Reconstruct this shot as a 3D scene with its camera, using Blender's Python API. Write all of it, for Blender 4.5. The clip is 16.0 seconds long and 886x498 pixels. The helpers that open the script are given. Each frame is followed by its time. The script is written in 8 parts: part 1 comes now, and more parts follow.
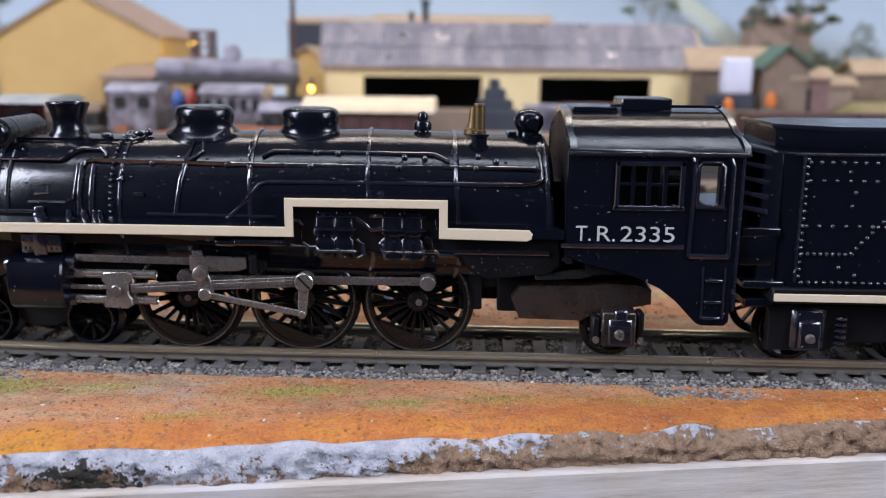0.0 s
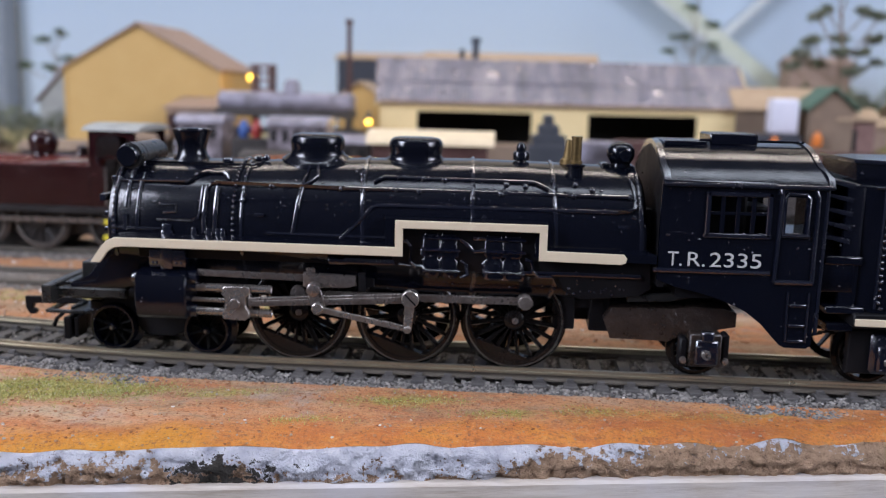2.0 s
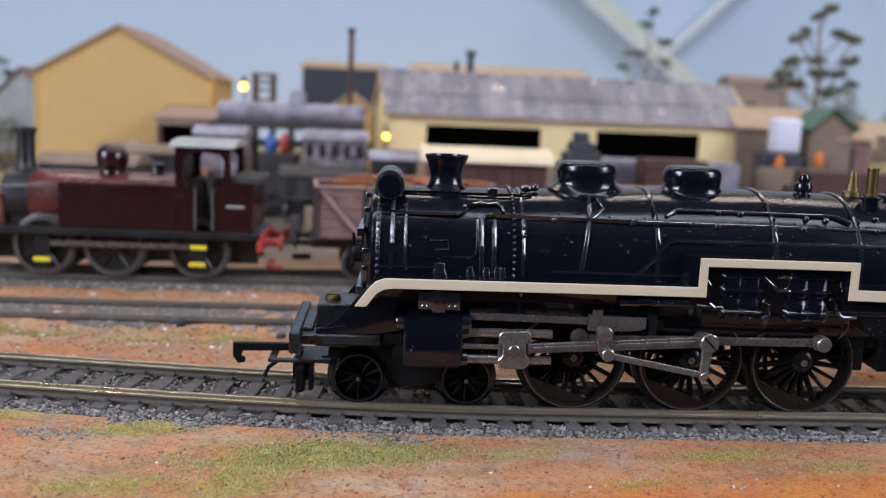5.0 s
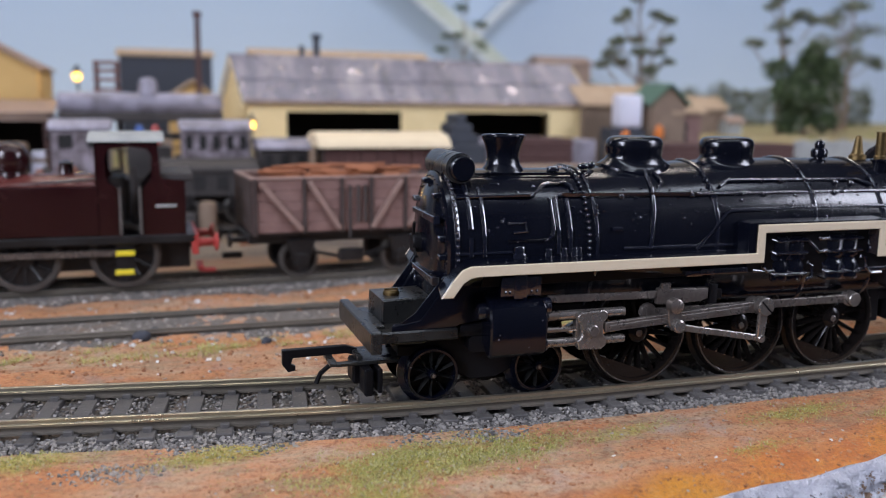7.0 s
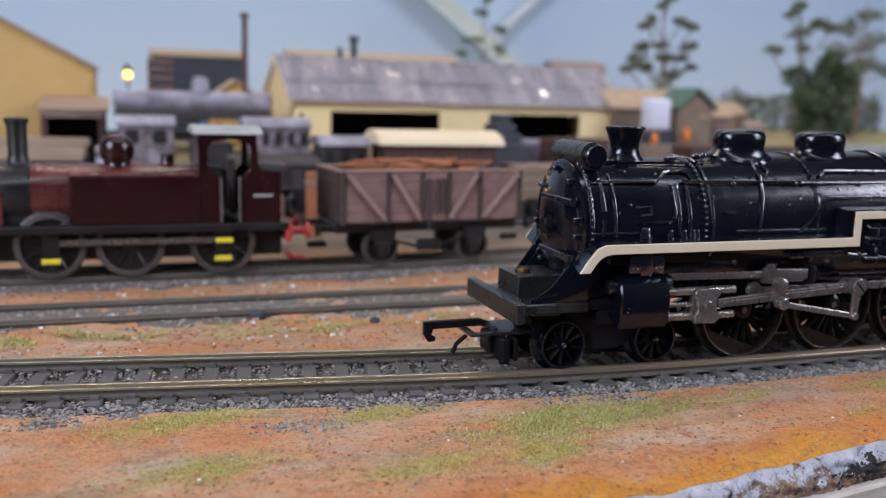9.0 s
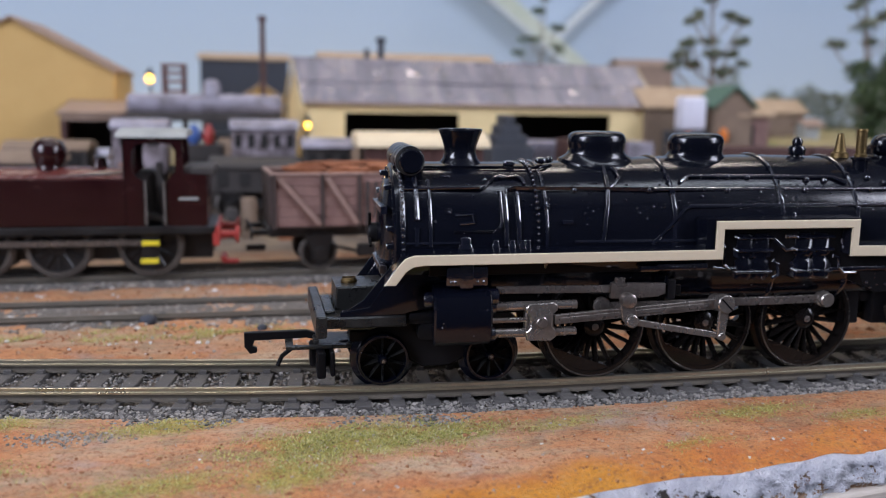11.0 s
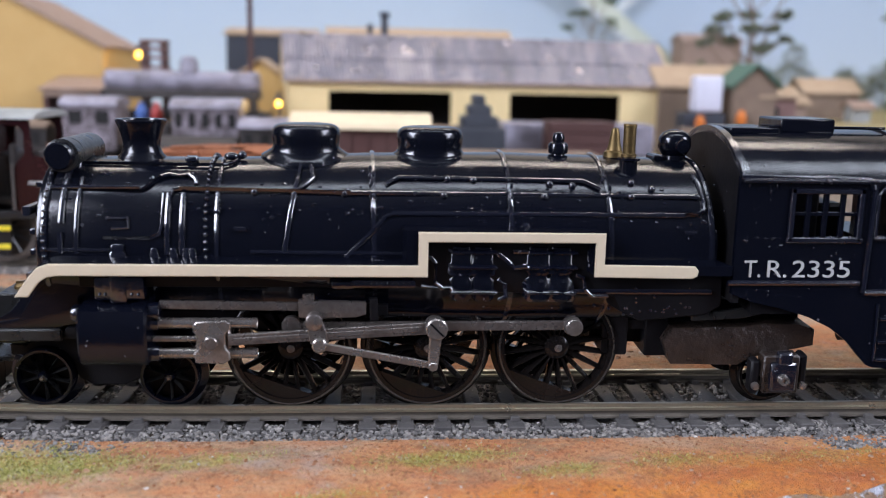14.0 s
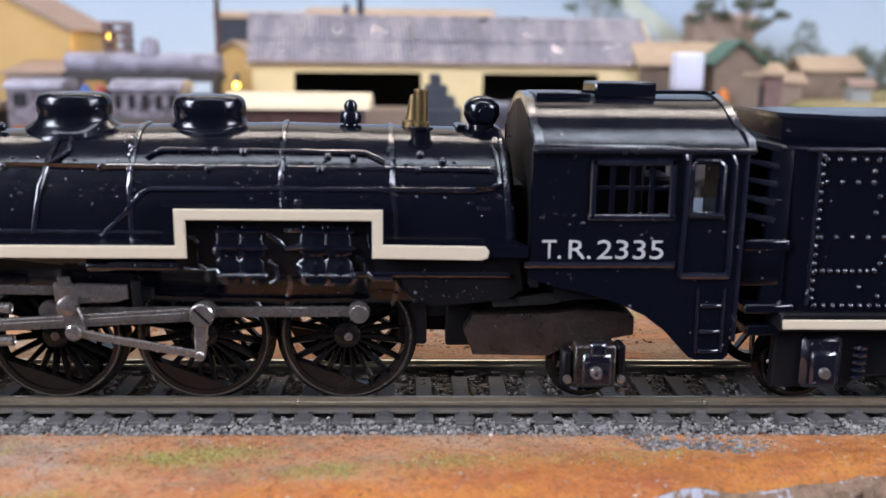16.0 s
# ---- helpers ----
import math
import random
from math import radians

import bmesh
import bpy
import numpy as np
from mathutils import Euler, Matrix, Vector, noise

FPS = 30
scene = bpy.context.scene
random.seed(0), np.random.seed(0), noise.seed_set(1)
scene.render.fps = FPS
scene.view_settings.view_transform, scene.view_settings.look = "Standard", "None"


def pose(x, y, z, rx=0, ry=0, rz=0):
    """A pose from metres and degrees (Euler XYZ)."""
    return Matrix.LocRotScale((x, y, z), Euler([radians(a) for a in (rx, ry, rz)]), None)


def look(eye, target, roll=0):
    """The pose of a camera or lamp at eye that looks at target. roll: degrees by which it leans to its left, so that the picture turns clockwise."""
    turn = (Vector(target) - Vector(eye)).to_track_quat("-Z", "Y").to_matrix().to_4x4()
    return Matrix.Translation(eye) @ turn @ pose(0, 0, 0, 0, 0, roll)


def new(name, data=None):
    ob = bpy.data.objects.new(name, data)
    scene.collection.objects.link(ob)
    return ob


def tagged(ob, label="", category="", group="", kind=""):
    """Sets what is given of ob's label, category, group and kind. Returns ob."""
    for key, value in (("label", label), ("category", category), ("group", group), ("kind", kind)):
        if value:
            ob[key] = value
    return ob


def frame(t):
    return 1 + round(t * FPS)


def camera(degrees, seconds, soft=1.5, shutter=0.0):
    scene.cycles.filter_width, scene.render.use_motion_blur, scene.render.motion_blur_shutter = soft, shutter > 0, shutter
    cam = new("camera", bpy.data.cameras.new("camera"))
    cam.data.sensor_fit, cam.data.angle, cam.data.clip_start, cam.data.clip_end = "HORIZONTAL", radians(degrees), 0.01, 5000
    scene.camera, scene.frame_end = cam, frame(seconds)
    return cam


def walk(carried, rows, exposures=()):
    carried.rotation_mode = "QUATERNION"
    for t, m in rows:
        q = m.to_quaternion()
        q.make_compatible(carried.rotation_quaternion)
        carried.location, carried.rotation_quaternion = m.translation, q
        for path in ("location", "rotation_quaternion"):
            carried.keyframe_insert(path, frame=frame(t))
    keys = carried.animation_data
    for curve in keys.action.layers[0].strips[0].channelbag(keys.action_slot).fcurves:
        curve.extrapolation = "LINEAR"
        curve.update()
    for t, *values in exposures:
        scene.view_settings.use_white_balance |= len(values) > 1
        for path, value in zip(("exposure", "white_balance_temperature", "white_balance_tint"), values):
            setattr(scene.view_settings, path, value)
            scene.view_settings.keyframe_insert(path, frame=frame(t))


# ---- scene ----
cam = camera(52.38, 16.0, soft=1.0)
PATH = [
    (0, (0.01390, -0.17900, 0.05634), (-0.02387, 0.79793, -0.15387), 0.54),
    (0.5, (0.00834, -0.18133, 0.05286), (-0.05097, 0.79687, -0.14617), 0.14),
    (1, (-0.00238, -0.18276, 0.05277), (-0.06148, 0.79738, -0.13650), 0.32),
    (1.5, (0.00133, -0.18659, 0.05575), (-0.06201, 0.79440, -0.12770), 0.73),
    (2, (0.00009, -0.19162, 0.05575), (-0.06536, 0.79130, -0.11624), 1.38),
    (2.5, (-0.00796, -0.20188, 0.06206), (-0.07330, 0.78280, -0.09961), 2.41),
    (3, (-0.01652, -0.20072, 0.05994), (-0.08544, 0.78436, -0.09774), 2.94),
    (3.5, (-0.01860, -0.19934, 0.05704), (-0.09432, 0.78534, -0.10005), 2.90),
    (4, (-0.02496, -0.20458, 0.05600), (-0.09142, 0.78104, -0.09935), 2.55),
    (4.2, (-0.03283, -0.19980, 0.05355), (-0.08285, 0.78691, -0.10109), 2.38),
    (6.3, (-0.12496, -0.15670, 0.06143), (0.13655, 0.79339, -0.10866), 1.62),
    (6.5, (-0.12362, -0.15862, 0.05800), (0.15181, 0.78762, -0.11163), 1.16),
    (7, (-0.12532, -0.15833, 0.05344), (0.18151, 0.77876, -0.11303), 0.82),
    (7.5, (-0.13770, -0.15836, 0.05283), (0.18881, 0.77219, -0.11292), 0.87),
    (8, (-0.15394, -0.16077, 0.05459), (0.18880, 0.76405, -0.11049), 1.25),
    (8.2, (-0.15765, -0.16183, 0.05383), (0.19166, 0.76098, -0.10863), 1.44),
    (10.3, (-0.12671, -0.17166, 0.04992), (0.10325, 0.78800, -0.11179), 1.07),
    (10.5, (-0.11871, -0.17290, 0.05170), (0.10707, 0.78777, -0.11000), 0.99),
    (11, (-0.10147, -0.16984, 0.05208), (0.09896, 0.79624, -0.11079), 0.89),
    (11.5, (-0.07989, -0.17629, 0.04977), (0.07806, 0.79758, -0.11337), 0.55),
    (12, (-0.06037, -0.17427, 0.04789), (0.06557, 0.80382, -0.11788), 0.41),
    (12.5, (-0.05439, -0.16496, 0.05055), (0.05838, 0.81373, -0.12105), 0.60),
    (13, (-0.04553, -0.15766, 0.05197), (0.05224, 0.82114, -0.12804), 0.97),
    (13.5, (-0.03759, -0.15886, 0.05850), (0.04960, 0.81957, -0.12878), 1.20),
    (14, (-0.02711, -0.15737, 0.05534), (0.04827, 0.82105, -0.13701), 1.21),
    (14.5, (-0.02158, -0.15488, 0.05694), (0.04620, 0.82246, -0.14359), 1.20),
    (15, (-0.01468, -0.15573, 0.05764), (0.04309, 0.82114, -0.14823), 1.30),
    (15.5, (0.00197, -0.14967, 0.05407), (0.04314, 0.82758, -0.15396), 1.04),
    (16, (0.01360, -0.14686, 0.05224), (0.04121, 0.83109, -0.15476), 0.61),
]
EXPOSURES = [(0, 0.0), (1.5, -0.1), (3.5, -0.2), (7, -0.3), (8, -0.33), (11, -0.32), (12.5, -0.18), (14.5, 0.1), (16, 0.22)]
walk(cam, [(t, look(eye, target, roll)) for t, eye, target, roll in PATH], EXPOSURES)

# One shallow depth of field, as a close-up lens has.
cam.data.dof.use_dof = True
cam.data.dof.focus_distance = 0.155
cam.data.dof.aperture_fstop = 20.0

# ---- world and lights ----
world = bpy.data.worlds.new("room_air")
scene.world = world
world.use_nodes = True
world.node_tree.nodes["Background"].inputs[0].default_value = (0.75, 0.82, 1.0, 1)
world.node_tree.nodes["Background"].inputs[1].default_value = 0.02


def area_lamp(name, place, target, sx, sy, watts, colour):
    data = bpy.data.lights.new(name, "AREA")
    data.shape, data.size, data.size_y, data.energy, data.color = "RECTANGLE", sx, sy, watts, colour
    ob = new(name, data)
    ob.matrix_world = look(place, target)
    return ob


# ceiling lamps: place, length, width, watts, colour
LAMPS = [(-0.05, 0.50, 1.50, 0.04, 5.2, (1.0, 0.89, 0.80)), (-0.05, 0.66, 1.50, 0.04, 4.6, (1.0, 0.89, 0.80)), (0.0, -0.36, 1.60, 0.10, 5.8, (0.78, 0.86, 1.0))]
for lx, ly, size, wide, watts, tint in LAMPS:
    area_lamp("ceiling_lamp_light", (lx, ly, 1.12), (lx, ly, 0), size, wide, watts, tint)
# bluish side light from two unseen windows, added for glints and front fill
area_lamp("window_light", (-1.27, -0.66, 0.62), (-0.2, -0.05, 0.02), 0.66, 0.88, 46, (0.78, 0.82, 1.0))
area_lamp("window_light", (1.27, -0.66, 0.62), (0.1, -0.05, 0.02), 0.66, 0.88, 34, (0.80, 0.83, 1.0))
scene.view_settings.exposure = 0.0

# ---- helpers for building: all mesh numbers are in millimetres ----
MM = 0.001
ORIGIN = {}
ZR = 1.4                      # rail top of the front track
AXIS = -7.6                   # centre line of the front track and its train


def curve_y(x):
    """Centre line of the front track, which bends away on one side."""
    if x > -45:
        return AXIS
    return AXIS + (0.00105 * (x + 45) ** 2 if x > -116 else 5.3 - 0.149 * (x + 116))


def rear_y(x):
    """Centre line of the track under the rear train."""
    return 115.2 + 0.000378 * max(0.0, x + 190) ** 2


def edge_y(x):
    """Front edge of the scenery."""
    return -47.6 + 0.159 * x


def vertbox(bm, x0, x1, y0, y1, z0, z1, bevel=0.0, seg=1):
    vs = [bm.verts.new((x, y, z)) for x in (x0, x1) for y in (y0, y1) for z in (z0, z1)]
    fs = [bm.faces.new([vs[i] for i in f]) for f in ((0, 1, 3, 2), (4, 6, 7, 5), (0, 4, 5, 1), (2, 3, 7, 6), (0, 2, 6, 4), (1, 5, 7, 3))]
    if bevel:
        es = list({e for f in fs for e in f.edges})
        bmesh.ops.bevel(bm, geom=es, offset=bevel, segments=seg, affect="EDGES", profile=0.5)
    return vs


def prism(bm, pts, axis, a0, a1, bevel=0.0):
    """A polygon in the plane across the axis, drawn out from a0 to a1. For y: points (x, z); for x: (y, z); for z: (x, y)."""
    def at(p, a):
        return {"y": (p[0], a, p[1]), "x": (a, p[0], p[1]), "z": (p[0], p[1], a)}[axis]
    lo, hi = [bm.verts.new(at(p, a0)) for p in pts], [bm.verts.new(at(p, a1)) for p in pts]
    n = len(pts)
    fs = [bm.faces.new(lo), bm.faces.new(hi[::-1])]
    fs += [bm.faces.new((lo[i], hi[i], hi[(i + 1) % n], lo[(i + 1) % n])) for i in range(n)]
    bmesh.ops.recalc_face_normals(bm, faces=fs)
    if bevel:
        es = list({e for f in fs[:2] for e in f.edges})
        bmesh.ops.bevel(bm, geom=es, offset=bevel, segments=1, affect="EDGES", profile=0.5)


def frame_of(d):
    d = d.normalized()
    a = d.cross(Vector((0, 0, 1)) if abs(d.z) < 0.9 else Vector((1, 0, 0))).normalized()
    return a, a.cross(d).normalized()


def sweep(bm, pts, r, seg=8, closed=False):
    """A round pipe along a line of points."""
    pts = [Vector(p) for p in pts]
    rings = []
    for i, p in enumerate(pts):
        d = (pts[min(i + 1, len(pts) - 1)] - pts[max(i - 1, 0)])
        a, b = frame_of(d)
        rings.append([bm.verts.new(p + r * (math.cos(2 * math.pi * k / seg) * a + math.sin(2 * math.pi * k / seg) * b)) for k in range(seg)])
    for u, v in zip(rings, rings[1:]):
        # turn the next ring so that it starts nearest to this one
        best = min(range(seg), key=lambda s: (v[s].co - u[0].co).length)
        v[:] = v[best:] + v[:best]
        if (v[1].co - u[1].co).length > (v[-1].co - u[1].co).length:
            v[1:] = v[:0:-1]
        for k in range(seg):
            bm.faces.new((u[k], u[(k + 1) % seg], v[(k + 1) % seg], v[k]))
    bm.faces.new(rings[0]), bm.faces.new(rings[-1])


def lathe(bm, profile, place=(0, 0, 0), axis="z", seg=24, sx=1.0, sy=1.0, ring=False):
    """A turned shape: profile of (radius, height) along an axis. ring: the profile closes on itself."""
    def at(r, h, a):
        u, v = r * math.cos(a) * sx, r * math.sin(a) * sy
        p = {"z": (u, v, h), "x": (h, u, v), "y": (u, h, v)}[axis]
        return (p[0] + place[0], p[1] + place[1], p[2] + place[2])
    rings = []
    for r, h in profile:
        if r < 1e-6:
            rings.append([bm.verts.new(at(0, h, 0))])
        else:
            rings.append([bm.verts.new(at(r, h, 2 * math.pi * k / seg)) for k in range(seg)])
    fs = []
    for u, v in zip(rings, rings[1:] + (rings[:1] if ring else [])):
        for k in range(seg):
            k2 = (k + 1) % seg
            if len(u) == 1 and len(v) > 1:
                fs.append(bm.faces.new((u[0], v[k], v[k2])))
            elif len(v) == 1 and len(u) > 1:
                fs.append(bm.faces.new((u[k], v[0], u[k2])))
            elif len(u) > 1:
                fs.append(bm.faces.new((u[k], v[k], v[k2], u[k2])))
    for end in () if ring else (rings[0], rings[-1]):
        if len(end) > 1:
            fs.append(bm.faces.new(end))
    bmesh.ops.recalc_face_normals(bm, faces=fs)


def ball(bm, place, r, sx=1, sy=1, sz=1, sub=2):
    m = Matrix.Translation(place) @ Matrix.Diagonal((sx, sy, sz, 1))
    bmesh.ops.create_icosphere(bm, subdivisions=sub, radius=r, matrix=m)


def studs(bm, places, r, out, seg=5):
    """Small domed rivets: places (point, outward way)."""
    for p, way in places:
        p, way = Vector(p), Vector(way).normalized()
        a, b = frame_of(way)
        ring = [bm.verts.new(p + r * (math.cos(2 * math.pi * k / seg) * a + math.sin(2 * math.pi * k / seg) * b) - 0.05 * way) for k in range(seg)]
        top = bm.verts.new(p + out * way)
        for k in range(seg):
            bm.faces.new((ring[k], ring[(k + 1) % seg], top))


def finish(name, bm, material, origin, angle=35):
    for v in bm.verts:
        v.co = (v.co - origin) * MM
    bmesh.ops.recalc_face_normals(bm, faces=bm.faces[:])
    me = bpy.data.meshes.new(name)
    bm.to_mesh(me)
    bm.free()
    me.materials.append(material)
    if angle:
        me.polygons.foreach_set("use_smooth", [True] * len(me.polygons))
        me.set_sharp_from_angle(angle=radians(angle))
    return me


NARROW = []                   # while this holds a camera position, parts are refitted to its view


def narrow(p):
    """The engine is drawn broad about y = 0; this draws it in along camera sight lines, to fit the view."""
    a = abs(p[1])
    upper = float(np.interp(a, (0, 14.3, 20.4, 30), (0, 11.8, 13.0, 22.6)))
    lower = float(np.interp(a, (0, 10.8, 16.6, 22.4, 30), (0, 8.7, 9.9, 14.9, 22.5)))
    low = min(max((22 - p[2]) / 3, 0), 1)
    y = AXIS + math.copysign(upper + (lower - upper) * low, p[1])
    cx, cy, cz = NARROW[0]
    k = (y - cy) / (p[1] - cy)
    return Vector((cx + (p[0] - cx) * k, y, cz + (p[2] - cz) * k))


def part(name, bm, material, parent, label="", angle=35):
    """One mesh under a thing or under a part. The bmesh is in millimetres of the world."""
    if NARROW:
        for v in bm.verts:
            v.co = narrow(v.co)
    ob = new(name, finish(name, bm, material, ORIGIN[parent], angle))
    ob.parent = parent
    ORIGIN[ob] = ORIGIN[parent]
    return tagged(ob, label)


def thing(name, place, label, category, group="", kind=""):
    ob = new(name)
    ob.empty_display_size = 0.005
    ob.location = Vector(place) * MM
    ORIGIN[ob] = Vector(place)
    return tagged(ob, label, category, group, kind)


def solid(name, bm, material, place=(0, 0, 0), label="", category="", group="", kind="", angle=35):
    """A thing that is one mesh."""
    ob = new(name, finish(name, bm, material, Vector(place), angle))
    ob.location = Vector(place) * MM
    ORIGIN[ob] = Vector(place)
    return tagged(ob, label, category, group, kind)


def raw_mesh(name, verts, faces, material, label="", category="", kind="", smooth=False):
    me = bpy.data.meshes.new(name)
    me.from_pydata([tuple(float(c) * MM for c in v) for v in verts], [], faces)
    me.materials.append(material)
    if smooth:
        me.polygons.foreach_set("use_smooth", [True] * len(me.polygons))
    return tagged(new(name, me), label, category, "", kind)


# ---- materials ----
class Nodes:
    """A short way to write a node material."""

    def __init__(self, name):
        self.mat = bpy.data.materials.new(name)
        self.mat.use_nodes = True
        self.tree = self.mat.node_tree
        self.bsdf = self.tree.nodes["Principled BSDF"]
        self.coord = self.tree.nodes.new("ShaderNodeTexCoord")
        self.place = self.tree.nodes.new("ShaderNodeNewGeometry")

    def link(self, a, b):
        self.tree.links.new(a, b)

    def add(self, kind, **inputs):
        n = self.tree.nodes.new(kind)
        for k, v in inputs.items():
            self.put(n.inputs[k.replace("_", " ")], v)
        return n

    def put(self, socket, v):
        if isinstance(v, bpy.types.NodeSocket):
            self.link(v, socket)
        else:
            socket.default_value = v

    def noise(self, scale, detail=4.0, rough=0.55, distort=0.0, stretch=None):
        n = self.add("ShaderNodeTexNoise", Scale=scale, Detail=detail, Roughness=rough, Distortion=distort)
        at = self.place.outputs["Position"]
        if stretch:
            m = self.add("ShaderNodeMapping", Vector=at, Scale=stretch)
            at = m.outputs[0]
        self.link(at, n.inputs["Vector"])
        return n.outputs[0]

    def ramp(self, fac, stops):
        n = self.tree.nodes.new("ShaderNodeValToRGB")
        self.link(fac, n.inputs[0])
        el = n.color_ramp.elements
        while len(el) < len(stops):
            el.new(0.5)
        for e, (p, c) in zip(el, stops):
            e.position = p
            e.color = (*c, 1) if not isinstance(c, (int, float)) else (c, c, c, 1)
        return n.outputs[0]

    def mix(self, fac, a, b, how="MIX"):
        n = self.tree.nodes.new("ShaderNodeMix")
        n.data_type, n.blend_type = "RGBA", how
        for s, v in ((n.inputs[0], fac), (n.inputs[6], a), (n.inputs[7], b)):
            self.put(s, (*v, 1) if isinstance(v, tuple) and len(v) == 3 else v)
        return n.outputs[2]

    def math(self, how, a, b=0.0):
        n = self.tree.nodes.new("ShaderNodeMath")
        n.operation = how
        self.put(n.inputs[0], a), self.put(n.inputs[1], b)
        return n.outputs[0]

    def bump(self, height, strength, distance):
        n = self.add("ShaderNodeBump", Strength=strength, Distance=distance, Height=height)
        self.link(n.outputs[0], self.bsdf.inputs["Normal"])

    def set(self, **inputs):
        for k, v in inputs.items():
            v = (*v, 1) if isinstance(v, tuple) and len(v) == 3 else v
            self.put(self.bsdf.inputs[k.replace("_", " ")], v)
        return self.mat


def worn(name, colour, other, rough, metal=0.0, fine=1500, coarse=120, bump=0.00008, strength=0.35, spread=0.2, coat=0.0):
    """A painted or plain surface with two scales of variation."""
    m = Nodes(name)
    a = m.noise(coarse, 5, 0.6)
    b = m.noise(fine, 3, 0.6)
    fac = m.ramp(m.math("ADD", m.math("MULTIPLY", a, 0.7), m.math("MULTIPLY", b, 0.3)), [(0.5 - spread, 0.0), (0.5 + spread, 1.0)])
    m.bump(b, strength, bump)
    r = m.ramp(a, [(0.3, max(rough - 0.08, 0.02)), (0.7, min(rough + 0.1, 1.0))])
    m.set(Base_Color=m.mix(fac, colour, other), Roughness=r, Metallic=metal)
    if coat:
        m.set(Coat_Weight=coat, Coat_Roughness=0.08)
    return m.mat


def gloss_black(name, base, level, low, high, coat=0.0, ripple=1.0):
    """Thick glossy black enamel with orange peel; its small pale chips and specks also paint in sparkle."""
    m = Nodes(name)
    wave = m.noise(240, 3, 0.5)
    peel = m.noise(900, 3, 0.55)
    fine = m.noise(3200, 2, 0.5)
    chip = m.ramp(m.noise(1000, 2, 0.5), [(0.722, 0.0), (0.742, 1.0)])
    chip = m.math("MULTIPLY", chip, m.ramp(m.noise(70, 3), [(0.42, 0.0), (0.55, 1.0)]))
    rough = m.ramp(m.noise(150, 4, 0.6), [(0.3, low), (0.75, high)])
    relief = m.math("ADD", m.math("MULTIPLY", wave, 0.14), m.math("ADD", m.math("MULTIPLY", peel, 0.16 * ripple), m.math("MULTIPLY", fine, 0.05 * ripple)))
    m.bump(m.math("ADD", relief, m.math("MULTIPLY", chip, 0.25)), 0.55, 0.00040)
    col = m.mix(chip, base, (0.16, 0.16, 0.175))
    if coat:
        m.set(Coat_Weight=coat, Coat_Roughness=0.14, Coat_IOR=1.6)
    return m.set(Base_Color=col, Roughness=rough, Specular_IOR_Level=level)


BLACK = gloss_black("black_enamel", (0.0023, 0.0029, 0.0063), 0.5, 0.13, 0.23, 0.0, 0.6)
# shinier copy of BLACK, so that raised details glint more than the barrel
RIDGE = gloss_black("extra_shiny_enamel", (0.003, 0.004, 0.010), 0.9, 0.18, 0.30, 0.7, 3.2)
SATIN = worn("satin_black", (0.0035, 0.0036, 0.0048), (0.009, 0.0085, 0.0095), 0.42)
WHEEL = worn("oily_black_metal", (0.0042, 0.0036, 0.0036), (0.010, 0.008, 0.007), 0.22, coat=0.25)
for dull in (SATIN, WHEEL):
    dull.node_tree.nodes["Principled BSDF"].inputs["Specular IOR Level"].default_value = 0.12
STEEL = worn("dull_brown_steel", (0.26, 0.232, 0.212), (0.10, 0.084, 0.074), 0.28, metal=0.7, coarse=320)
BRIGHT = worn("bright_steel", (0.38, 0.35, 0.32), (0.19, 0.165, 0.145), 0.27, metal=0.8, coarse=320)
BRASS = worn("dull_brass", (0.20, 0.14, 0.06), (0.09, 0.062, 0.03), 0.46, metal=1.0)
CREAM = worn("cream_lining_paint", (0.62, 0.53, 0.38), (0.54, 0.45, 0.32), 0.42, spread=0.3)
WHITE = worn("white_lettering", (0.50, 0.50, 0.48), (0.33, 0.33, 0.32), 0.5)
# grey mixed in: dust on the heater, top light on deck and coupling
GREYTOP = worn("grey_black_enamel", (0.007, 0.0075, 0.008), (0.022, 0.022, 0.021), 0.30, bump=0.0002, coarse=300)
RIMGLINT = worn("rim_glint_steel", (0.13, 0.12, 0.11), (0.05, 0.045, 0.04), 0.24, metal=0.7)
BROWNBLACK = worn("brown_black_casting", (0.010, 0.008, 0.007), (0.034, 0.023, 0.018), 0.30, bump=0.0006, fine=900, coarse=260, strength=0.7)
RAILTOP = worn("polished_rail", (0.48, 0.44, 0.34), (0.32, 0.29, 0.225), 0.32, metal=0.9, coarse=60)
RAILSIDE = worn("rusty_brown_rail", (0.075, 0.066, 0.053), (0.13, 0.112, 0.09), 0.5)
SLEEPER = worn("grey_brown_sleeper", (0.042, 0.040, 0.041), (0.105, 0.097, 0.090), 0.6, coarse=260, bump=0.0003)
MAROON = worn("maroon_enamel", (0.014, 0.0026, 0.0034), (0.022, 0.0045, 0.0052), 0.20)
# lighter than the tank sides; for the tank top, boiler and front edge
MAROONTOP = worn("light_maroon", (0.065, 0.012, 0.011), (0.12, 0.032, 0.025), 0.25)
TANKBLACK = worn("tank_engine_black", (0.004, 0.0035, 0.004), (0.010, 0.009, 0.009), 0.42)
ROOFGREY = worn("pale_grey_roof_paint", (0.36, 0.37, 0.35), (0.24, 0.25, 0.24), 0.6)
RED = worn("red_coupling_paint", (0.42, 0.05, 0.04), (0.30, 0.035, 0.03), 0.45)
YELLOW = worn("yellow_paint", (0.75, 0.62, 0.03), (0.6, 0.5, 0.03), 0.5)
TYRE = worn("worn_steel_tyre", (0.16, 0.15, 0.14), (0.05, 0.045, 0.04), 0.4, metal=0.5)
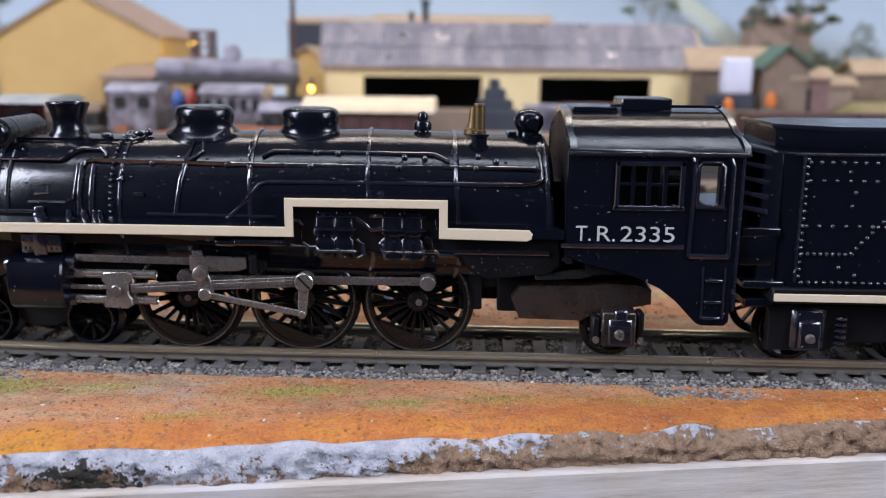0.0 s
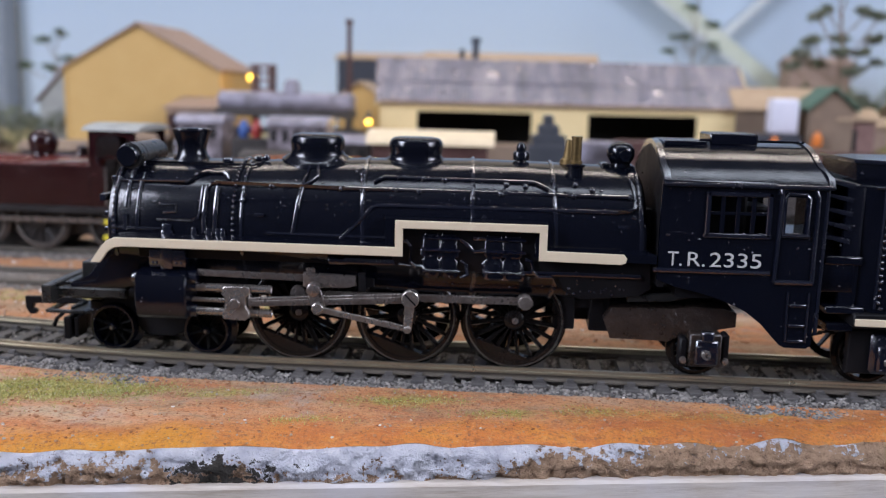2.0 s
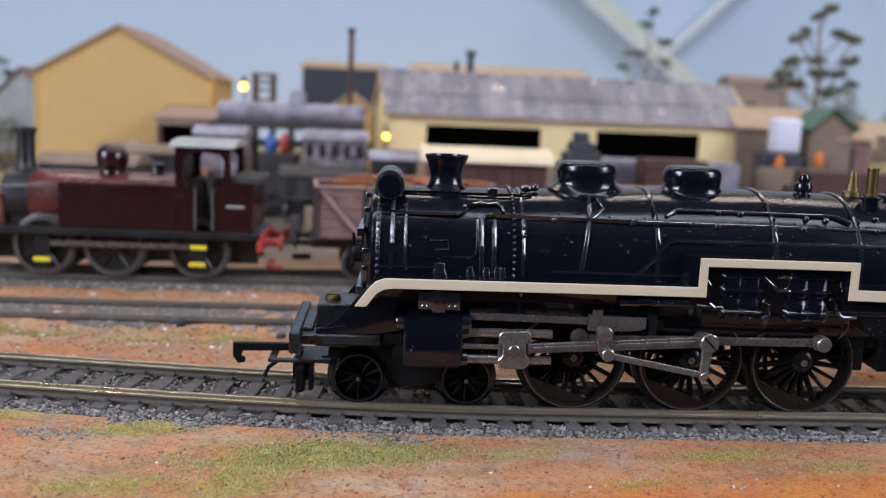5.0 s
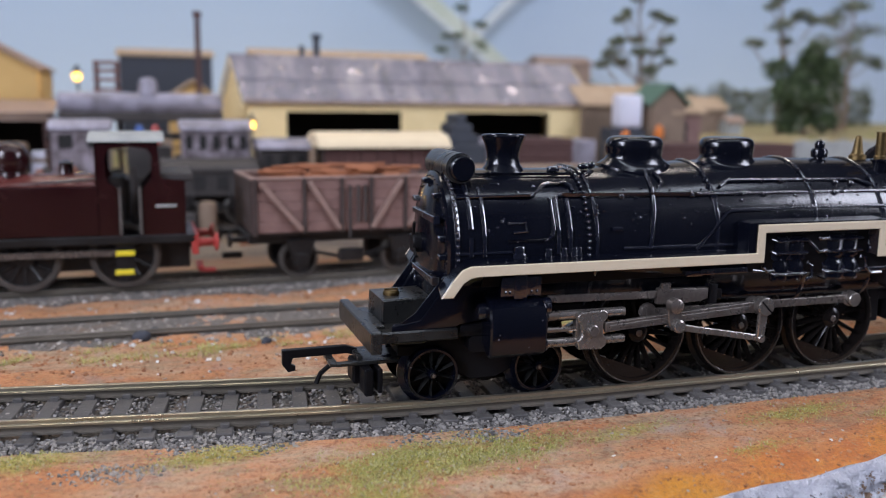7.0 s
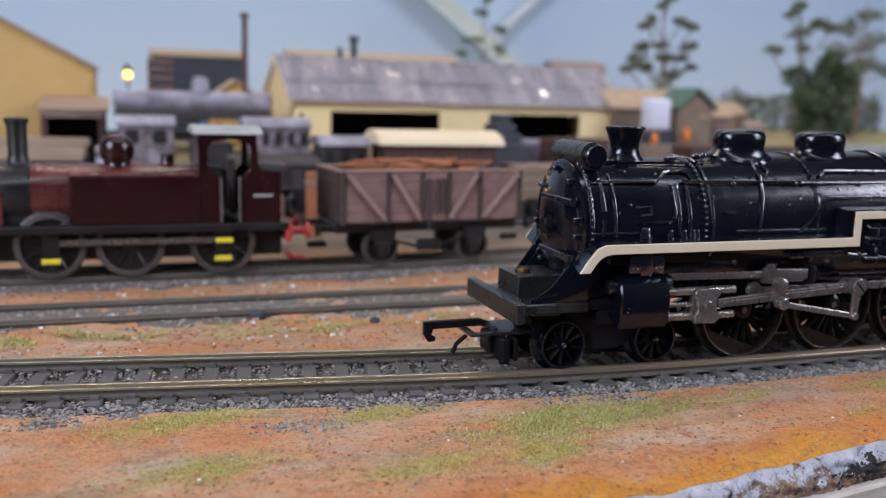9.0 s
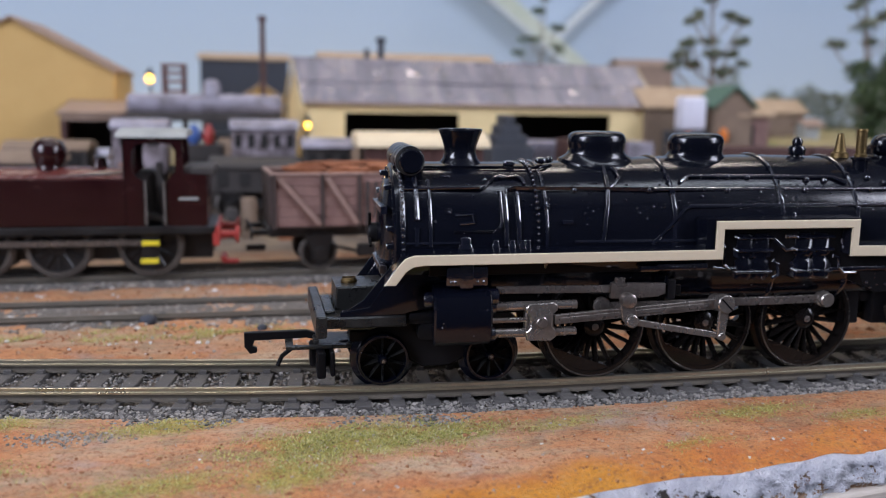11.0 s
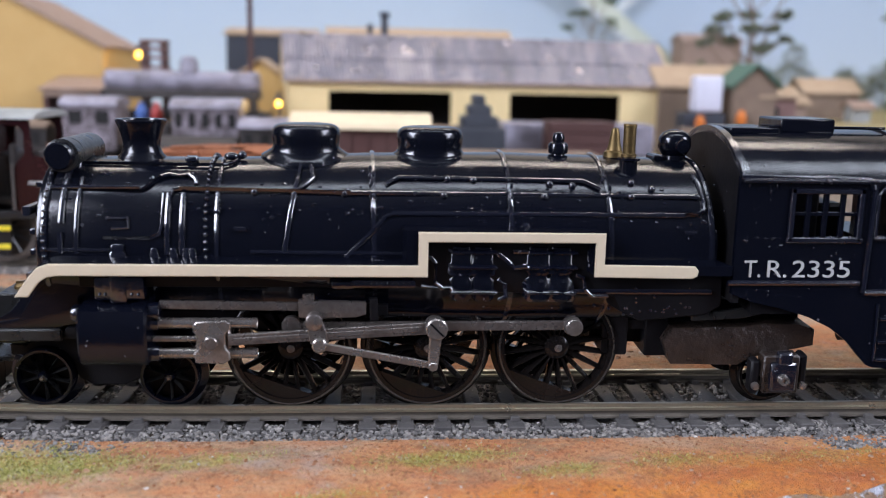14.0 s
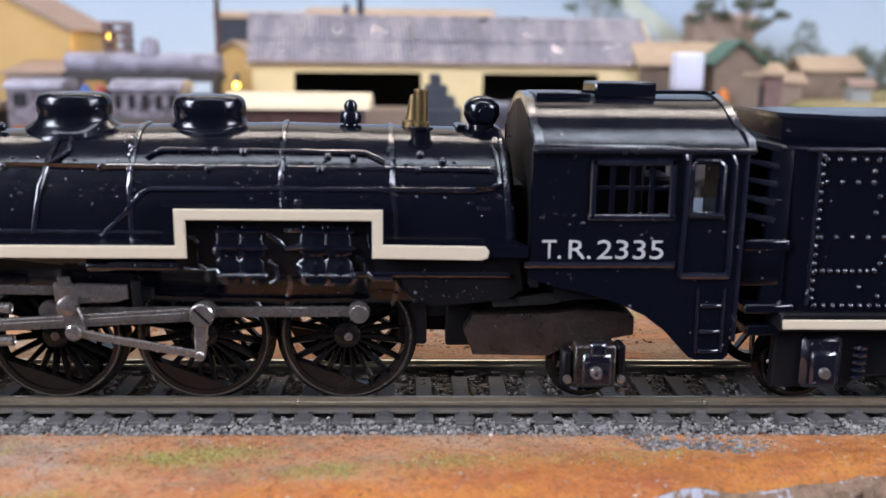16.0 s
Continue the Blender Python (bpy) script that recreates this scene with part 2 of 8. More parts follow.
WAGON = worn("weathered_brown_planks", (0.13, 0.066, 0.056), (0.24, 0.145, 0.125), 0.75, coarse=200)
# lighter wagon brown, with sunlight on braces and top rail painted in
WAGONLIT = worn("lit_wagon_timber", (0.30, 0.20, 0.165), (0.20, 0.125, 0.10), 0.75, coarse=200)
# darker copy of the wagon brown: shade on ends and floor painted in
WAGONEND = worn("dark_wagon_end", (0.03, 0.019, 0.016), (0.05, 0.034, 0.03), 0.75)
RUST = worn("rusty_load", (0.36, 0.13, 0.05), (0.22, 0.08, 0.04), 0.8, bump=0.0004)
OCHREWALL = worn("yellow_ochre_boards", (0.56, 0.365, 0.13), (0.50, 0.32, 0.115), 0.75, spread=0.35)
CREAMWALL = worn("cream_yellow_boards", (0.78, 0.62, 0.33), (0.68, 0.53, 0.27), 0.75, spread=0.35)
RUSTROOF = worn("rusty_iron_roof", (0.24, 0.16, 0.115), (0.33, 0.24, 0.19), 0.65)
# near-black for openings: the shade inside is put into the colour
SHADEBLACK = worn("shade_black", (0.008, 0.007, 0.007), (0.012, 0.011, 0.01), 0.8)
SLATE = worn("blue_black_boards", (0.025, 0.03, 0.042), (0.04, 0.045, 0.058), 0.7)
TIMBER = worn("weathered_timber", (0.16, 0.11, 0.075), (0.24, 0.175, 0.125), 0.8)
TANROOF = worn("tan_roof", (0.42, 0.31, 0.20), (0.34, 0.24, 0.155), 0.75)
GREEN = worn("green_roof_paint", (0.05, 0.11, 0.075), (0.08, 0.15, 0.105), 0.6)
SILVER = worn("weathered_lilac_grey", (0.34, 0.325, 0.39), (0.11, 0.095, 0.105), 0.45, coarse=110, spread=0.15)
GREYBODY = worn("dark_grey_stock", (0.016, 0.014, 0.014), (0.055, 0.047, 0.043), 0.65)
BROWNBODY = worn("dark_brown_stock", (0.050, 0.018, 0.016), (0.085, 0.038, 0.032), 0.6)
CREAMROOF = worn("cream_roof", (0.72, 0.60, 0.40), (0.62, 0.50, 0.33), 0.6)
WEATHERED = worn("weathered_pale_stock", (0.30, 0.26, 0.29), (0.05, 0.036, 0.034), 0.55, coarse=170, fine=900, spread=0.12)
BLUEGREY = worn("blue_grey_stage", (0.026, 0.030, 0.040), (0.050, 0.055, 0.066), 0.6)
PALE = worn("white_tank_paint", (0.64, 0.64, 0.72), (0.56, 0.56, 0.64), 0.5)
ORANGE = worn("orange_paint", (0.75, 0.22, 0.04), (0.6, 0.17, 0.03), 0.5)
BLUE = worn("blue_paint", (0.05, 0.12, 0.35), (0.04, 0.09, 0.28), 0.5)
# unseen room surfaces, toned for what the black enamel reflects
DIMWALL = worn("dim_blue_grey_wall", (0.024, 0.028, 0.044), (0.020, 0.024, 0.038), 0.8, coarse=4, fine=80)
PLASTERWALL = worn("dim_ceiling", (0.13, 0.138, 0.155), (0.11, 0.116, 0.13), 0.8, coarse=4, fine=80)
CREAMPLASTER = worn("cream_wall_paint", (0.70, 0.62, 0.50), (0.64, 0.56, 0.45), 0.8, coarse=4, fine=80)
CURTAIN = worn("blue_grey_panel", (0.24, 0.27, 0.31), (0.19, 0.22, 0.26), 0.8, coarse=12, fine=200)
FLOORMAT = worn("dark_grey_floor", (0.018, 0.019, 0.024), (0.026, 0.027, 0.033), 0.6, coarse=4, fine=80)
BATTEN = worn("pale_green_batten", (0.42, 0.47, 0.38), (0.52, 0.56, 0.48), 0.6, coarse=40, fine=300)
BATTENW = worn("pale_batten_edge", (0.52, 0.57, 0.60), (0.46, 0.51, 0.53), 0.6, coarse=40, fine=300)


def glow(name, colour, strength):
    m = Nodes(name)
    return m.set(Base_Color=(0.9, 0.7, 0.2), Emission_Color=colour, Emission_Strength=strength)


BULB = glow("lit_yellow_bulb", (1.0, 0.55, 0.06), 3.0)


def corrugated_iron():
    """Old lilac-grey corrugated sheets: each sheet has its own tone, with pale specks painted in as glints."""
    m = Nodes("corrugated_iron")
    tone = m.add("ShaderNodeObjectInfo").outputs["Random"]
    stain = m.noise(60, 5, 0.65, stretch=(1.6, 0.3, 0.3))
    speck = m.noise(260, 4, 0.7)
    bare = m.ramp(m.noise(110, 3, 0.6), [(0.60, 0.0), (0.64, 1.0)])
    base = m.ramp(stain, [(0.30, (0.10, 0.096, 0.12)), (0.50, (0.20, 0.195, 0.24)), (0.68, (0.40, 0.37, 0.385))])
    base = m.mix(m.math("MULTIPLY", tone, 0.6), base, (0.18, 0.176, 0.212))
    # tan specks mixed into the colour for warm glints on the corrugations
    glint_speck = m.ramp(speck, [(0.60, 0.0), (0.68, 1.0)])
    base = m.mix(m.math("MULTIPLY", glint_speck, 0.7), base, (0.62, 0.52, 0.40))
    m.bump(m.noise(130, 1, 0.4), 0.5, 0.0005)
    return m.set(Base_Color=base, Roughness=m.mix(bare, (0.48, 0.48, 0.48), (0.08, 0.08, 0.08)), Metallic=m.mix(bare, (0.3, 0.3, 0.3), (0.9, 0.9, 0.9)))


IRON = corrugated_iron()


def ground_paint():
    """Orange and ochre soil with grey-green flock and a bright painted band at the front edge."""
    m = Nodes("painted_soil")
    xyz = m.add("ShaderNodeSeparateXYZ", Vector=m.coord.outputs["Object"])
    x, y = xyz.outputs[0], xyz.outputs[1]
    off = m.math("MULTIPLY", m.math("MINIMUM", m.math("MAXIMUM", m.math("ADD", m.math("MULTIPLY", x, -9.0), 0.9), 0.5), 0.95), m.math("SUBTRACT", y, m.math("ADD", m.math("MULTIPLY", x, 0.159), -0.0476)))
    wobble = m.math("MULTIPLY", m.math("SUBTRACT", m.noise(60, 4, 0.6), 0.5), 0.016)
    band = m.ramp(m.math("ADD", off, wobble), [(0.004, 1.0), (0.011, 0.0)])
    big = m.noise(28, 5, 0.6, stretch=(0.6, 1.6, 1))
    mid = m.noise(170, 5, 0.65, stretch=(0.55, 1.3, 1))
    fine = m.noise(1500, 4, 0.7)
    soil = m.ramp(big, [(0.28, (0.50, 0.18, 0.06)), (0.44, (0.55, 0.265, 0.12)), (0.58, (0.52, 0.38, 0.255)), (0.74, (0.53, 0.22, 0.09))])
    soil = m.mix(m.ramp(mid, [(0.44, 0.0), (0.66, 0.62)]), soil, (0.54, 0.17, 0.052))
    soil = m.mix(m.ramp(m.noise(75, 5, 0.6), [(0.58, 0.0), (0.68, 0.45)]), soil, (0.36, 0.34, 0.33))
    soil = m.mix(m.ramp(m.noise(190, 6, 0.75, stretch=(0.6, 1.2, 1)), [(0.50, 0.0), (0.62, 0.65)]), soil, (0.27, 0.205, 0.125))
    moss = m.add("ShaderNodeAttribute")
    moss.attribute_name = "moss"
    green = m.ramp(m.math("ADD", moss.outputs["Fac"], m.math("MULTIPLY", m.math("SUBTRACT", m.noise(420, 5, 0.7), 0.5), 1.1)), [(0.25, 0.0), (0.75, 0.8)])
    soil = m.mix(green, soil, m.ramp(fine, [(0.35, (0.22, 0.20, 0.03)), (0.6, (0.48, 0.41, 0.07))]))
    bright = m.ramp(mid, [(0.3, (0.64, 0.27, 0.035)), (0.5, (0.58, 0.19, 0.035)), (0.68, (0.42, 0.11, 0.03))])
    left = m.math("MINIMUM", m.math("MAXIMUM", m.math("MULTIPLY", m.math("SUBTRACT", -0.036, x), 70.0), 0.08), 1.0)
    bright = m.mix(m.math("MULTIPLY", left, m.ramp(m.math("ADD", off, wobble), [(0.001, 1.0), (0.007, 0.0)])), bright, (0.60, 0.25, 0.014))
    soil = m.mix(band, soil, bright)
    crumb = m.noise(520, 6, 0.78)
    soil = m.mix(m.ramp(crumb, [(0.36, 0.7), (0.46, 0.0)]), soil, (0.24, 0.07, 0.022))
    soil = m.mix(m.ramp(crumb, [(0.56, 0.0), (0.66, 0.55)]), soil, (0.58, 0.36, 0.16))
    soil = m.mix(m.ramp(fine, [(0.36, 0.6), (0.48, 0.0)]), soil, (0.19, 0.08, 0.04))
    soil = m.mix(m.ramp(fine, [(0.60, 0.0), (0.74, 0.7)]), soil, (0.62, 0.45, 0.33))
    # the far yard is dull brown-grey cinders, then pale straw
    yard = m.ramp(m.noise(45, 5, 0.65), [(0.3, (0.11, 0.085, 0.07)), (0.6, (0.22, 0.17, 0.12)), (0.75, (0.36, 0.27, 0.15))])
    far = m.ramp(y, [(0.135, 0.0), (0.165, 1.0)])
    soil = m.mix(far, soil, yard)
    straw = m.ramp(m.noise(25, 5, 0.65), [(0.3, (0.22, 0.17, 0.08)), (0.5, (0.36, 0.29, 0.14)), (0.65, (0.20, 0.21, 0.06))])
    soil = m.mix(m.ramp(y, [(0.33, 0.0), (0.37, 1.0)]), soil, straw)
    m.bump(m.math("ADD", m.math("MULTIPLY", crumb, 0.8), m.math("MULTIPLY", fine, 0.5)), 0.9, 0.0010)
    return m.set(Base_Color=soil, Roughness=m.mix(band, (0.85, 0.85, 0.85), (0.5, 0.5, 0.5)))


def edge_paint():
    """White plaster smeared over brown cork, with a charred patch."""
    m = Nodes("plaster_over_cork")
    xyz = m.add("ShaderNodeSeparateXYZ", Vector=m.coord.outputs["Object"])
    x, z = xyz.outputs[0], xyz.outputs[2]
    n = m.noise(150, 6, 0.7)
    n2 = m.noise(600, 5, 0.7)
    # the plaster reaches lower in the middle than at both ends
    along = m.add("ShaderNodeMapRange", Value=x)
    for k, v in ((1, -0.1), (2, 0.1), (3, 0.0), (4, 1.0)):
        along.inputs[k].default_value = v
    foot = m.ramp(along.outputs[0], [(0.20, 0.50), (0.32, 0.14), (0.48, 0.14), (0.56, 0.70), (0.66, 1.0)])
    foot = m.math("ADD", m.math("MULTIPLY", foot, 0.007), -0.009)
    white = m.math("MULTIPLY", m.math("SUBTRACT", z, foot), 200.0)
    white = m.math("ADD", white, m.math("MULTIPLY", m.math("SUBTRACT", n, 0.5), 2.6))
    white = m.math("ADD", white, m.math("MULTIPLY", m.math("SUBTRACT", n2, 0.5), 2.4))
    white = m.ramp(m.math("ADD", white, 0.5), [(0.48, 0.0), (0.60, 1.0)])
    cork = m.ramp(n2, [(0.3, (0.07, 0.042, 0.028)), (0.42, (0.37, 0.23, 0.14)), (0.7, (0.56, 0.38, 0.245))])
    plaster = m.ramp(m.noise(300, 4, 0.6), [(0.3, (0.52, 0.52, 0.60)), (0.65, (0.76, 0.76, 0.82))])
    col = m.mix(white, cork, plaster)
    d = m.math("ABSOLUTE", m.math("ADD", x, 0.044))
    patch = m.math("ADD", m.math("ADD", m.math("MULTIPLY", d, -30.0), m.math("MULTIPLY", m.math("MAXIMUM", m.math("ADD", z, 0.0051), 0.0), -120.0)), m.math("ADD", m.math("MULTIPLY", n2, 1.1), m.math("MULTIPLY", n, 0.5)))
    col = m.mix(m.ramp(patch, [(0.60, 0.0), (0.65, 1.0)]), col, (0.028, 0.022, 0.016))
    m.bump(m.math("ADD", m.math("MULTIPLY", white, 0.8), m.math("ADD", n2, m.noise(1500, 4, 0.7))), 1.0, 0.0016)
    return m.set(Base_Color=col, Roughness=0.75)


def board_paint():
    m = Nodes("pale_worn_board")
    grain = m.noise(220, 6, 0.7, stretch=(0.12, 1, 2.2))
    blot = m.noise(45, 5, 0.6)
    col = m.ramp(grain, [(0.3, (0.34, 0.28, 0.22)), (0.5, (0.50, 0.44, 0.38)), (0.7, (0.60, 0.55, 0.49))])
    col = m.mix(m.ramp(blot, [(0.45, 0.0), (0.65, 0.6)]), col, (0.54, 0.52, 0.54))
    m.bump(grain, 0.5, 0.0004)
    return m.set(Base_Color=col, Roughness=0.7)


def stones(name, a, b, c):
    """Loose grains, each with a tone of its own."""
    m = Nodes(name)
    rnd = m.add("ShaderNodeNewGeometry").outputs["Random Per Island"]
    col = m.ramp(rnd, [(0.0, a), (0.45, b), (0.9, c), (1.0, (0.34, 0.32, 0.29))])
    m.bump(m.noise(2500, 2), 0.4, 0.0002)
    return m.set(Base_Color=col, Roughness=0.7)


SOIL, EDGE, BOARD = ground_paint(), edge_paint(), board_paint()
BALLAST = stones("grey_ballast", (0.060, 0.056, 0.055), (0.165, 0.156, 0.146), (0.29, 0.266, 0.24))
# lighter than BALLAST: the lit ground under the rear train, painted in
BALLASTFAR = stones("lighter_brown_ballast", (0.12, 0.105, 0.09), (0.25, 0.225, 0.20), (0.38, 0.34, 0.29))
GRIT = stones("orange_grit", (0.22, 0.08, 0.03), (0.36, 0.16, 0.07), (0.40, 0.25, 0.16))
FLOCK = stones("green_flock", (0.20, 0.20, 0.045), (0.36, 0.34, 0.075), (0.52, 0.46, 0.20))
WHITECHIP = stones("pale_stone_chip", (0.42, 0.38, 0.34), (0.62, 0.57, 0.52), (0.75, 0.72, 0.68))
LEAF = stones("dark_leaf", (0.025, 0.045, 0.018), (0.05, 0.085, 0.03), (0.09, 0.13, 0.05))
BRUSH = stones("dry_brown_brush", (0.06, 0.04, 0.025), (0.13, 0.085, 0.05), (0.22, 0.16, 0.09))
LEAFG = stones("grey_green_leaf", (0.07, 0.085, 0.055), (0.13, 0.15, 0.095), (0.22, 0.24, 0.16))


def bed_paint():
    m = Nodes("packed_ballast")
    n = m.noise(1300, 5, 0.7)
    big = m.noise(120, 4, 0.6)
    col = m.ramp(n, [(0.3, (0.05, 0.046, 0.042)), (0.5, (0.14, 0.125, 0.112)), (0.7, (0.25, 0.225, 0.20))])
    col = m.mix(m.ramp(big, [(0.5, 0.0), (0.7, 0.6)]), col, (0.22, 0.14, 0.09))
    m.bump(n, 0.9, 0.0008)
    return m.set(Base_Color=col, Roughness=0.85)


BED = bed_paint()


def sky_paint():
    """A painted board: soft blue above, paler below."""
    m = Nodes("painted_sky")
    xyz = m.add("ShaderNodeSeparateXYZ", Vector=m.coord.outputs["Object"])
    n = m.noise(3.0, 4, 0.5, stretch=(1, 1, 2))
    h = m.math("ADD", xyz.outputs[2], m.math("MULTIPLY", m.math("SUBTRACT", n, 0.5), 0.10))
    col = m.ramp(h, [(0.02, (0.50, 0.57, 0.61)), (0.30, (0.35, 0.455, 0.59))])
    return m.set(Base_Color=col, Roughness=0.8)


SKY = sky_paint()

# ---- the large structure ----
def rise(y):
    """The front strip lies a little higher than the yard."""
    t = min(max((y - 12) / 50, 0), 1)
    return 2.2 * (1 - t * t * (3 - 2 * t))


def height(x, y):
    """Height of the scenery."""
    h = -3.6 + rise(y) + 0.9 * noise.noise((x / 26, y / 20, 3)) + 0.45 * noise.noise((x / 7, y / 6, 7))
    bed = abs(y - curve_y(x))
    if bed < 18:
        h = min(h, ZR - 3.9 + max(0.0, bed - 14) * 0.4)
    d = y - edge_y(x)
    if d < 7:
        h -= 0.05 * (7 - d) ** 2 * (0.55 + 0.5 * noise.noise((x / 9, 5, 1)))
    if y > 150:
        t = min((y - 150) / 180, 1)
        h += 9 * t * t * (3 - 2 * t)
        a, b = min(max((y - 325) / 80, 0), 1), min(max((x - 208) / 45, 0), 1)
        h += 23 * a * a * (3 - 2 * a) * b * b * (3 - 2 * b)
    return h


# patches of flock on the front strip: centre x, distance from the edge, half length, half depth, density
PATCHES = [(-86, 28, 20, 8, 3.2), (-98, 17, 9, 6, 1.2), (-70, 26, 10, 5, 1.0), (-52, 24, 14, 3, 0.35), (-33, 9, 10, 2.5, 0.5), (-17, 18.5, 13, 4, 0.9), (2, 11, 10, 3, 0.6), (18, 11, 10, 3, 0.4), (42, 10, 18, 3, 0.3), (-116, 44, 13, 5, 0.9), (-149, 52, 18, 6, 1.0), (-148, 31, 14, 6, 0.8), (-117, 19, 14, 5, 0.7)]


def moss_at(x, y):
    d = y - edge_y(x)
    front = max((min(1.0, 0.55 + 0.3 * q) * math.exp(-((x - cx) / (hx * 0.8)) ** 2 - ((d - cd) / (hd * 0.85)) ** 2) for cx, cd, hx, hd, q in PATCHES), default=0.0)
    rear = 0.7 * math.exp(-((y - 44) / 7) ** 2) * max(0.0, noise.noise((x / 13, y / 8, 15)) + 0.35) if y > 20 else 0.0
    return max(front, rear)


def build_ground():
    xs = list(range(-760, -220, 20)) + [v * 1.5 - 220 for v in range(0, 234)] + list(range(131, 760, 20))
    ds = [v * 1.2 for v in range(0, 60)] + [72 + v * 3.5 for v in range(0, 40)] + [212 + v * 18 for v in range(1, 40)]
    verts = []
    for x in xs:
        e = edge_y(x)
        for d in ds:
            y = e + d
            verts.append((x, y, height(x, y)))
    n = len(ds)
    faces = [(i * n + j, (i + 1) * n + j, (i + 1) * n + j + 1, i * n + j + 1) for i in range(len(xs) - 1) for j in range(n - 1)]
    ground = raw_mesh("ground", verts, faces, SOIL, "orange and ochre painted model landscape with patchy flock", "ground", "structure", smooth=True)
    layer = ground.data.attributes.new("moss", "FLOAT", "POINT")
    layer.data.foreach_set("value", [moss_at(x, y) for x, y, z in verts])


def build_edge():
    """The rough front face of the scenery, plaster smeared over cork."""
    verts, faces = [], []
    xs = [v * 0.5 - 260 for v in range(0, 760)]
    rows = 14
    for x in xs:
        top = height(x, edge_y(x)) + 0.02
        for k in range(rows):
            t = k / (rows - 1)
            z = top + (-8.2 - top) * t
            bulge = 1.0 * math.sin(math.pi * t) + 1.1 * noise.noise((x / 5, z / 2.2, 2)) + 1.0 * noise.noise((x / 1.8, z / 1.2, 9)) + 0.5 * noise.noise((x / 0.9, z / 0.7, 4))
            out = -0.3 - (bulge * (0.15 if k == 1 else 1.0)) - 1.2 * t
            if k == 0:
                # the plaster laps unevenly over the soil
                out = 1.1 + 1.3 * noise.noise((x / 6, 2, 8)) + 0.6 * noise.noise((x / 1.7, 3, 8))
                z = height(x, edge_y(x) + out) - 0.12
            verts.append((x, edge_y(x) + out, z + (0.22 if k == 1 else 0.0)))
    for i in range(len(xs) - 1):
        for k in range(rows - 1):
            a = i * rows + k
            faces.append((a, a + 1, a + rows + 1, a + rows))
    raw_mesh("plaster_edge", verts, faces, EDGE, "rough brown cork edge smeared with white plaster", "scenery edge", "structure", smooth=True)
    bm = bmesh.new()
    prism(bm, [(-420, edge_y(-420) - 3.2), (300, edge_y(300) - 3.2), (300, edge_y(300) + 30), (-420, edge_y(-420) + 30)], "z", -16.2, -8.0, bevel=0.5)
    solid("baseboard", bm, BOARD, (0, 0, -16.2), "pale worn wooden baseboard edge", "baseboard", kind="structure")
    bm = bmesh.new()
    prism(bm, [(-420, edge_y(-420) + 4), (300, edge_y(300) + 4), (300, 700), (-420, 700)], "z", -60, -16.3)
    solid("layout_frame", bm, TIMBER, (0, 0, -60), "dark timber frame under the baseboard", "frame", kind="structure")


def build_room():
    def slab(name, x0, x1, y0, y1, z0, z1, mat, label, cat):
        bm = bmesh.new()
        vertbox(bm, x0, x1, y0, y1, z0, z1)
        solid(name, bm, mat, ((x0 + x1) / 2, (y0 + y1) / 2, z0), label, cat, kind="structure", angle=0)
    # closing room, out of view; its tones shape the reflections on the engine
    slab("floor", -1300, 1300, -1300, 1000, -960, -900, FLOORMAT, "unseen dark grey floor of the room", "floor")
    slab("ceiling", -1300, 1300, -1300, 1000, 1200, 1260, PLASTERWALL, "unseen dim ceiling of the room", "ceiling")
    slab("wall_south", -1300, 1300, -1360, -1300, -900, 1200, DIMWALL, "unseen dim wall of the room", "wall")
    slab("wall_north", -1300, 1300, 1000, 1060, -900, 1200, CREAMPLASTER, "unseen cream wall behind the layout", "wall")
    # side walls, each with a window opening
    for name, x0, x1, ya, yb in (("wall_west", -1360, -1300, -1020, -300), ("wall_east", 1300, 1360, -1020, -300)):
        slab(name, x0, x1, -1300, ya, -900, 1200, DIMWALL, "dim plain side wall of the room", "wall")
        slab(name + "_rear", x0, x1, yb, 1000, -900, 1200, DIMWALL, "dim plain side wall of the room", "wall")
        slab(name + "_low", x0, x1, ya, yb, -900, 150, DIMWALL, "dim plain wall below the window", "wall")
        slab(name + "_high", x0, x1, ya, yb, 1100, 1200, DIMWALL, "dim plain wall above the window", "wall")
        win = thing("window_1" if x0 < 0 else "window_2", ((x0 + x1) / 2, (ya + yb) / 2, 150), "unseen white framed window, added for bluish side light", "window", kind="structure")
        for y0, y1, z0, z1 in ((ya, ya + 25, 150, 1100), (yb - 25, yb, 150, 1100), (ya + 25, yb - 25, 150, 175), (ya + 25, yb - 25, 1075, 1100)):
            bm = bmesh.new()
            vertbox(bm, x0 + 8, x1 - 8, y0, y1, z0, z1, 3)
            part("window_frame", bm, PALE, win)
        bm = bmesh.new()
        vertbox(bm, (x0 + x1) / 2 - 2, (x0 + x1) / 2 + 2, ya + 25, yb - 25, 175, 1075)
        part("pane", bm, PALE, win)
    slab("backdrop", -560, 1200, 830, 842, -60, 520, SKY, "painted pale blue sky board behind the model landscape", "backdrop")
    slab("side_panel", -900, -562, 800, 830, -60, 520, CURTAIN, "blue-grey upright panel beside the sky board", "panel")
    slab("layout_table", -760, 760, 60, 860, -120, -62, TIMBER, "timber table top that carries the layout", "table")
    for lx, ly, size, wide, watts, tint in LAMPS:
        x, y, half = lx * 1000, ly * 1000, size * 500 + 30
        lamp = thing("ceiling_lamp", (x, y, 1130), "white ceiling lamp on a shallow metal tray", "ceiling lamp", "ceiling lamps")
        bm = bmesh.new()
        vertbox(bm, x - half, x + half, y - wide * 500 - 15, y + wide * 500 + 15, 1130, 1200, 8)
        part("tray", bm, PALE, lamp)


build_ground()
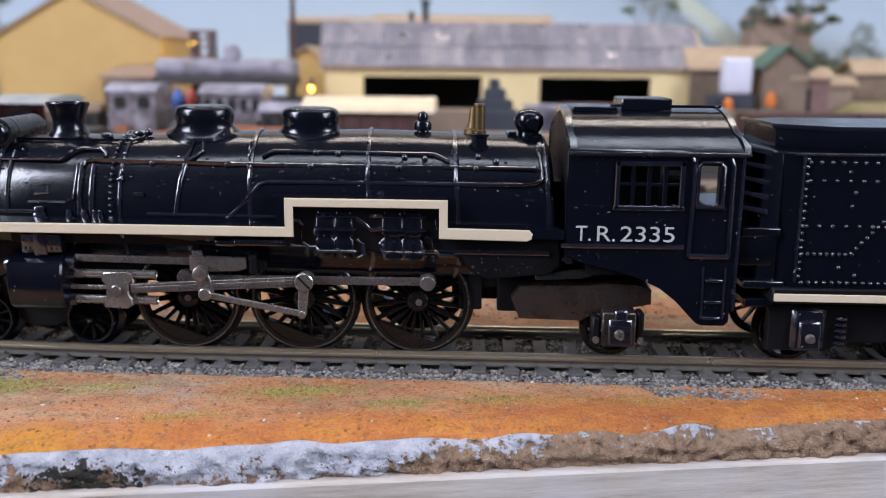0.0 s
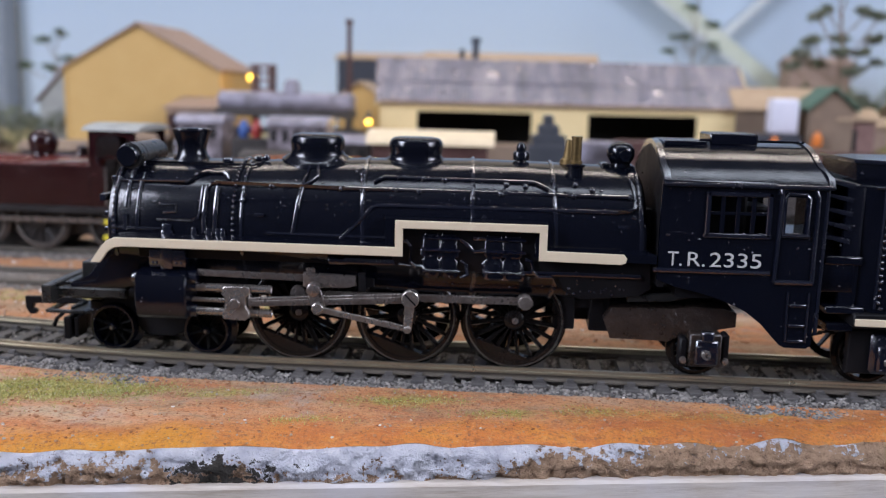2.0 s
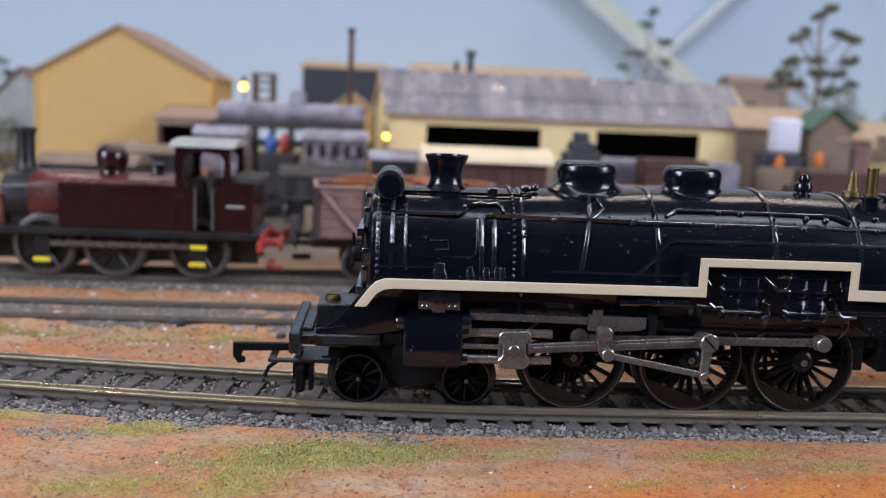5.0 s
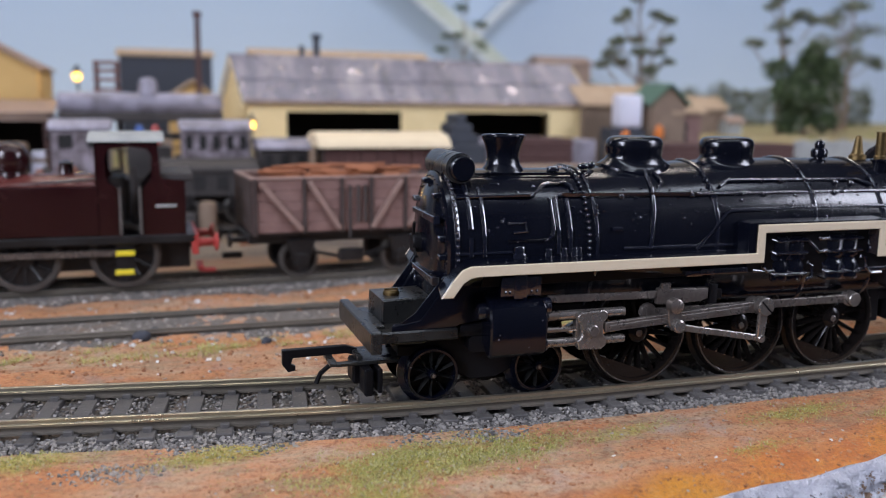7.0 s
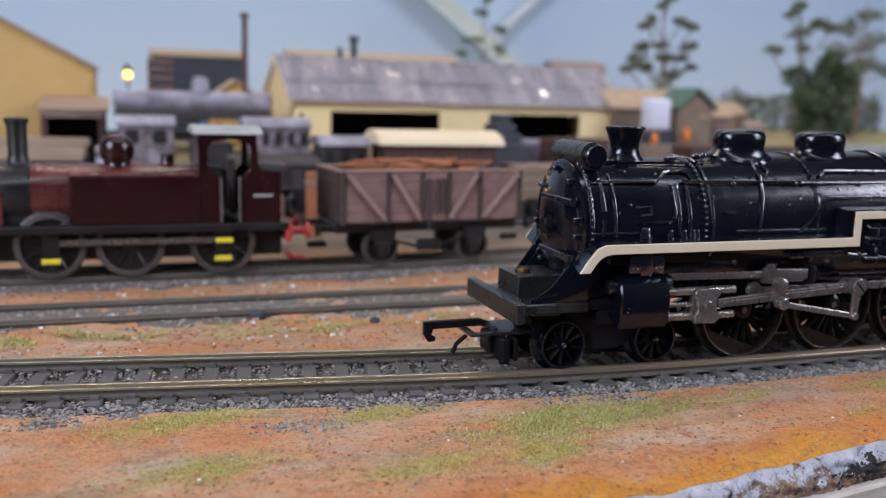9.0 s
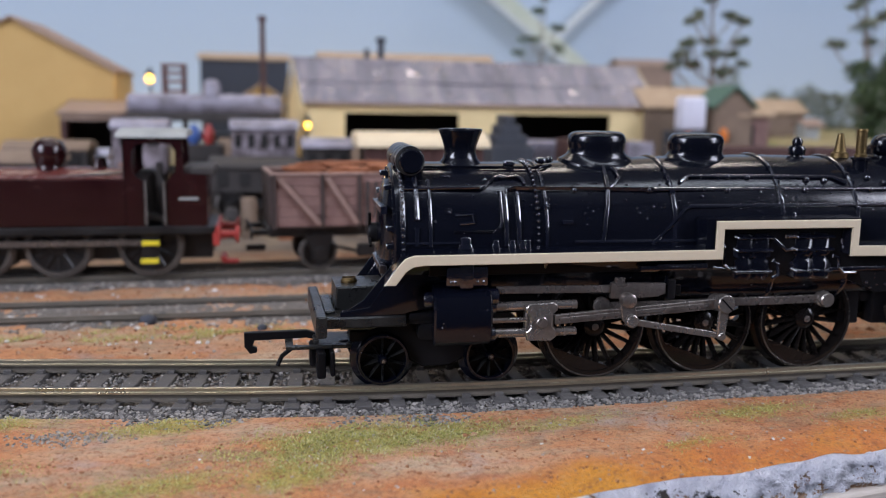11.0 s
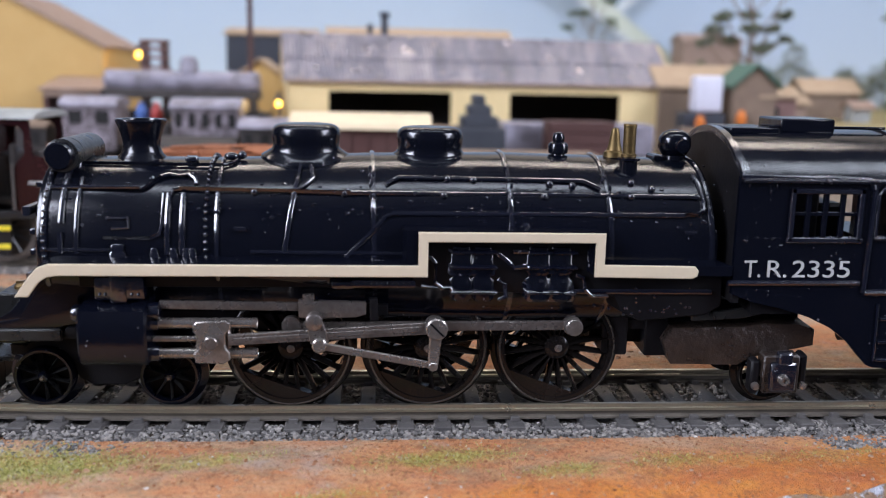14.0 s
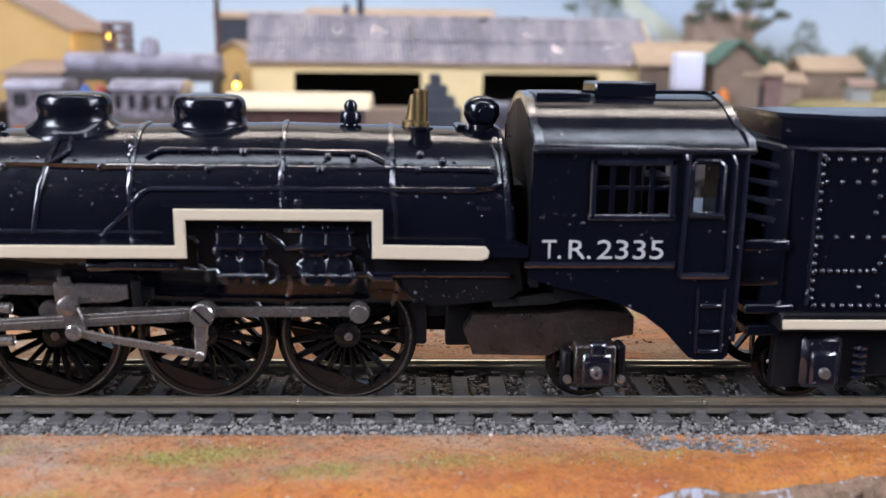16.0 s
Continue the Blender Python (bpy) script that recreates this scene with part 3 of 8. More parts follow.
build_edge()
build_room()


# ---- tracks ----
def rail_line(bm, line, z0, z1, half):
    """A rail along a line of (x, y, normal x, normal y)."""
    prof = [(-half * 1.9, z0), (half * 1.9, z0), (half * 1.9, z0 + 0.35), (half * 0.5, z0 + 0.6), (half * 0.5, z1 - 0.75), (half, z1 - 0.55), (half, z1 - 0.08), (half * 0.7, z1), (-half * 0.7, z1), (-half, z1 - 0.08), (-half, z1 - 0.55), (-half * 0.5, z1 - 0.75), (-half * 0.5, z0 + 0.6), (-half * 1.9, z0 + 0.35)]
    rings = [[bm.verts.new((x + nx * u, y + ny * u, z)) for u, z in prof] for x, y, nx, ny in line]
    n = len(prof)
    for a, b in zip(rings, rings[1:]):
        for k in range(n):
            bm.faces.new((a[k], a[(k + 1) % n], b[(k + 1) % n], b[k]))
    bm.faces.new(rings[0]), bm.faces.new(rings[-1])


def track(label, centre, x0, x1, z, gauge=16.5, pitch=6.1, top=None, sleeper_len=25.5, bright=True):
    base = thing("track", (0.5 * (x0 + x1), centre(0.5 * (x0 + x1)), z - 3.6), label, "track", "tracks")
    pts = []
    n = int((x1 - x0) / 6)
    for i in range(n + 1):
        x = x0 + (x1 - x0) * i / n
        s = (centre(x + 1) - centre(x - 1)) / 2
        l = math.hypot(1, s)
        pts.append((x, centre(x), -s / l, 1 / l))
    for side in (-1, 1):
        bm = bmesh.new()
        rail_line(bm, [(x + nx * side * (gauge / 2 + 0.4), y + ny * side * (gauge / 2 + 0.4), nx, ny) for x, y, nx, ny in pts], z - 2.4, z - 0.06, 0.42)
        r = part("rail", bm, RAILSIDE, base)
        bm = bmesh.new()
        rail_line(bm, [(x + nx * side * (gauge / 2 + 0.4), y + ny * side * (gauge / 2 + 0.4), nx, ny) for x, y, nx, ny in pts], z - 0.05 - 1.0, z + 0.04, 0.43)
        # rear rails get brown heads, which stand for unlit tops
        part("rail_head", bm, RAILTOP if bright else RAILSIDE, r, "polished running surface" if bright else "")
    # one sleeper mesh, with the chairs that hold the rails, shared by all
    bm = bmesh.new()
    vertbox(bm, -1.35, 1.35, -sleeper_len / 2, sleeper_len / 2, -1.5, 0, 0.15)
    for s in (-1, 1):
        for o in (-1.25, 1.25):
            c = s * (gauge / 2 + 0.4) + o
            vertbox(bm, -0.75, 0.75, c - 0.45, c + 0.45, -0.1, 0.75, 0.12)
    me = finish("sleeper", bm, SLEEPER, Vector((0, 0, 0)), 0)
    x = x0 + 3
    while x < x1 - 2:
        s = (centre(x + 1) - centre(x - 1)) / 2
        ob = new("sleeper", me)
        ob.parent = base
        ob.matrix_basis = Matrix.Translation((Vector((x, centre(x), z - 2.4)) - ORIGIN[base]) * MM) @ pose(0, 0, 0, random.uniform(-0.6, 0.6), 0, math.degrees(math.atan(s)) + random.uniform(-1, 1))
        x += pitch
    return base


track("model railway track with polished rails on dark sleepers in grey ballast", curve_y, -330, 210, ZR)
track("weathered brown model track sunk in dull ballast", lambda x: 68.0 + 0.00012 * (x + 120) ** 2, -330, 150, -1.6, bright=False)
track("model track under the maroon tank engine", rear_y, -420, 150, -0.8, bright=False)


# the bed of packed ballast below each track
def ballast_bed(centre, x0, x1, z, half, label):
    verts, faces = [], []
    prof = [(-half, z - 1.6), (-half * 0.8, z - 0.5), (-half * 0.55, z), (0, z + 0.05), (half * 0.55, z), (half * 0.8, z - 0.5), (half, z - 1.6)]
    n = int((x1 - x0) / 2.5)
    for i in range(n + 1):
        x = x0 + (x1 - x0) * i / n
        for u, h in prof:
            verts.append((x, centre(x) + u * (1 + 0.10 * noise.noise((x / 7, u, 3))), h + 0.25 * noise.noise((x / 2.2, u / 2, 5))))
    k = len(prof)
    faces = [(i * k + j, (i + 1) * k + j, (i + 1) * k + j + 1, i * k + j + 1) for i in range(n) for j in range(k - 1)]
    raw_mesh("ballast_bed", verts, faces, BED, label, "ballast bed", "structure", smooth=True)


ballast_bed(curve_y, -330, 210, ZR - 3.5, 19.0, "packed grey-brown ballast bed under the front track")
ballast_bed(lambda x: 68.0 + 0.00012 * (x + 120) ** 2, -330, 150, -3.3, 17, "packed brown-grey ballast bed under the sunken track")
ballast_bed(rear_y, -420, 150, -2.7, 18, "packed brown-grey ballast bed under the rear train")


# ---- loose ballast, grit and flock ----
def scatter(name, count, place, size, material, label, category, flat=0.7, cover=None):
    """Small angular stones in one mesh."""
    rng = np.random.default_rng(len(name) * 7 + count)
    verts, faces = [], []
    for i in range(count):
        p = place(rng)
        if p is None:
            continue
        x, y, z = p
        s = size(rng)
        turn = Euler((rng.uniform(0, 6.28), rng.uniform(0, 6.28), rng.uniform(0, 6.28))).to_matrix()
        k = len(verts)
        w, d, h = s * rng.uniform(0.7, 1.25), s * rng.uniform(0.7, 1.25), s * rng.uniform(0.5, 1.0)
        for c in ((-w, -d, -h), (w, -d, -h * 0.8), (w * 0.8, d, -h), (-w, d * 0.8, -h * 0.9), (-w * 0.7, -d * 0.8, h), (w * 0.8, -d * 0.6, h * 0.8), (w * 0.6, d * 0.8, h), (-w * 0.8, d * 0.6, h * 0.8)):
            v = turn @ Vector(c)
            verts.append((x + v.x / 2, y + v.y / 2, z + v.z * flat / 2))
        faces += [(k, k + 3, k + 2, k + 1), (k + 4, k + 5, k + 6, k + 7), (k, k + 1, k + 5, k + 4), (k + 1, k + 2, k + 6, k + 5), (k + 2, k + 3, k + 7, k + 6), (k + 3, k, k + 4, k + 7)]
    return raw_mesh(name, verts, faces, material, label, category, "stuff")


def ballast_near(rng):
    x = rng.uniform(-260, 175)
    side = rng.random()
    c = curve_y(x)
    lim = 21.4 + 1.8 * noise.noise((x / 14, 1, 4)) + 1.0 * noise.noise((x / 4, 6, 4))
    if side < 0.55:
        y = c - rng.uniform(10.0, lim)
        d = (-(y - c) - 9) / 12
        z = ZR - 3.0 - 0.35 * d
    elif side < 0.72:
        y = c + rng.uniform(-8, 8)
        z = ZR - 2.7
    else:
        y = c + rng.uniform(9.4, 18.5 + 1.5 * noise.noise((x / 9, 8, 4)))
        z = ZR - 3.1 - 0.4 * rise(0) * max(0.0, (y - c - 12) / 8)
    return x, y, z + rng.uniform(-0.25, 0.2)


def ballast_far(rng):
    x = rng.uniform(-300, 120)
    which = rng.random()
    c = 68.0 + 0.00012 * (x + 120) ** 2 if which < 0.5 else rear_y(x)
    y = c + rng.uniform(-17, 17)
    return x, y, (-3.5 if which < 0.5 else -3.0) + rng.uniform(-0.3, 0.3)


def grit(rng):
    x = rng.uniform(-200, 120)
    y = edge_y(x) + rng.uniform(0.3, 34)
    if y > curve_y(x) - 15:
        return None
    return x, y, height(x, y) + 0.05


def grit_far(rng):
    x = rng.uniform(-230, 60)
    y = rng.uniform(16, 112)
    if 53 < y < 86 and rng.random() < 0.7:
        return None
    return x, y, height(x, y) + 0.05


scatter("ballast", 44000, ballast_near, lambda r: r.uniform(0.30, 0.74), BALLAST, "fine grey ballast chips beside and between the rails", "ballast")
scatter("ballast", 7000, ballast_far, lambda r: r.uniform(0.6, 1.2), BALLASTFAR, "lighter grey ballast round the rear tracks, toned as lit", "ballast")
scatter("grit", 2600, grit, lambda r: r.uniform(0.2, 0.55) * (1.8 if r.random() < 0.03 else 1), GRIT, "loose orange and brown soil grains", "grit")
scatter("grit", 3800, grit_far, lambda r: r.uniform(0.3, 0.9) * (2.2 if r.random() < 0.03 else 1), GRIT, "loose orange soil grains between the tracks", "grit")


def flock(name, count, place, material, label, length):
    """Thin short blades of flock in one mesh."""
    rng = np.random.default_rng(count)
    verts, faces = [], []
    for i in range(count):
        p = place(rng)
        if p is None:
            continue
        x, y, z = p
        a, l, w = rng.uniform(0, 6.28), rng.uniform(*length), rng.uniform(0.05, 0.09)
        lean = rng.uniform(0.9, 1.5)
        dx, dy, dz = l * math.cos(a) * math.sin(lean), l * math.sin(a) * math.sin(lean), l * math.cos(lean)
        nx, ny = -math.sin(a) * w, math.cos(a) * w
        k = len(verts)
        verts += [(x - nx, y - ny, z - 0.1), (x + nx, y + ny, z - 0.1), (x + dx * 0.6 + nx * 0.8, y + dy * 0.6 + ny * 0.8, z + dz * 0.7), (x + dx * 0.6 - nx * 0.8, y + dy * 0.6 - ny * 0.8, z + dz * 0.7), (x + dx, y + dy, z + dz)]
        faces += [(k, k + 1, k + 2, k + 3), (k + 3, k + 2, k + 4)]
    return raw_mesh(name, verts, faces, material, label, "grass", "stuff")


def flock_front(rng):
    k = rng.choice(len(PATCHES), p=np.array([p[2] * p[3] * p[4] for p in PATCHES]) / sum(p[2] * p[3] * p[4] for p in PATCHES))
    cx, cd, hx, hd, dens = PATCHES[k]
    x, d = cx + rng.normal(0, 0.5) * hx, cd + rng.normal(0, 0.5) * hd
    y = edge_y(x) + d
    if d < 1.5 or y > curve_y(x) - 17 or noise.noise((x / 5, y / 4, 12)) < rng.normal(0.0, 0.35):
        return None
    return x, y, height(x, y)


def flock_rear(rng):
    x = rng.uniform(-230, -20)
    y = rng.normal(44, 5)
    if not 26 < y < 54 or noise.noise((x / 11, y / 8, 15)) < 0.12:
        return None
    return x, y, height(x, y)


flock("grass_flock", 40000, flock_front, FLOCK, "patchy yellow-green flock on the orange soil", (0.35, 0.9))
flock("grass_flock", 14000, flock_rear, FLOCK, "sparse olive flock between the tracks", (1.0, 2.6))


def chips(rng):
    x, y = rng.uniform(-240, 30), rng.uniform(16, 112)
    if 55 < y < 82 and rng.random() < 0.8:
        return None
    return x, y, height(x, y) + 0.2


def gravel_spot(rng):
    x, y = rng.normal(-132, 5), rng.normal(-26, 1.6)
    return x, y, height(x, y) + 0.1


scatter("white_chips", 260, chips, lambda r: r.uniform(0.4, 1.3), WHITECHIP, "scattered pale stone chips between the tracks", "stone chips")
scatter("gravel_spot", 200, gravel_spot, lambda r: r.uniform(0.2, 0.55), BALLASTFAR, "small spill of blue-grey gravel on the soil", "gravel")
scatter("white_chips", 40, grit, lambda r: r.uniform(0.25, 0.6), WHITECHIP, "tiny pale chips on the front soil", "stone chips")
for sx, sy, r in ((-128.5, 56, 1.9), (-126, 62, 1.3), (-101, 47, 1.1)):
    bm = bmesh.new()
    ball(bm, (sx, sy, height(sx, sy) + r * 0.5), r, 1.2, 0.9, 0.8, 2)
    for v in bm.verts:
        v.co += Vector((1, 1, 1)) * 0.25 * r * noise.noise(v.co * 0.9)
    solid("stone", bm, SLATE, (sx, sy, height(sx, sy)), "small dark stone lying between the tracks", "stone", "dark stones")

# ---- the black steam locomotive ----
BR, BZ = 14.1, 26.4           # smokebox radius and axis height
VIEWPOINTS = [(-54.4, -165.0, 50.5), (13.6, -147.0, 52.2)]   # camera positions along whose sight lines the engine, and the cab and tender, are refitted


def girth(x):
    """The barrel widens behind the smokebox."""
    return float(np.interp(x, (-52, -28, -4, 12, 36), (BR, 15.2, 15.7, 15.4, 14.9)))


def skin(x, z, out=0.0):
    """A point on the near side of the boiler."""
    r = girth(x)
    dz = max(-r, min(r, z - BZ))
    y = math.sqrt(max(r * r - dz * dz, 0))
    n = Vector((0, -y, dz)) / r
    return (x, n.y * (r + out), BZ + n.z * (r + out))


def arc_skin(x, z0, z1, out, n=12):
    r = girth(x)
    a0, a1 = (math.asin(max(-1, min(1, (z - BZ) / r))) for z in (z0, z1))
    return [(x, -(r + out) * math.cos(a0 + (a1 - a0) * i / n), BZ + (r + out) * math.sin(a0 + (a1 - a0) * i / n)) for i in range(n + 1)]


def spoked_wheel(name, parent, place, r_tread, r_flange, width, spokes, mat, weight=0, side=-1, label=""):
    """A wheel seen from outside; side -1 faces the viewer. Tyre, flange, spokes and boss."""
    x, y, z = place
    o = side
    bm = bmesh.new()
    prof = [(r_tread * 0.865, y), (r_tread * 0.88, y + o * width), (r_tread * 0.97, y + o * width), (r_tread, y + o * width * 0.9), (r_tread * 1.01, y + o * width * 0.25), (r_flange, y + o * width * 0.1), (r_flange, y - o * 0.3), (r_tread * 0.865, y - o * 0.3), (r_tread * 0.865, y)]
    seg = 48
    rings = [[bm.verts.new((x + r * math.cos(2 * math.pi * k / seg), h, z + r * math.sin(2 * math.pi * k / seg))) for k in range(seg)] for r, h in prof[:-1]]
    for i in range(len(rings)):
        u, v = rings[i], rings[(i + 1) % len(rings)]
        for k in range(seg):
            bm.faces.new((u[k], v[k], v[(k + 1) % seg], u[(k + 1) % seg]))
    tyre = part(name, bm, mat, parent, label)
    # thin brighter ring, painted in for the highlight along a large tyre's rim
    bm = bmesh.new()
    lathe(bm, [(r_tread * 0.945, y + o * width), (r_tread * 0.95, y + o * (width + 0.14)), (r_tread * 0.968, y + o * (width + 0.14)), (r_tread * 0.975, y + o * width)], (x, 0, z), "y", 48, ring=True)
    part("rim_glint", bm, RIMGLINT if r_tread > 7 else mat, tyre)
    bm = bmesh.new()
    lathe(bm, [(0, y + o * (width + 0.7)), (r_tread * 0.11, y + o * (width + 0.7)), (r_tread * 0.14, y + o * (width + 0.5)), (r_tread * 0.20, y + o * width * 0.9), (r_tread * 0.20, y)], (x, 0, z), "y", 20)
    part("boss", bm, mat, tyre)
    bm = bmesh.new()
    lathe(bm, [(0, y + o * (width + 0.95)), (r_tread * 0.055, y + o * (width + 0.95)), (r_tread * 0.07, y + o * (width + 0.6)), (0, y + o * (width + 0.6))], (x, 0, z), "y", 14)
    part("axle_end", bm, STEEL, tyre, "worn steel axle end")
    for k in range(spokes):
        a = 2 * math.pi * (k + 0.5) / spokes
        d, t = Vector((math.cos(a), 0, math.sin(a))), Vector((-math.sin(a), 0, math.cos(a)))
        bm = bmesh.new()
        r0, r1 = r_tread * 0.2, r_tread * 0.885
        w0, w1 = r_tread * 0.046, r_tread * 0.032
        c = Vector((x, 0, z))
        q = [c + d * r0 - t * w0, c + d * r0 + t * w0, c + d * r1 + t * w1, c + d * r1 - t * w1]
        lo = [bm.verts.new((p.x, y - o * 0.1, p.z)) for p in q]
        mid = [bm.verts.new((p.x, y + o * width * 0.5, p.z)) for p in q]
        f0, f1 = c + d * r0, c + d * r1
        hi = [bm.verts.new((f0.x, y + o * width * 0.92, f0.z)), bm.verts.new((f1.x, y + o * width * 0.78, f1.z))]
        bm.faces.new(lo)
        for i in range(4):
            bm.faces.new((lo[i], lo[(i + 1) % 4], mid[(i + 1) % 4], mid[i]))
        bm.faces.new((mid[0], mid[3], hi[1], hi[0])), bm.faces.new((mid[1], hi[0], hi[1], mid[2]))
        bm.faces.new((mid[0], hi[0], mid[1])), bm.faces.new((mid[3], mid[2], hi[1]))
        # bogie spokes in a greyer tone, for the light on their edges
        part("spoke", bm, GREYTOP if mat is BLACK else mat, tyre, angle=30)
    if weight:
        a0 = math.radians(weight)
        bm = bmesh.new()
        arc = [(x + r_tread * 0.885 * math.cos(a0 + t), z + r_tread * 0.885 * math.sin(a0 + t)) for t in np.linspace(-0.75, 0.75, 12)]
        prism(bm, arc, "y", y, y + o * width * 0.85)
        part("balance_weight", bm, mat, tyre)
    return tyre


def bar(bm, p0, p1, y0, y1, h0, h1=None, bevel=0.12):
    """A flat rod between two points (x, z) with its heights at both ends."""
    h1 = h1 or h0
    d = Vector((p1[0] - p0[0], p1[1] - p0[1])).normalized()
    n = Vector((-d.y, d.x))
    pts = [(p0[0] - n.x * h0 / 2, p0[1] - n.y * h0 / 2), (p1[0] - n.x * h1 / 2, p1[1] - n.y * h1 / 2), (p1[0] + n.x * h1 / 2, p1[1] + n.y * h1 / 2), (p0[0] + n.x * h0 / 2, p0[1] + n.y * h0 / 2)]
    prism(bm, pts, "y", y0, y1, bevel)


def pin(bm, x, z, y0, y1, r):
    lathe(bm, [(0, y1), (r * 0.8, y1), (r, y1 + 0.2), (r, y0), (0, y0)], (x, 0, z), "y", 16)


def rivets(parent, places, r, out):
    """Domed rivets, each an object on one shared mesh."""
    seg = 8
    bm = bmesh.new()
    rings = [[bm.verts.new((q * math.cos(2 * math.pi * k / seg) * MM, q * math.sin(2 * math.pi * k / seg) * MM, h * MM)) for k in range(seg)] for q, h in ((r, -0.1), (r * 0.86, out * 0.55))]
    top = bm.verts.new((0, 0, out * MM))
    for k in range(seg):
        k2 = (k + 1) % seg
        bm.faces.new((rings[0][k], rings[0][k2], rings[1][k2], rings[1][k]))
        bm.faces.new((rings[1][k], rings[1][k2], top))
    me = bpy.data.meshes.new("rivet")
    bm.to_mesh(me)
    bm.free()
    me.materials.append(RIDGE)
    me.polygons.foreach_set("use_smooth", [True] * len(me.polygons))
    for p, way in places:
        ob = new("rivet", me)
        ob.parent = parent
        at = narrow(Vector(p)) if NARROW else Vector(p)
        ob.matrix_basis = Matrix.Translation((at - ORIGIN[parent]) * MM) @ Vector(way).to_track_quat("Z", "Y").to_matrix().to_4x4()


def build_loco():
    NARROW[:] = VIEWPOINTS[:1]
    loco = thing("steam_locomotive", (-20, AXIS, ZR), "glossy black model steam locomotive with a cream running-board stripe", "locomotive", "main train")

    # boiler barrel, smokebox and firebox
    bm = bmesh.new()
    lathe(bm, [(0, -79.6), (BR - 0.9, -79.6), (BR - 0.3, -79.2), (BR, -78.4), (BR, -52), (girth(-28), -28), (girth(-4), -4), (girth(12), 12), (girth(28), 28), (girth(29), 29.6), (13.4, 30.6), (0, 30.8)], (0, 0, BZ), "x", 72)
    boiler = part("boiler", bm, BLACK, loco, "glossy black barrel with bands, pipes and rivets")
    for s in (-1, 1):
        bm = bmesh.new()
        prism(bm, [(s * 13.0, 24.0), (s * 14.75, 24.0), (s * 14.75, 28.6), (s * 14.2, 30.8), (s * 13.0, 31.5)], "x", 12.0, 30.4, 0.25)
        part("firebox_side", bm, BLACK, loco)

    # added dark block that stands for the shade between boiler and cab
    bm = bmesh.new()
    vertbox(bm, 30.0, 35.5, -6.0, 6.0, 22.0, 33.0)
    part("gap_block", bm, SATIN, loco)

    # boiler bands and rivets
    for x, w in ((-78.0, 0.5), (-51.3, 0.4), (-26.4, 0.45), (-4.2, 0.45), (12.2, 0.45), (29.2, 0.5)):
        bm = bmesh.new()
        lathe(bm, [(girth(x) - 0.5, x - w), (girth(x) + 0.30, x - w * 0.8), (girth(x) + 0.46, x), (girth(x) + 0.30, x + w * 0.8), (girth(x) - 0.5, x + w)], (0, 0, BZ), "x", 72)
        part("boiler_band", bm, RIDGE, boiler)
    for x in (-78.0, -53.0):
        rivets(boiler, [((x, -(BR + 0.3) * math.cos(a), BZ + (BR + 0.3) * math.sin(a)), (0, -math.cos(a), math.sin(a))) for a in np.linspace(-0.12, math.pi / 2 + 0.4, 26)], 0.35, 0.5)

    # pipes along the boiler side
    def pipe(pts, r=0.38):
        bm = bmesh.new()
        sweep(bm, pts, r)
        part("pipe", bm, RIDGE, boiler)
    s = skin
    pipe([s(-77.5, 36.2, 0.45), s(-63.6, 36.0, 0.45), s(-62.6, 36.4, 0.45), s(-60.6, 37.7, 0.45), s(-59.2, 38.0, 0.45), s(-56.2, 38.0, 0.45), s(-55.0, 37.5, 0.4), s(-54.9, 36.8, 0.2)])
    pipe([s(-58.9, 26.5, 0.4), s(-58.9, 35.2, 0.4), s(-58.4, 35.9, 0.4), s(-57.4, 36.1, 0.45), s(-30, 35.9, 0.45), s(27.4, 35.8, 0.45)])
    pipe(arc_skin(-56.7, 26.3, 35.4, 0.3), 0.45)
    pipe(arc_skin(-59.0, 26.3, 35.4, 0.3), 0.42)
    pipe(arc_skin(-73.0, 26.3, 37.6, 0.15), 0.36)
    pipe(arc_skin(-75.4, 31.0, 39.6, 0.1), 0.5)
    pipe([s(-24.4, 37.2, 0.4), s(-23.4, 37.7, 0.45), s(-22.2, 38.2, 0.45), s(8.2, 38.0, 0.45), s(9.8, 37.4, 0.45), s(11.0, 36.9, 0.4)])
    pipe([s(-31.0, 26.2, 0.4), s(-27.5, 29.3, 0.4), s(-24.6, 32.4, 0.4), s(-23.4, 33.0, 0.4), s(24.4, 33.0, 0.7), s(26.8, 33.2, 0.6), s(28.0, 33.9, 0.5), s(28.3, 35.2, 0.4), s(28.1, 37.6, 0.35), s(27.6, 39.0, 0.3)])
    pipe([s(-21, 30.8, 0.6), s(7, 30.8, 0.8)], 0.3)
    pipe([s(-79.0, 39.6, 0.3), s(-51, 39.4, 0.4), s(-49.4, 39.7, 0.4), s(-48.6, 40.4, 0.3)], 0.28)
    pipe([s(-38.3, 39.9, 0.3), s(-38.8, 37, 0.4), s(-39.6, 33, 0.4), s(-40.2, 29, 0.4), s(-40.7, 26.6, 0.3)], 0.42)
    pipe([s(-36.6, 39.7, 0.3), s(-36.2, 38.0, 0.4), s(-37.6, 36.8, 0.4), s(-38.6, 36.2, 0.4)], 0.36)
    pipe([s(-68.5, 31.8, 0.2), s(-65.2, 31.8, 0.25), s(-65.0, 30.4, 0.25), s(-67.6, 30.2, 0.2)], 0.25)
    pipe([s(-68.8, 28.8, 0.3), s(-61.6, 28.8, 0.35), s(-60.2, 29.4, 0.35), s(-59.8, 30.6, 0.35), s(-59.8, 35.4, 0.35)], 0.28)
    pipe([s(-75.5, 26.4, 0.3), s(-75.5, 29.6, 0.3)], 0.4)
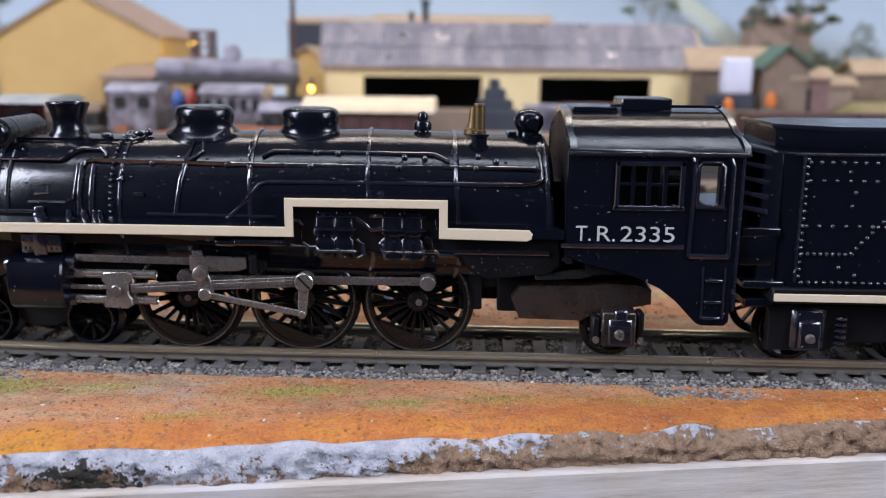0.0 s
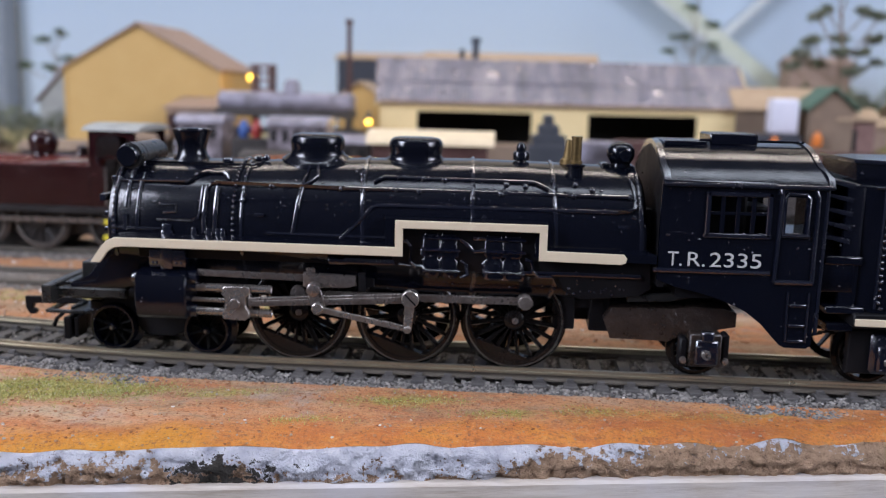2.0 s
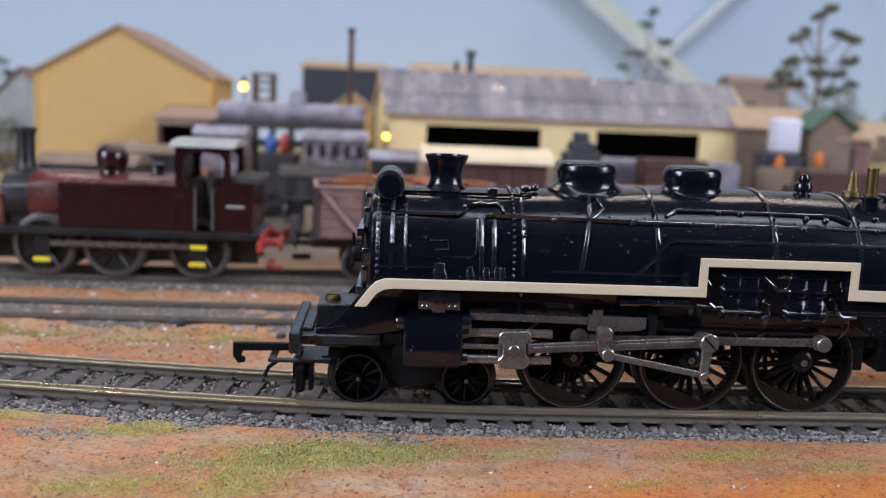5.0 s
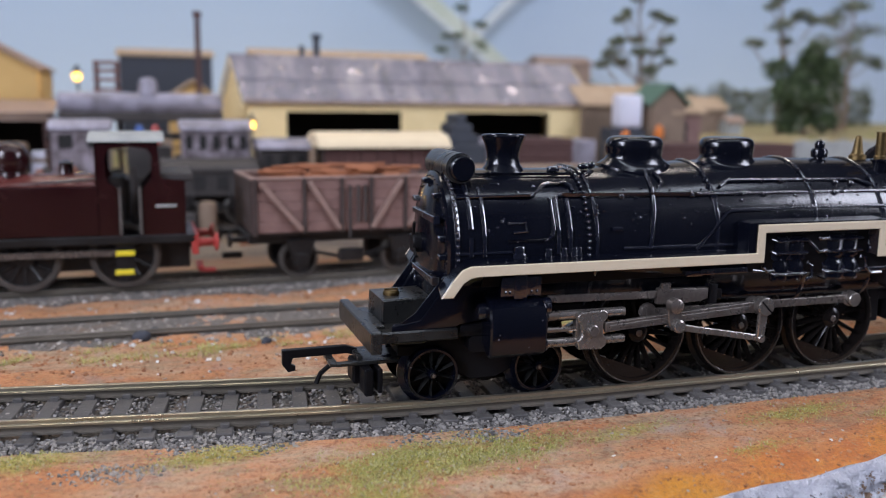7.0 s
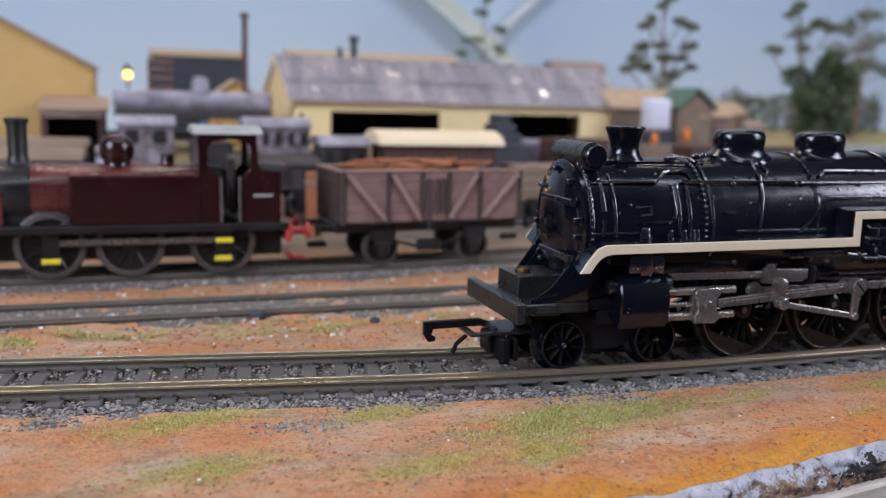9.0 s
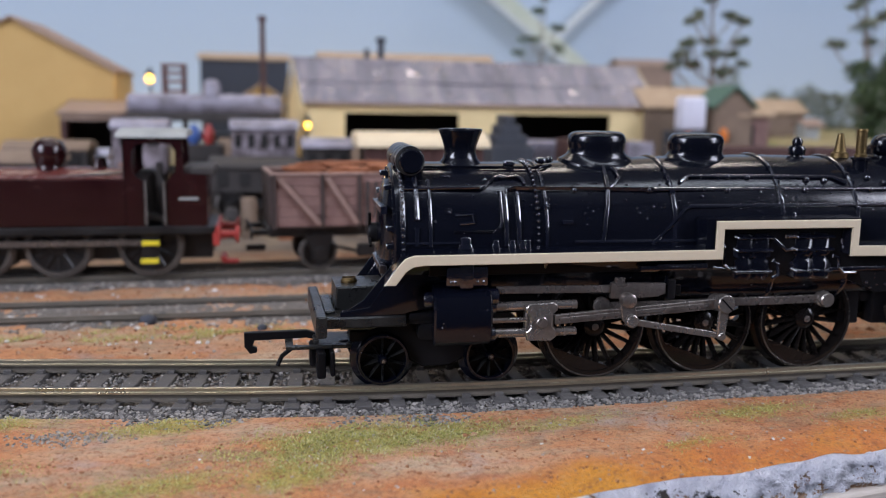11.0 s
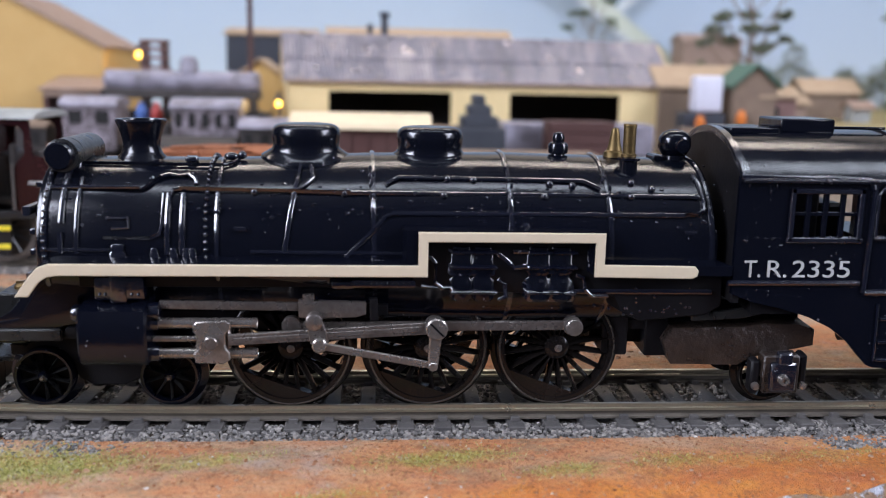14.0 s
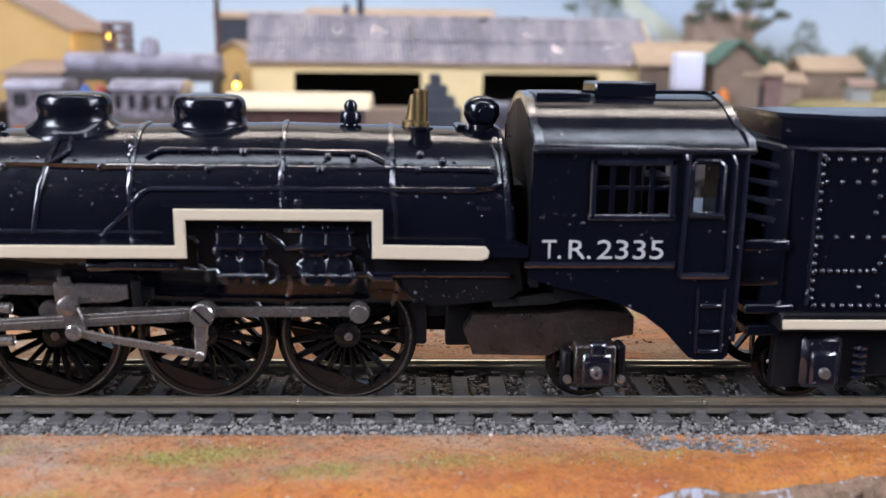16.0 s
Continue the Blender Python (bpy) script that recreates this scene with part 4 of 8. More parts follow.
    pipe([s(-46, 26.8, 0.35), s(-20.8, 26.8, 0.35)], 0.32)
    pipe([s(-78.6, 26.9, 0.25), s(-66, 26.9, 0.25)], 0.25)
    # handrail posts, washout plugs and clacks
    for x, z in ((-45.5, 35.85), (-31, 35.85), (-15, 35.85), (1.5, 35.85), (16, 35.85), (27.2, 35.85), (-10, 38.1), (2.6, 37.6), (6.4, 37.4), (-14.2, 38.2), (16.5, 37.9), (19.8, 37.0), (-2.0, 31.2)):
        bm = bmesh.new()
        ball(bm, s(x, z, 0.25), 0.62, sub=2)
        part("handrail_knob", bm, RIDGE, boiler)
    for x, r in ((-66.6, 0.95), (-61.0, 0.5), (-58.0, 0.5), (-56.0, 0.45), (-55.0, 0.4)):
        bm = bmesh.new()
        lathe(bm, [(r * 1.3, 25.8), (r * 1.3, 26.6), (r * 0.9, 26.8), (r, 27.1), (r, 27.9 if r > 0.8 else 27.3), (0, 28.2 if r > 0.8 else 27.5)], (x, -15.2, 0), "z", 14)
        part("steam_cock", bm, RIDGE, boiler)
    for x in (-47.5, 25.5):
        bm = bmesh.new()
        vertbox(bm, x - 1.0, x + 1.0, -15.1, -13.9, 30.2, 30.8, 0.12)
        part("small_plate", bm, RIDGE, boiler)

    # smokebox front with door, dart and hinges
    bm = bmesh.new()
    lathe(bm, [(0, -81.6), (2.0, -81.6), (6.5, -81.2), (10.3, -80.2), (11.0, -79.6), (11.0, -79.2), (0, -79.2)], (0, 0, BZ + 0.6), "x", 48)
    door = part("smokebox_door", bm, BLACK, loco)
    bm = bmesh.new()
    lathe(bm, [(0, -83.2), (1.6, -83.2), (1.9, -82.8), (1.9, -81.4), (0, -81.4)], (0, 0, BZ + 0.6), "x", 16)
    sweep(bm, [(-82.9, 0, BZ + 0.6), (-83.0, -3.5, BZ - 1.5)], 0.3)
    sweep(bm, [(-82.9, 0, BZ + 0.6), (-83.0, -1.5, BZ + 4.6)], 0.3)
    part("door_dart", bm, SATIN, door)
    for z in (BZ + 6.2, BZ - 4.6):
        bm = bmesh.new()
        prism(bm, [(-11.6, z - 0.7), (5.0, z - 0.45), (5.0, z + 0.45), (-11.6, z + 0.7)], "x", -81.9, -80.6, 0.12)
        part("door_hinge", bm, RIDGE, door)
    bm = bmesh.new()
    studs(bm, [((-79.5, -12.4 * math.cos(a), BZ + 0.6 + 12.4 * math.sin(a)), (-1, 0, 0)) for a in np.linspace(0, 2 * math.pi, 40)[:-1]], 0.36, 0.4)
    for a in np.linspace(0.2, 6.2, 9):
        vertbox(bm, -80.9, -79.3, -11.4 * math.cos(a) - 0.7, -11.4 * math.cos(a) + 0.7, BZ + 0.6 + 11.4 * math.sin(a) - 0.5, BZ + 0.6 + 11.4 * math.sin(a) + 0.5, 0.15)
    part("door_clamp", bm, RIDGE, door)

    # small random lumps in the thick paint, added to catch glints
    rng = random.Random(5)
    bm = bmesh.new()
    for k in range(150):
        x, z = rng.uniform(-77, 33), rng.choice((rng.uniform(31, 40.5), rng.gauss(36, 0.8), rng.gauss(33.2, 0.6)))
        ball(bm, s(x, z, 0.05), rng.uniform(0.12, 0.30), rng.uniform(0.8, 2.0), 0.8, rng.uniform(0.6, 1.2), 1)
    for x in (-51.3, -26.4, -4.2, 12.2):
        for k in range(7):
            ball(bm, s(x + rng.uniform(-0.5, 0.5), rng.uniform(32, 40), 0.4), rng.uniform(0.2, 0.38), 1, 1, rng.uniform(1.0, 2.2), 1)
    tagged(part("glint_lump", bm, RIDGE, boiler), kind="stuff")

    # chimney
    bm = bmesh.new()
    cz = 40.0
    lathe(bm, [(4.6, cz - 0.6), (4.1, cz + 0.4), (3.4, cz + 1.2), (3.05, cz + 2.4), (3.2, cz + 3.6), (3.7, cz + 5.2), (4.15, cz + 6.2), (4.25, cz + 6.6), (4.1, cz + 6.85), (3.2, cz + 6.8), (2.7, cz + 5.6), (2.4, cz + 4.0), (0, cz + 3.6)], (-65.4, 0, 0), "z", 32)
    part("chimney", bm, BLACK, loco)
    # feed-water heater across the smokebox top
    bm = bmesh.new()
    lathe(bm, [(0, -10.2), (1.9, -10.2), (2.15, -9.9), (2.15, -8.6), (2.7, -8.4), (2.7, -5.4), (2.55, -5.3), (2.55, -5.0), (2.7, -4.9), (2.7, 7.6), (2.1, 8.0), (2.1, 9.4), (0, 9.6)], (-76.2, 0, 41.2), "y", 28)
    heater = part("feedwater_heater", bm, GREYTOP, loco, "dusty grey-black cross cylinder")
    bm = bmesh.new()
    lathe(bm, [(0, -10.5), (2.0, -10.5), (2.25, -10.2), (2.25, -8.2), (0, -8.2)], (-76.2, 0, 41.2), "y", 28)
    part("end_cap", bm, BLACK, heater)
    bm = bmesh.new()
    vertbox(bm, -78.6, -73.8, -6.5, 6.5, 37.0, 40.6, 0.4)
    part("saddle", bm, BLACK, heater)
    bm = bmesh.new()
    vertbox(bm, -57.5, -55.5, -4.6, -2.6, 40.0, 41.0, 0.25)
    ball(bm, (-50.0, -3.2, 41.0), 0.9, 1.4, 1, 0.8)
    ball(bm, (-48.2, -3.0, 41.2), 0.75)
    part("check_valve", bm, RIDGE, loco)

    # sand dome and steam dome: flat-topped, with a flared skirt
    for x, w, top, lean in ((-37.7, 5.7, 46.6, 0.0), (-16.4, 5.6, 46.4, 0.0)):
        bm = bmesh.new()
        prof = [(1.36, 40.4), (1.34, 41.2), (1.18, 41.7), (1.04, 42.2), (0.99, 42.8), (1.01, 43.6), (1.03, 44.4), (1.02, 45.2), (0.97, 45.8), (0.90, 46.15), (0.80, 46.38), (0.66, 46.48), (0.0, 46.58)]
        lathe(bm, [(w * r, z + (top - 46.5)) for r, z in prof], (x, 0, 0), "z", 40, 1.0, 0.92)
        for v in bm.verts:
            v.co.z -= min(max((45.0 - v.co.z) / 3, 0), 1) * v.co.y ** 2 / 30
        part("dome", bm, BLACK, loco)
    # small fittings on top
    bm = bmesh.new()
    lathe(bm, [(2.0, 40.0), (1.9, 41.0), (1.3, 41.3), (1.15, 42.0), (1.7, 42.2), (1.8, 43.4), (1.5, 43.9), (1.0, 44.1), (1.1, 44.9), (0.7, 45.6), (0, 45.9)], (6.0, -1.0, 0), "z", 20)
    part("safety_valve", bm, BLACK, loco)
    bm = bmesh.new()
    lathe(bm, [(1.9, 41.6), (1.8, 42.5), (1.35, 42.8), (1.05, 43.8), (0.9, 45.0), (0.75, 46.0), (0.55, 46.6), (0, 46.8)], (16.0, -1.0, 0), "z", 24)
    bell = part("bell", bm, BRASS, loco, "brass bell")
    bm = bmesh.new()
    lathe(bm, [(1.3, 39.0), (1.3, 42.6), (1.05, 42.8), (1.05, 47.2), (1.15, 47.3), (1.1, 47.7), (0, 47.7)], (16.8, -7.0, 0), "z", 20)
    part("whistle", bm, BRASS, loco, "brass whistle")
    bm = bmesh.new()
    lathe(bm, [(1.5, 38.6), (1.5, 41.4), (1.9, 41.6), (1.9, 42.0), (1.3, 42.2), (0, 42.2)], (16.8, -7.0, 0), "z", 20)
    part("whistle_base", bm, BLACK, loco)
    bm = bmesh.new()
    lathe(bm, [(2.4, 39.6), (2.2, 41.2), (2.0, 42.0), (2.4, 42.6), (2.9, 43.6), (2.8, 45.0), (2.1, 46.0), (1.0, 46.5), (0, 46.6)], (26.9, -0.5, 0), "z", 28)
    part("turret", bm, BLACK, loco)
    bm = bmesh.new()
    lathe(bm, [(0, -4.2), (1.2, -4.1), (1.3, -3.6), (1.3, -2.0), (0, -2.0)], (27.3, 0, 43.8), "y", 14)
    vertbox(bm, 22.6, 24.4, -3.0, 2.0, 39.8, 42.2, 0.3)
    part("turret_valve", bm, BLACK, loco)

    # running boards and their cream edge
    plate = [(-78.6, 21.1), (-77.0, 23.6), (-75.8, 24.4), (-74.2, 24.6), (-20.6, 24.6), (-20.6, 30.0), (7.2, 30.0), (7.2, 24.6), (29.4, 24.6)]
    upper = [(29.4, 26.2), (8.8, 26.2), (8.8, 31.6), (-22.2, 31.6), (-22.2, 26.2), (-76.2, 26.2), (-77.8, 25.4), (-79.0, 23.8), (-80.6, 21.1)]
    for s_ in (-1, 1):
        bm = bmesh.new()
        prism(bm, plate + upper, "y", s_ * 21.9, s_ * 11.5, 0.0)
        part("running_board", bm, BLACK, loco)
    for s_ in (-1, 1):
        stripe = [(-78.9, 21.0), (-77.2, 23.3), (-75.9, 24.1), (-74.2, 24.3), (-18.9, 24.3), (-18.9, 29.8), (7.2, 29.8), (7.2, 24.4), (22.8, 24.2), (23.6, 24.6), (23.8, 25.5), (23.2, 26.2), (8.7, 26.35), (8.7, 31.35), (-20.4, 31.35), (-20.4, 26.1), (-75.8, 26.1), (-77.4, 25.5), (-78.6, 24.2), (-80.9, 21.0)]
        bm = bmesh.new()
        prism(bm, stripe, "y", s_ * 21.7, s_ * 22.35, 0.12)
        part("running_board_stripe", bm, CREAM, loco, "cream painted edge of the running board")
    # deep side plates behind the motion and under the firebox
    bm = bmesh.new()
    vertbox(bm, -72, 33, -9.0, 9.0, 12.5, 25.2)
    part("frame_block", bm, SATIN, loco)
    for s_ in (-1, 1):
        bm = bmesh.new()
        prism(bm, [(-20.6, 30.2), (7.4, 30.2), (7.4, 24.8), (29.4, 24.8), (29.4, 19.0), (27, 17.4), (16, 16.3), (12.6, 18.0), (11.6, 20.4), (4.0, 20.6), (-20.6, 22)], "y", s_ * 12, s_ * 18.6, 0.2)
        part("side_skirt", bm, SATIN, loco)
        bm = bmesh.new()
        sweep(bm, [(3.4, s_ * 18.8, 21.3), (27.5, s_ * 18.8, 21.3)], 0.42)
        part("skirt_bead", bm, RIDGE, loco)
        bm = bmesh.new()
        # casting lumps, with random ones added to catch glints
        rng = random.Random(6)
        for x, z, r in [(13.5, 18.6, 0.5), (14.6, 17.6, 0.4), (17.6, 18.2, 0.4), (15.2, 19.5, 0.35), (20.4, 18.6, 0.35)] + [(rng.uniform(8, 28), rng.uniform(17.5, 22), rng.uniform(0.15, 0.35)) for k in range(24)]:
            ball(bm, (x, s_ * 18.6, z), r, sub=1)
        tagged(part("casting_lump", bm, RIDGE, loco), kind="stuff")
    # plates added to hide the boiler's underside and its ground reflections
    for s_ in (-1, 1):
        bm = bmesh.new()
        prism(bm, [(-73.0, 24.7), (-20.8, 24.7), (-20.8, 20.9), (-73.0, 20.9)], "y", s_ * 13.4, s_ * 14.2, 0.1)
        part("screen_plate", bm, SATIN, loco, "added matt black plate that hides the boiler's underside")
    # air pumps and piping below the raised board
    for s_ in (-1, 1):
        for x in (-13.2, -9.8, -0.9, 2.7):
            bm = bmesh.new()
            wide = 1.75 if x < -5 else 1.95
            lathe(bm, [(wide * 0.7, 28.6), (wide * 0.75, 28.0), (wide * 0.9, 27.8), (wide * 0.9, 26.0), (wide, 25.8), (wide, 24.6), (wide * 0.75, 24.2), (wide * 0.75, 23.6), (wide * 1.05, 23.2), (wide * 1.05, 20.4), (wide * 0.8, 19.9), (0, 19.7)][::-1], (x, s_ * 18.7, 0), "z", 20)
            pump = part("air_pump", bm, BLACK, loco)
            for z in (27.6, 25.2, 21.2):
                bm = bmesh.new()
                vertbox(bm, x - wide - 0.25, x + wide + 0.25, s_ * 18.9 - 1.9, s_ * 18.9 + 1.9, z, z + 0.55, 0.2)
                part("pump_flange", bm, RIDGE, pump)
        bm = bmesh.new()
        vertbox(bm, -2.9, 4.7, s_ * 18.0 - 2, s_ * 18.0 + 2, 19.8, 22.8, 0.3)
        vertbox(bm, -1.5, 4.0, s_ * 18.0 - 2, s_ * 18.0 + 2, 24.4, 25.4, 0.2)
        vertbox(bm, -15.2, -8.0, s_ * 18.0 - 1.6, s_ * 18.0 + 1.6, 24.0, 25.2, 0.2)
        part("pump_bracket", bm, RIDGE, loco)
        for pts in ([(-19.5, 27.0), (-18.3, 27.0), (-17.6, 26.2), (-17.6, 23.0), (-16.4, 22.0)], [(-7.6, 23.6), (-6.6, 22.8), (-6.4, 20.8), (-7.6, 20.2)], [(-7.8, 27.6), (-6.0, 26.4), (-5.2, 25.4), (-3.2, 25.6)], [(4.8, 24.2), (6.0, 24.0), (6.3, 22.0), (7.4, 20.9), (10.0, 20.9)], [(-19.8, 22.4), (-15.2, 22.2), (-14.6, 21.2)], [(-5.4, 28.0), (-3.2, 28.0)]):
            bm = bmesh.new()
            sweep(bm, [(x, s_ * 20.2, z) for x, z in pts], 0.36)
            part("pump_pipe", bm, RIDGE, loco)
        bm = bmesh.new()
        vertbox(bm, -30.6, -20.4, s_ * 15 - 4, s_ * 15 + 4, 21.9, 23.0, 0.25)
        vertbox(bm, -33.5, -30.0, s_ * 16.6 - 2, s_ * 16.6 + 2, 21.6, 22.6, 0.2)
        for x in np.arange(-30, -20.8, 0.85):
            vertbox(bm, x, x + 0.45, s_ * 18.9 - 0.5, s_ * 18.9 + 0.5, 22.2, 22.8, 0.1)
        part("reach_rod", bm, RIDGE, loco)

    # cylinders, valve chests and slide bars
    for s_ in (-1, 1):
        bm = bmesh.new()
        sec = [(10.4, 10.0), (20.6, 9.8), (21.8, 10.6), (22.3, 12.6), (22.4, 16.4), (21.6, 18.6), (19.6, 19.4), (10.4, 19.6)]
        prism(bm, [(s_ * y, z) for y, z in sec], "x", -72.2, -61.8, 0.35)
        cyl = part("cylinder", bm, BLACK, loco)
        bm = bmesh.new()
        lathe(bm, [(0, -62.0), (1.5, -62.0), (1.5, -60.4), (1.2, -60.2), (0, -60.2)], (0, s_ * 18.8, 17.9), "x", 16)
        lathe(bm, [(0, -73.6), (1.2, -73.6), (1.4, -73.2), (1.4, -72), (0, -72)], (0, s_ * 18.6, 17.6), "x", 16)
        for z in (16.0, 11.0):
            lathe(bm, [(0, -61.9), (1.3, -61.9), (1.2, -60.6), (0, -60.6)], (0, s_ * 18.4, z), "x", 14)
        part("valve_gland", bm, RIDGE, cyl)
        bm = bmesh.new()
        vertbox(bm, -69.8, -62.4, s_ * 17.6 - 2.2, s_ * 17.6 + 2.2, 20.0, 23.4, 0.25)
        vertbox(bm, -67.4, -65.0, s_ * 18.4 - 1.9, s_ * 18.4 + 1.9, 19.6, 24.4, 0.25)
        studs(bm, [((x, s_ * 19.9, z), (0, s_, 0)) for x in (-69, -68.2, -64.2, -63.2) for z in (20.9, 22.4)], 0.3, 0.3)
        part("steam_chest", bm, RIDGE, cyl)
        for z in (15.9, 11.0):
            bm = bmesh.new()
            lathe(bm, [(0, -45.6), (0.7, -45.6), (0.85, -45.4), (0.85, -61.5), (0, -61.5)], (0, s_ * 18.4, z + 0.05), "x", 16)
            part("slide_bar", bm, BRIGHT, cyl, "bright steel slide bar")
        bm = bmesh.new()
        lathe(bm, [(0, -54.0), (0.5, -54.0), (0.5, -61.6), (0, -61.6)], (0, s_ * 18.4, 13.4), "x", 12)
        part("piston_rod", bm, BRIGHT, cyl, "thin bright steel piston rod")
        bm = bmesh.new()
        prism(bm, [(-54.9, 9.9), (-50.6, 9.7), (-49.6, 10.4), (-49.6, 11.6), (-50.2, 12.4), (-50.2, 14.6), (-49.4, 15.4), (-49.4, 16.3), (-50.2, 16.8), (-54.6, 16.6), (-55.2, 16.0), (-55.2, 15.0), (-54.4, 14.2), (-54.4, 12.2), (-55.2, 11.4)], "y", s_ * 19.0, s_ * 20.2, 0.2)
        xh = part("crosshead", bm, BRIGHT, loco, "brown steel crosshead plate")
        bm = bmesh.new()
        pin(bm, -52.4, 13.3, s_ * 18, s_ * 21.0, 1.1)
        vertbox(bm, -55.0, -49.6, s_ * 18.0 - 0.9, s_ * 18.0 + 0.9, 10.0, 16.4, 0.3)
        part("crosshead_pin", bm, STEEL, xh)

    # coupling rod, connecting rod and valve gear
    for s_ in (-1, 1):
        o = s_
        bm = bmesh.new()
        bar(bm, (-60.4, 18.9), (-38.5, 18.6), o * 17.6, o * 18.6, 1.3)
        part("slide_bar_top", bm, STEEL, loco)
        bm = bmesh.new()
        prism(bm, [(-38.9, 16.9), (-36.6, 16.7), (-29.8, 17.0), (-28.3, 17.5), (-28.3, 19.4), (-36.4, 19.6), (-36.4, 20.6), (-38.2, 20.6), (-38.2, 19.8), (-38.9, 19.7)], "y", o * 17.4, o * 18.9, 0.15)
        part("radius_bracket", bm, STEEL, loco)
        bm = bmesh.new()
        prism(bm, [(-28.6, 16.6), (-24.8, 17.2), (-24.8, 18.8), (-28.6, 19.0)], "y", o * 16.8, o * 18.0, 0.12)
        prism(bm, [(-27.7, 16.4), (-26.4, 16.4), (-26.4, 20.0), (-27.7, 20.0)], "y", o * 17.4, o * 19.0, 0.15)
        part("radius_rod", bm, SATIN, loco)
        bm = bmesh.new()
        bar(bm, (-49.8, 13.6), (-17.4, 15.6), o * 19.2, o * 20.2, 1.7, 2.0)
        bar(bm, (-49.0, 13.65), (-19.4, 15.45), o * 20.15, o * 20.35, 0.75, 0.95)
        lathe(bm, [(0, o * 20.5), (1.6, o * 20.5), (1.7, o * 20.2), (1.7, o * 19.0), (0, o * 19.0)], (-17.3, 0, 15.6), "y", 20)
        part("connecting_rod", bm, STEEL, loco, "dull brown steel connecting rod")
        bm = bmesh.new()
        bar(bm, (-40.1, 15.1), (5.2, 15.35), o * 17.0, o * 17.9, 1.5)
        for x in (-40.1, -17.3, 5.2):
            lathe(bm, [(0, o * 18.1), (1.5, o * 18.1), (1.6, o * 17.9), (1.6, o * 16.9), (0, o * 16.9)], (x, 0, 15.3), "y", 20)
        part("coupling_rod", bm, STEEL, loco, "dull brown steel coupling rod")
        bm = bmesh.new()
        lathe(bm, [(0, o * 19.4), (1.25, o * 19.4), (1.4, o * 19.2), (1.4, o * 17.6), (0, o * 17.6)], (5.2, 0, 15.35), "y", 18)
        part("crank_pin", bm, BRIGHT, loco, "bright slotted crank pin")
        bm = bmesh.new()
        lathe(bm, [(0, o * 22.0), (1.55, o * 22.0), (1.75, o * 21.8), (1.75, o * 20.3), (0, o * 20.3)], (-17.3, 0, 15.8), "y", 20)
        big = part("crank_pin", bm, BRIGHT, loco, "bright slotted crank pin")
        bm = bmesh.new()
        bar(bm, (-18.4, 16.9), (-16.2, 14.7), o * 21.95, o * 22.08, 0.3, bevel=0)
        part("screw_slot", bm, SATIN, big)
        bm = bmesh.new()
        prism(bm, [(-18.4, 15.0), (-16.4, 15.0), (-17.0, 9.6), (-17.5, 9.0), (-18.2, 9.0), (-18.6, 9.6)], "y", o * 20.6, o * 21.5, 0.2)
        pin(bm, -17.8, 9.7, o * 21, o * 22.0, 0.75)
        part("return_crank", bm, BRIGHT, loco, "bright return crank")
        bm = bmesh.new()
        bar(bm, (-35.6, 13.0), (-17.8, 9.7), o * 20.6, o * 21.3, 1.15)
        pin(bm, -35.6, 13.2, o * 20, o * 22.0, 1.2)
        part("eccentric_rod", bm, BRIGHT, loco, "bright eccentric rod")
        bm = bmesh.new()
        prism(bm, [(-37.6, 17.8), (-35.6, 17.8), (-34.6, 15.4), (-34.2, 13.2), (-35.0, 12.2), (-36.4, 12.2), (-37.2, 13.6), (-37.5, 15.6)], "y", o * 19.6, o * 20.6, 0.2)
        pin(bm, -36.4, 17.0, o * 20, o * 22.2, 1.35)
        part("expansion_link", bm, STEEL, loco)

    # wheels
    for x, w in ((-40.1, 250), (-17.2, 250), (5.1, 250)):
        for s_ in (-1, 1):
            spoked_wheel("driving_wheel", loco, (x, s_ * 8.2, 9.7), 10.3, 11.2, 2.6, 20, WHEEL, w, s_, "oily black spoked driving wheel")
        bm = bmesh.new()
        lathe(bm, [(1.2, -8), (1.2, 8)], (x, 0, 9.7), "y", 12)
        part("axle", bm, WHEEL, loco)
    for x, y in ((-81.0, 0.0), (-60.4, 0.0)):
        for s_ in (-1, 1):
            wheel = spoked_wheel("bogie_wheel", loco, (x, y + s_ * 6.2, 4.3), 4.9, 6.1, 3.4, 10, BLACK, 0, s_, "small black spoked bogie wheel")
            bm = bmesh.new()
            lathe(bm, [(0, y + s_ * 6.6), (4.4, y + s_ * 6.6), (4.4, y + s_ * 7.2), (0, y + s_ * 7.2)], (x, 0, 4.3), "y", 28)
            part("web", bm, SATIN, wheel)
        bm = bmesh.new()
        lathe(bm, [(0.9, -8), (0.9, 8)], (x, 0, 4.5), "y", 10)
        part("axle", bm, WHEEL, loco)
    for s_ in (-1, 1):
        bm = bmesh.new()
        prism(bm, [(-84.5, 8.8), (-82.5, 10.8), (-58.5, 10.8), (-56.5, 8.8), (-58.0, 7.6), (-63.4, 7.4), (-65.6, 3.4), (-68.2, 2.2), (-73.4, 2.2), (-75.6, 3.4), (-77.6, 7.4), (-83.2, 7.6)], "y", s_ * 6.0, s_ * 7.4, 0.2)
        part("bogie_side", bm, SATIN, loco, "black bogie side frame between the wheels")
    # bogie frame
    bm = bmesh.new()
    prism(bm, [(-87, -6.5), (-84, -7.4), (-56, -7.0), (-53, -5), (-53, 5), (-56, 7), (-84, 7.4), (-87, 6.5)], "z", 7.2, 9.4, 0.3)
    vertbox(bm, -74.5, -66.5, -12.6, 12.6, 8.6, 11.6, 0.5)
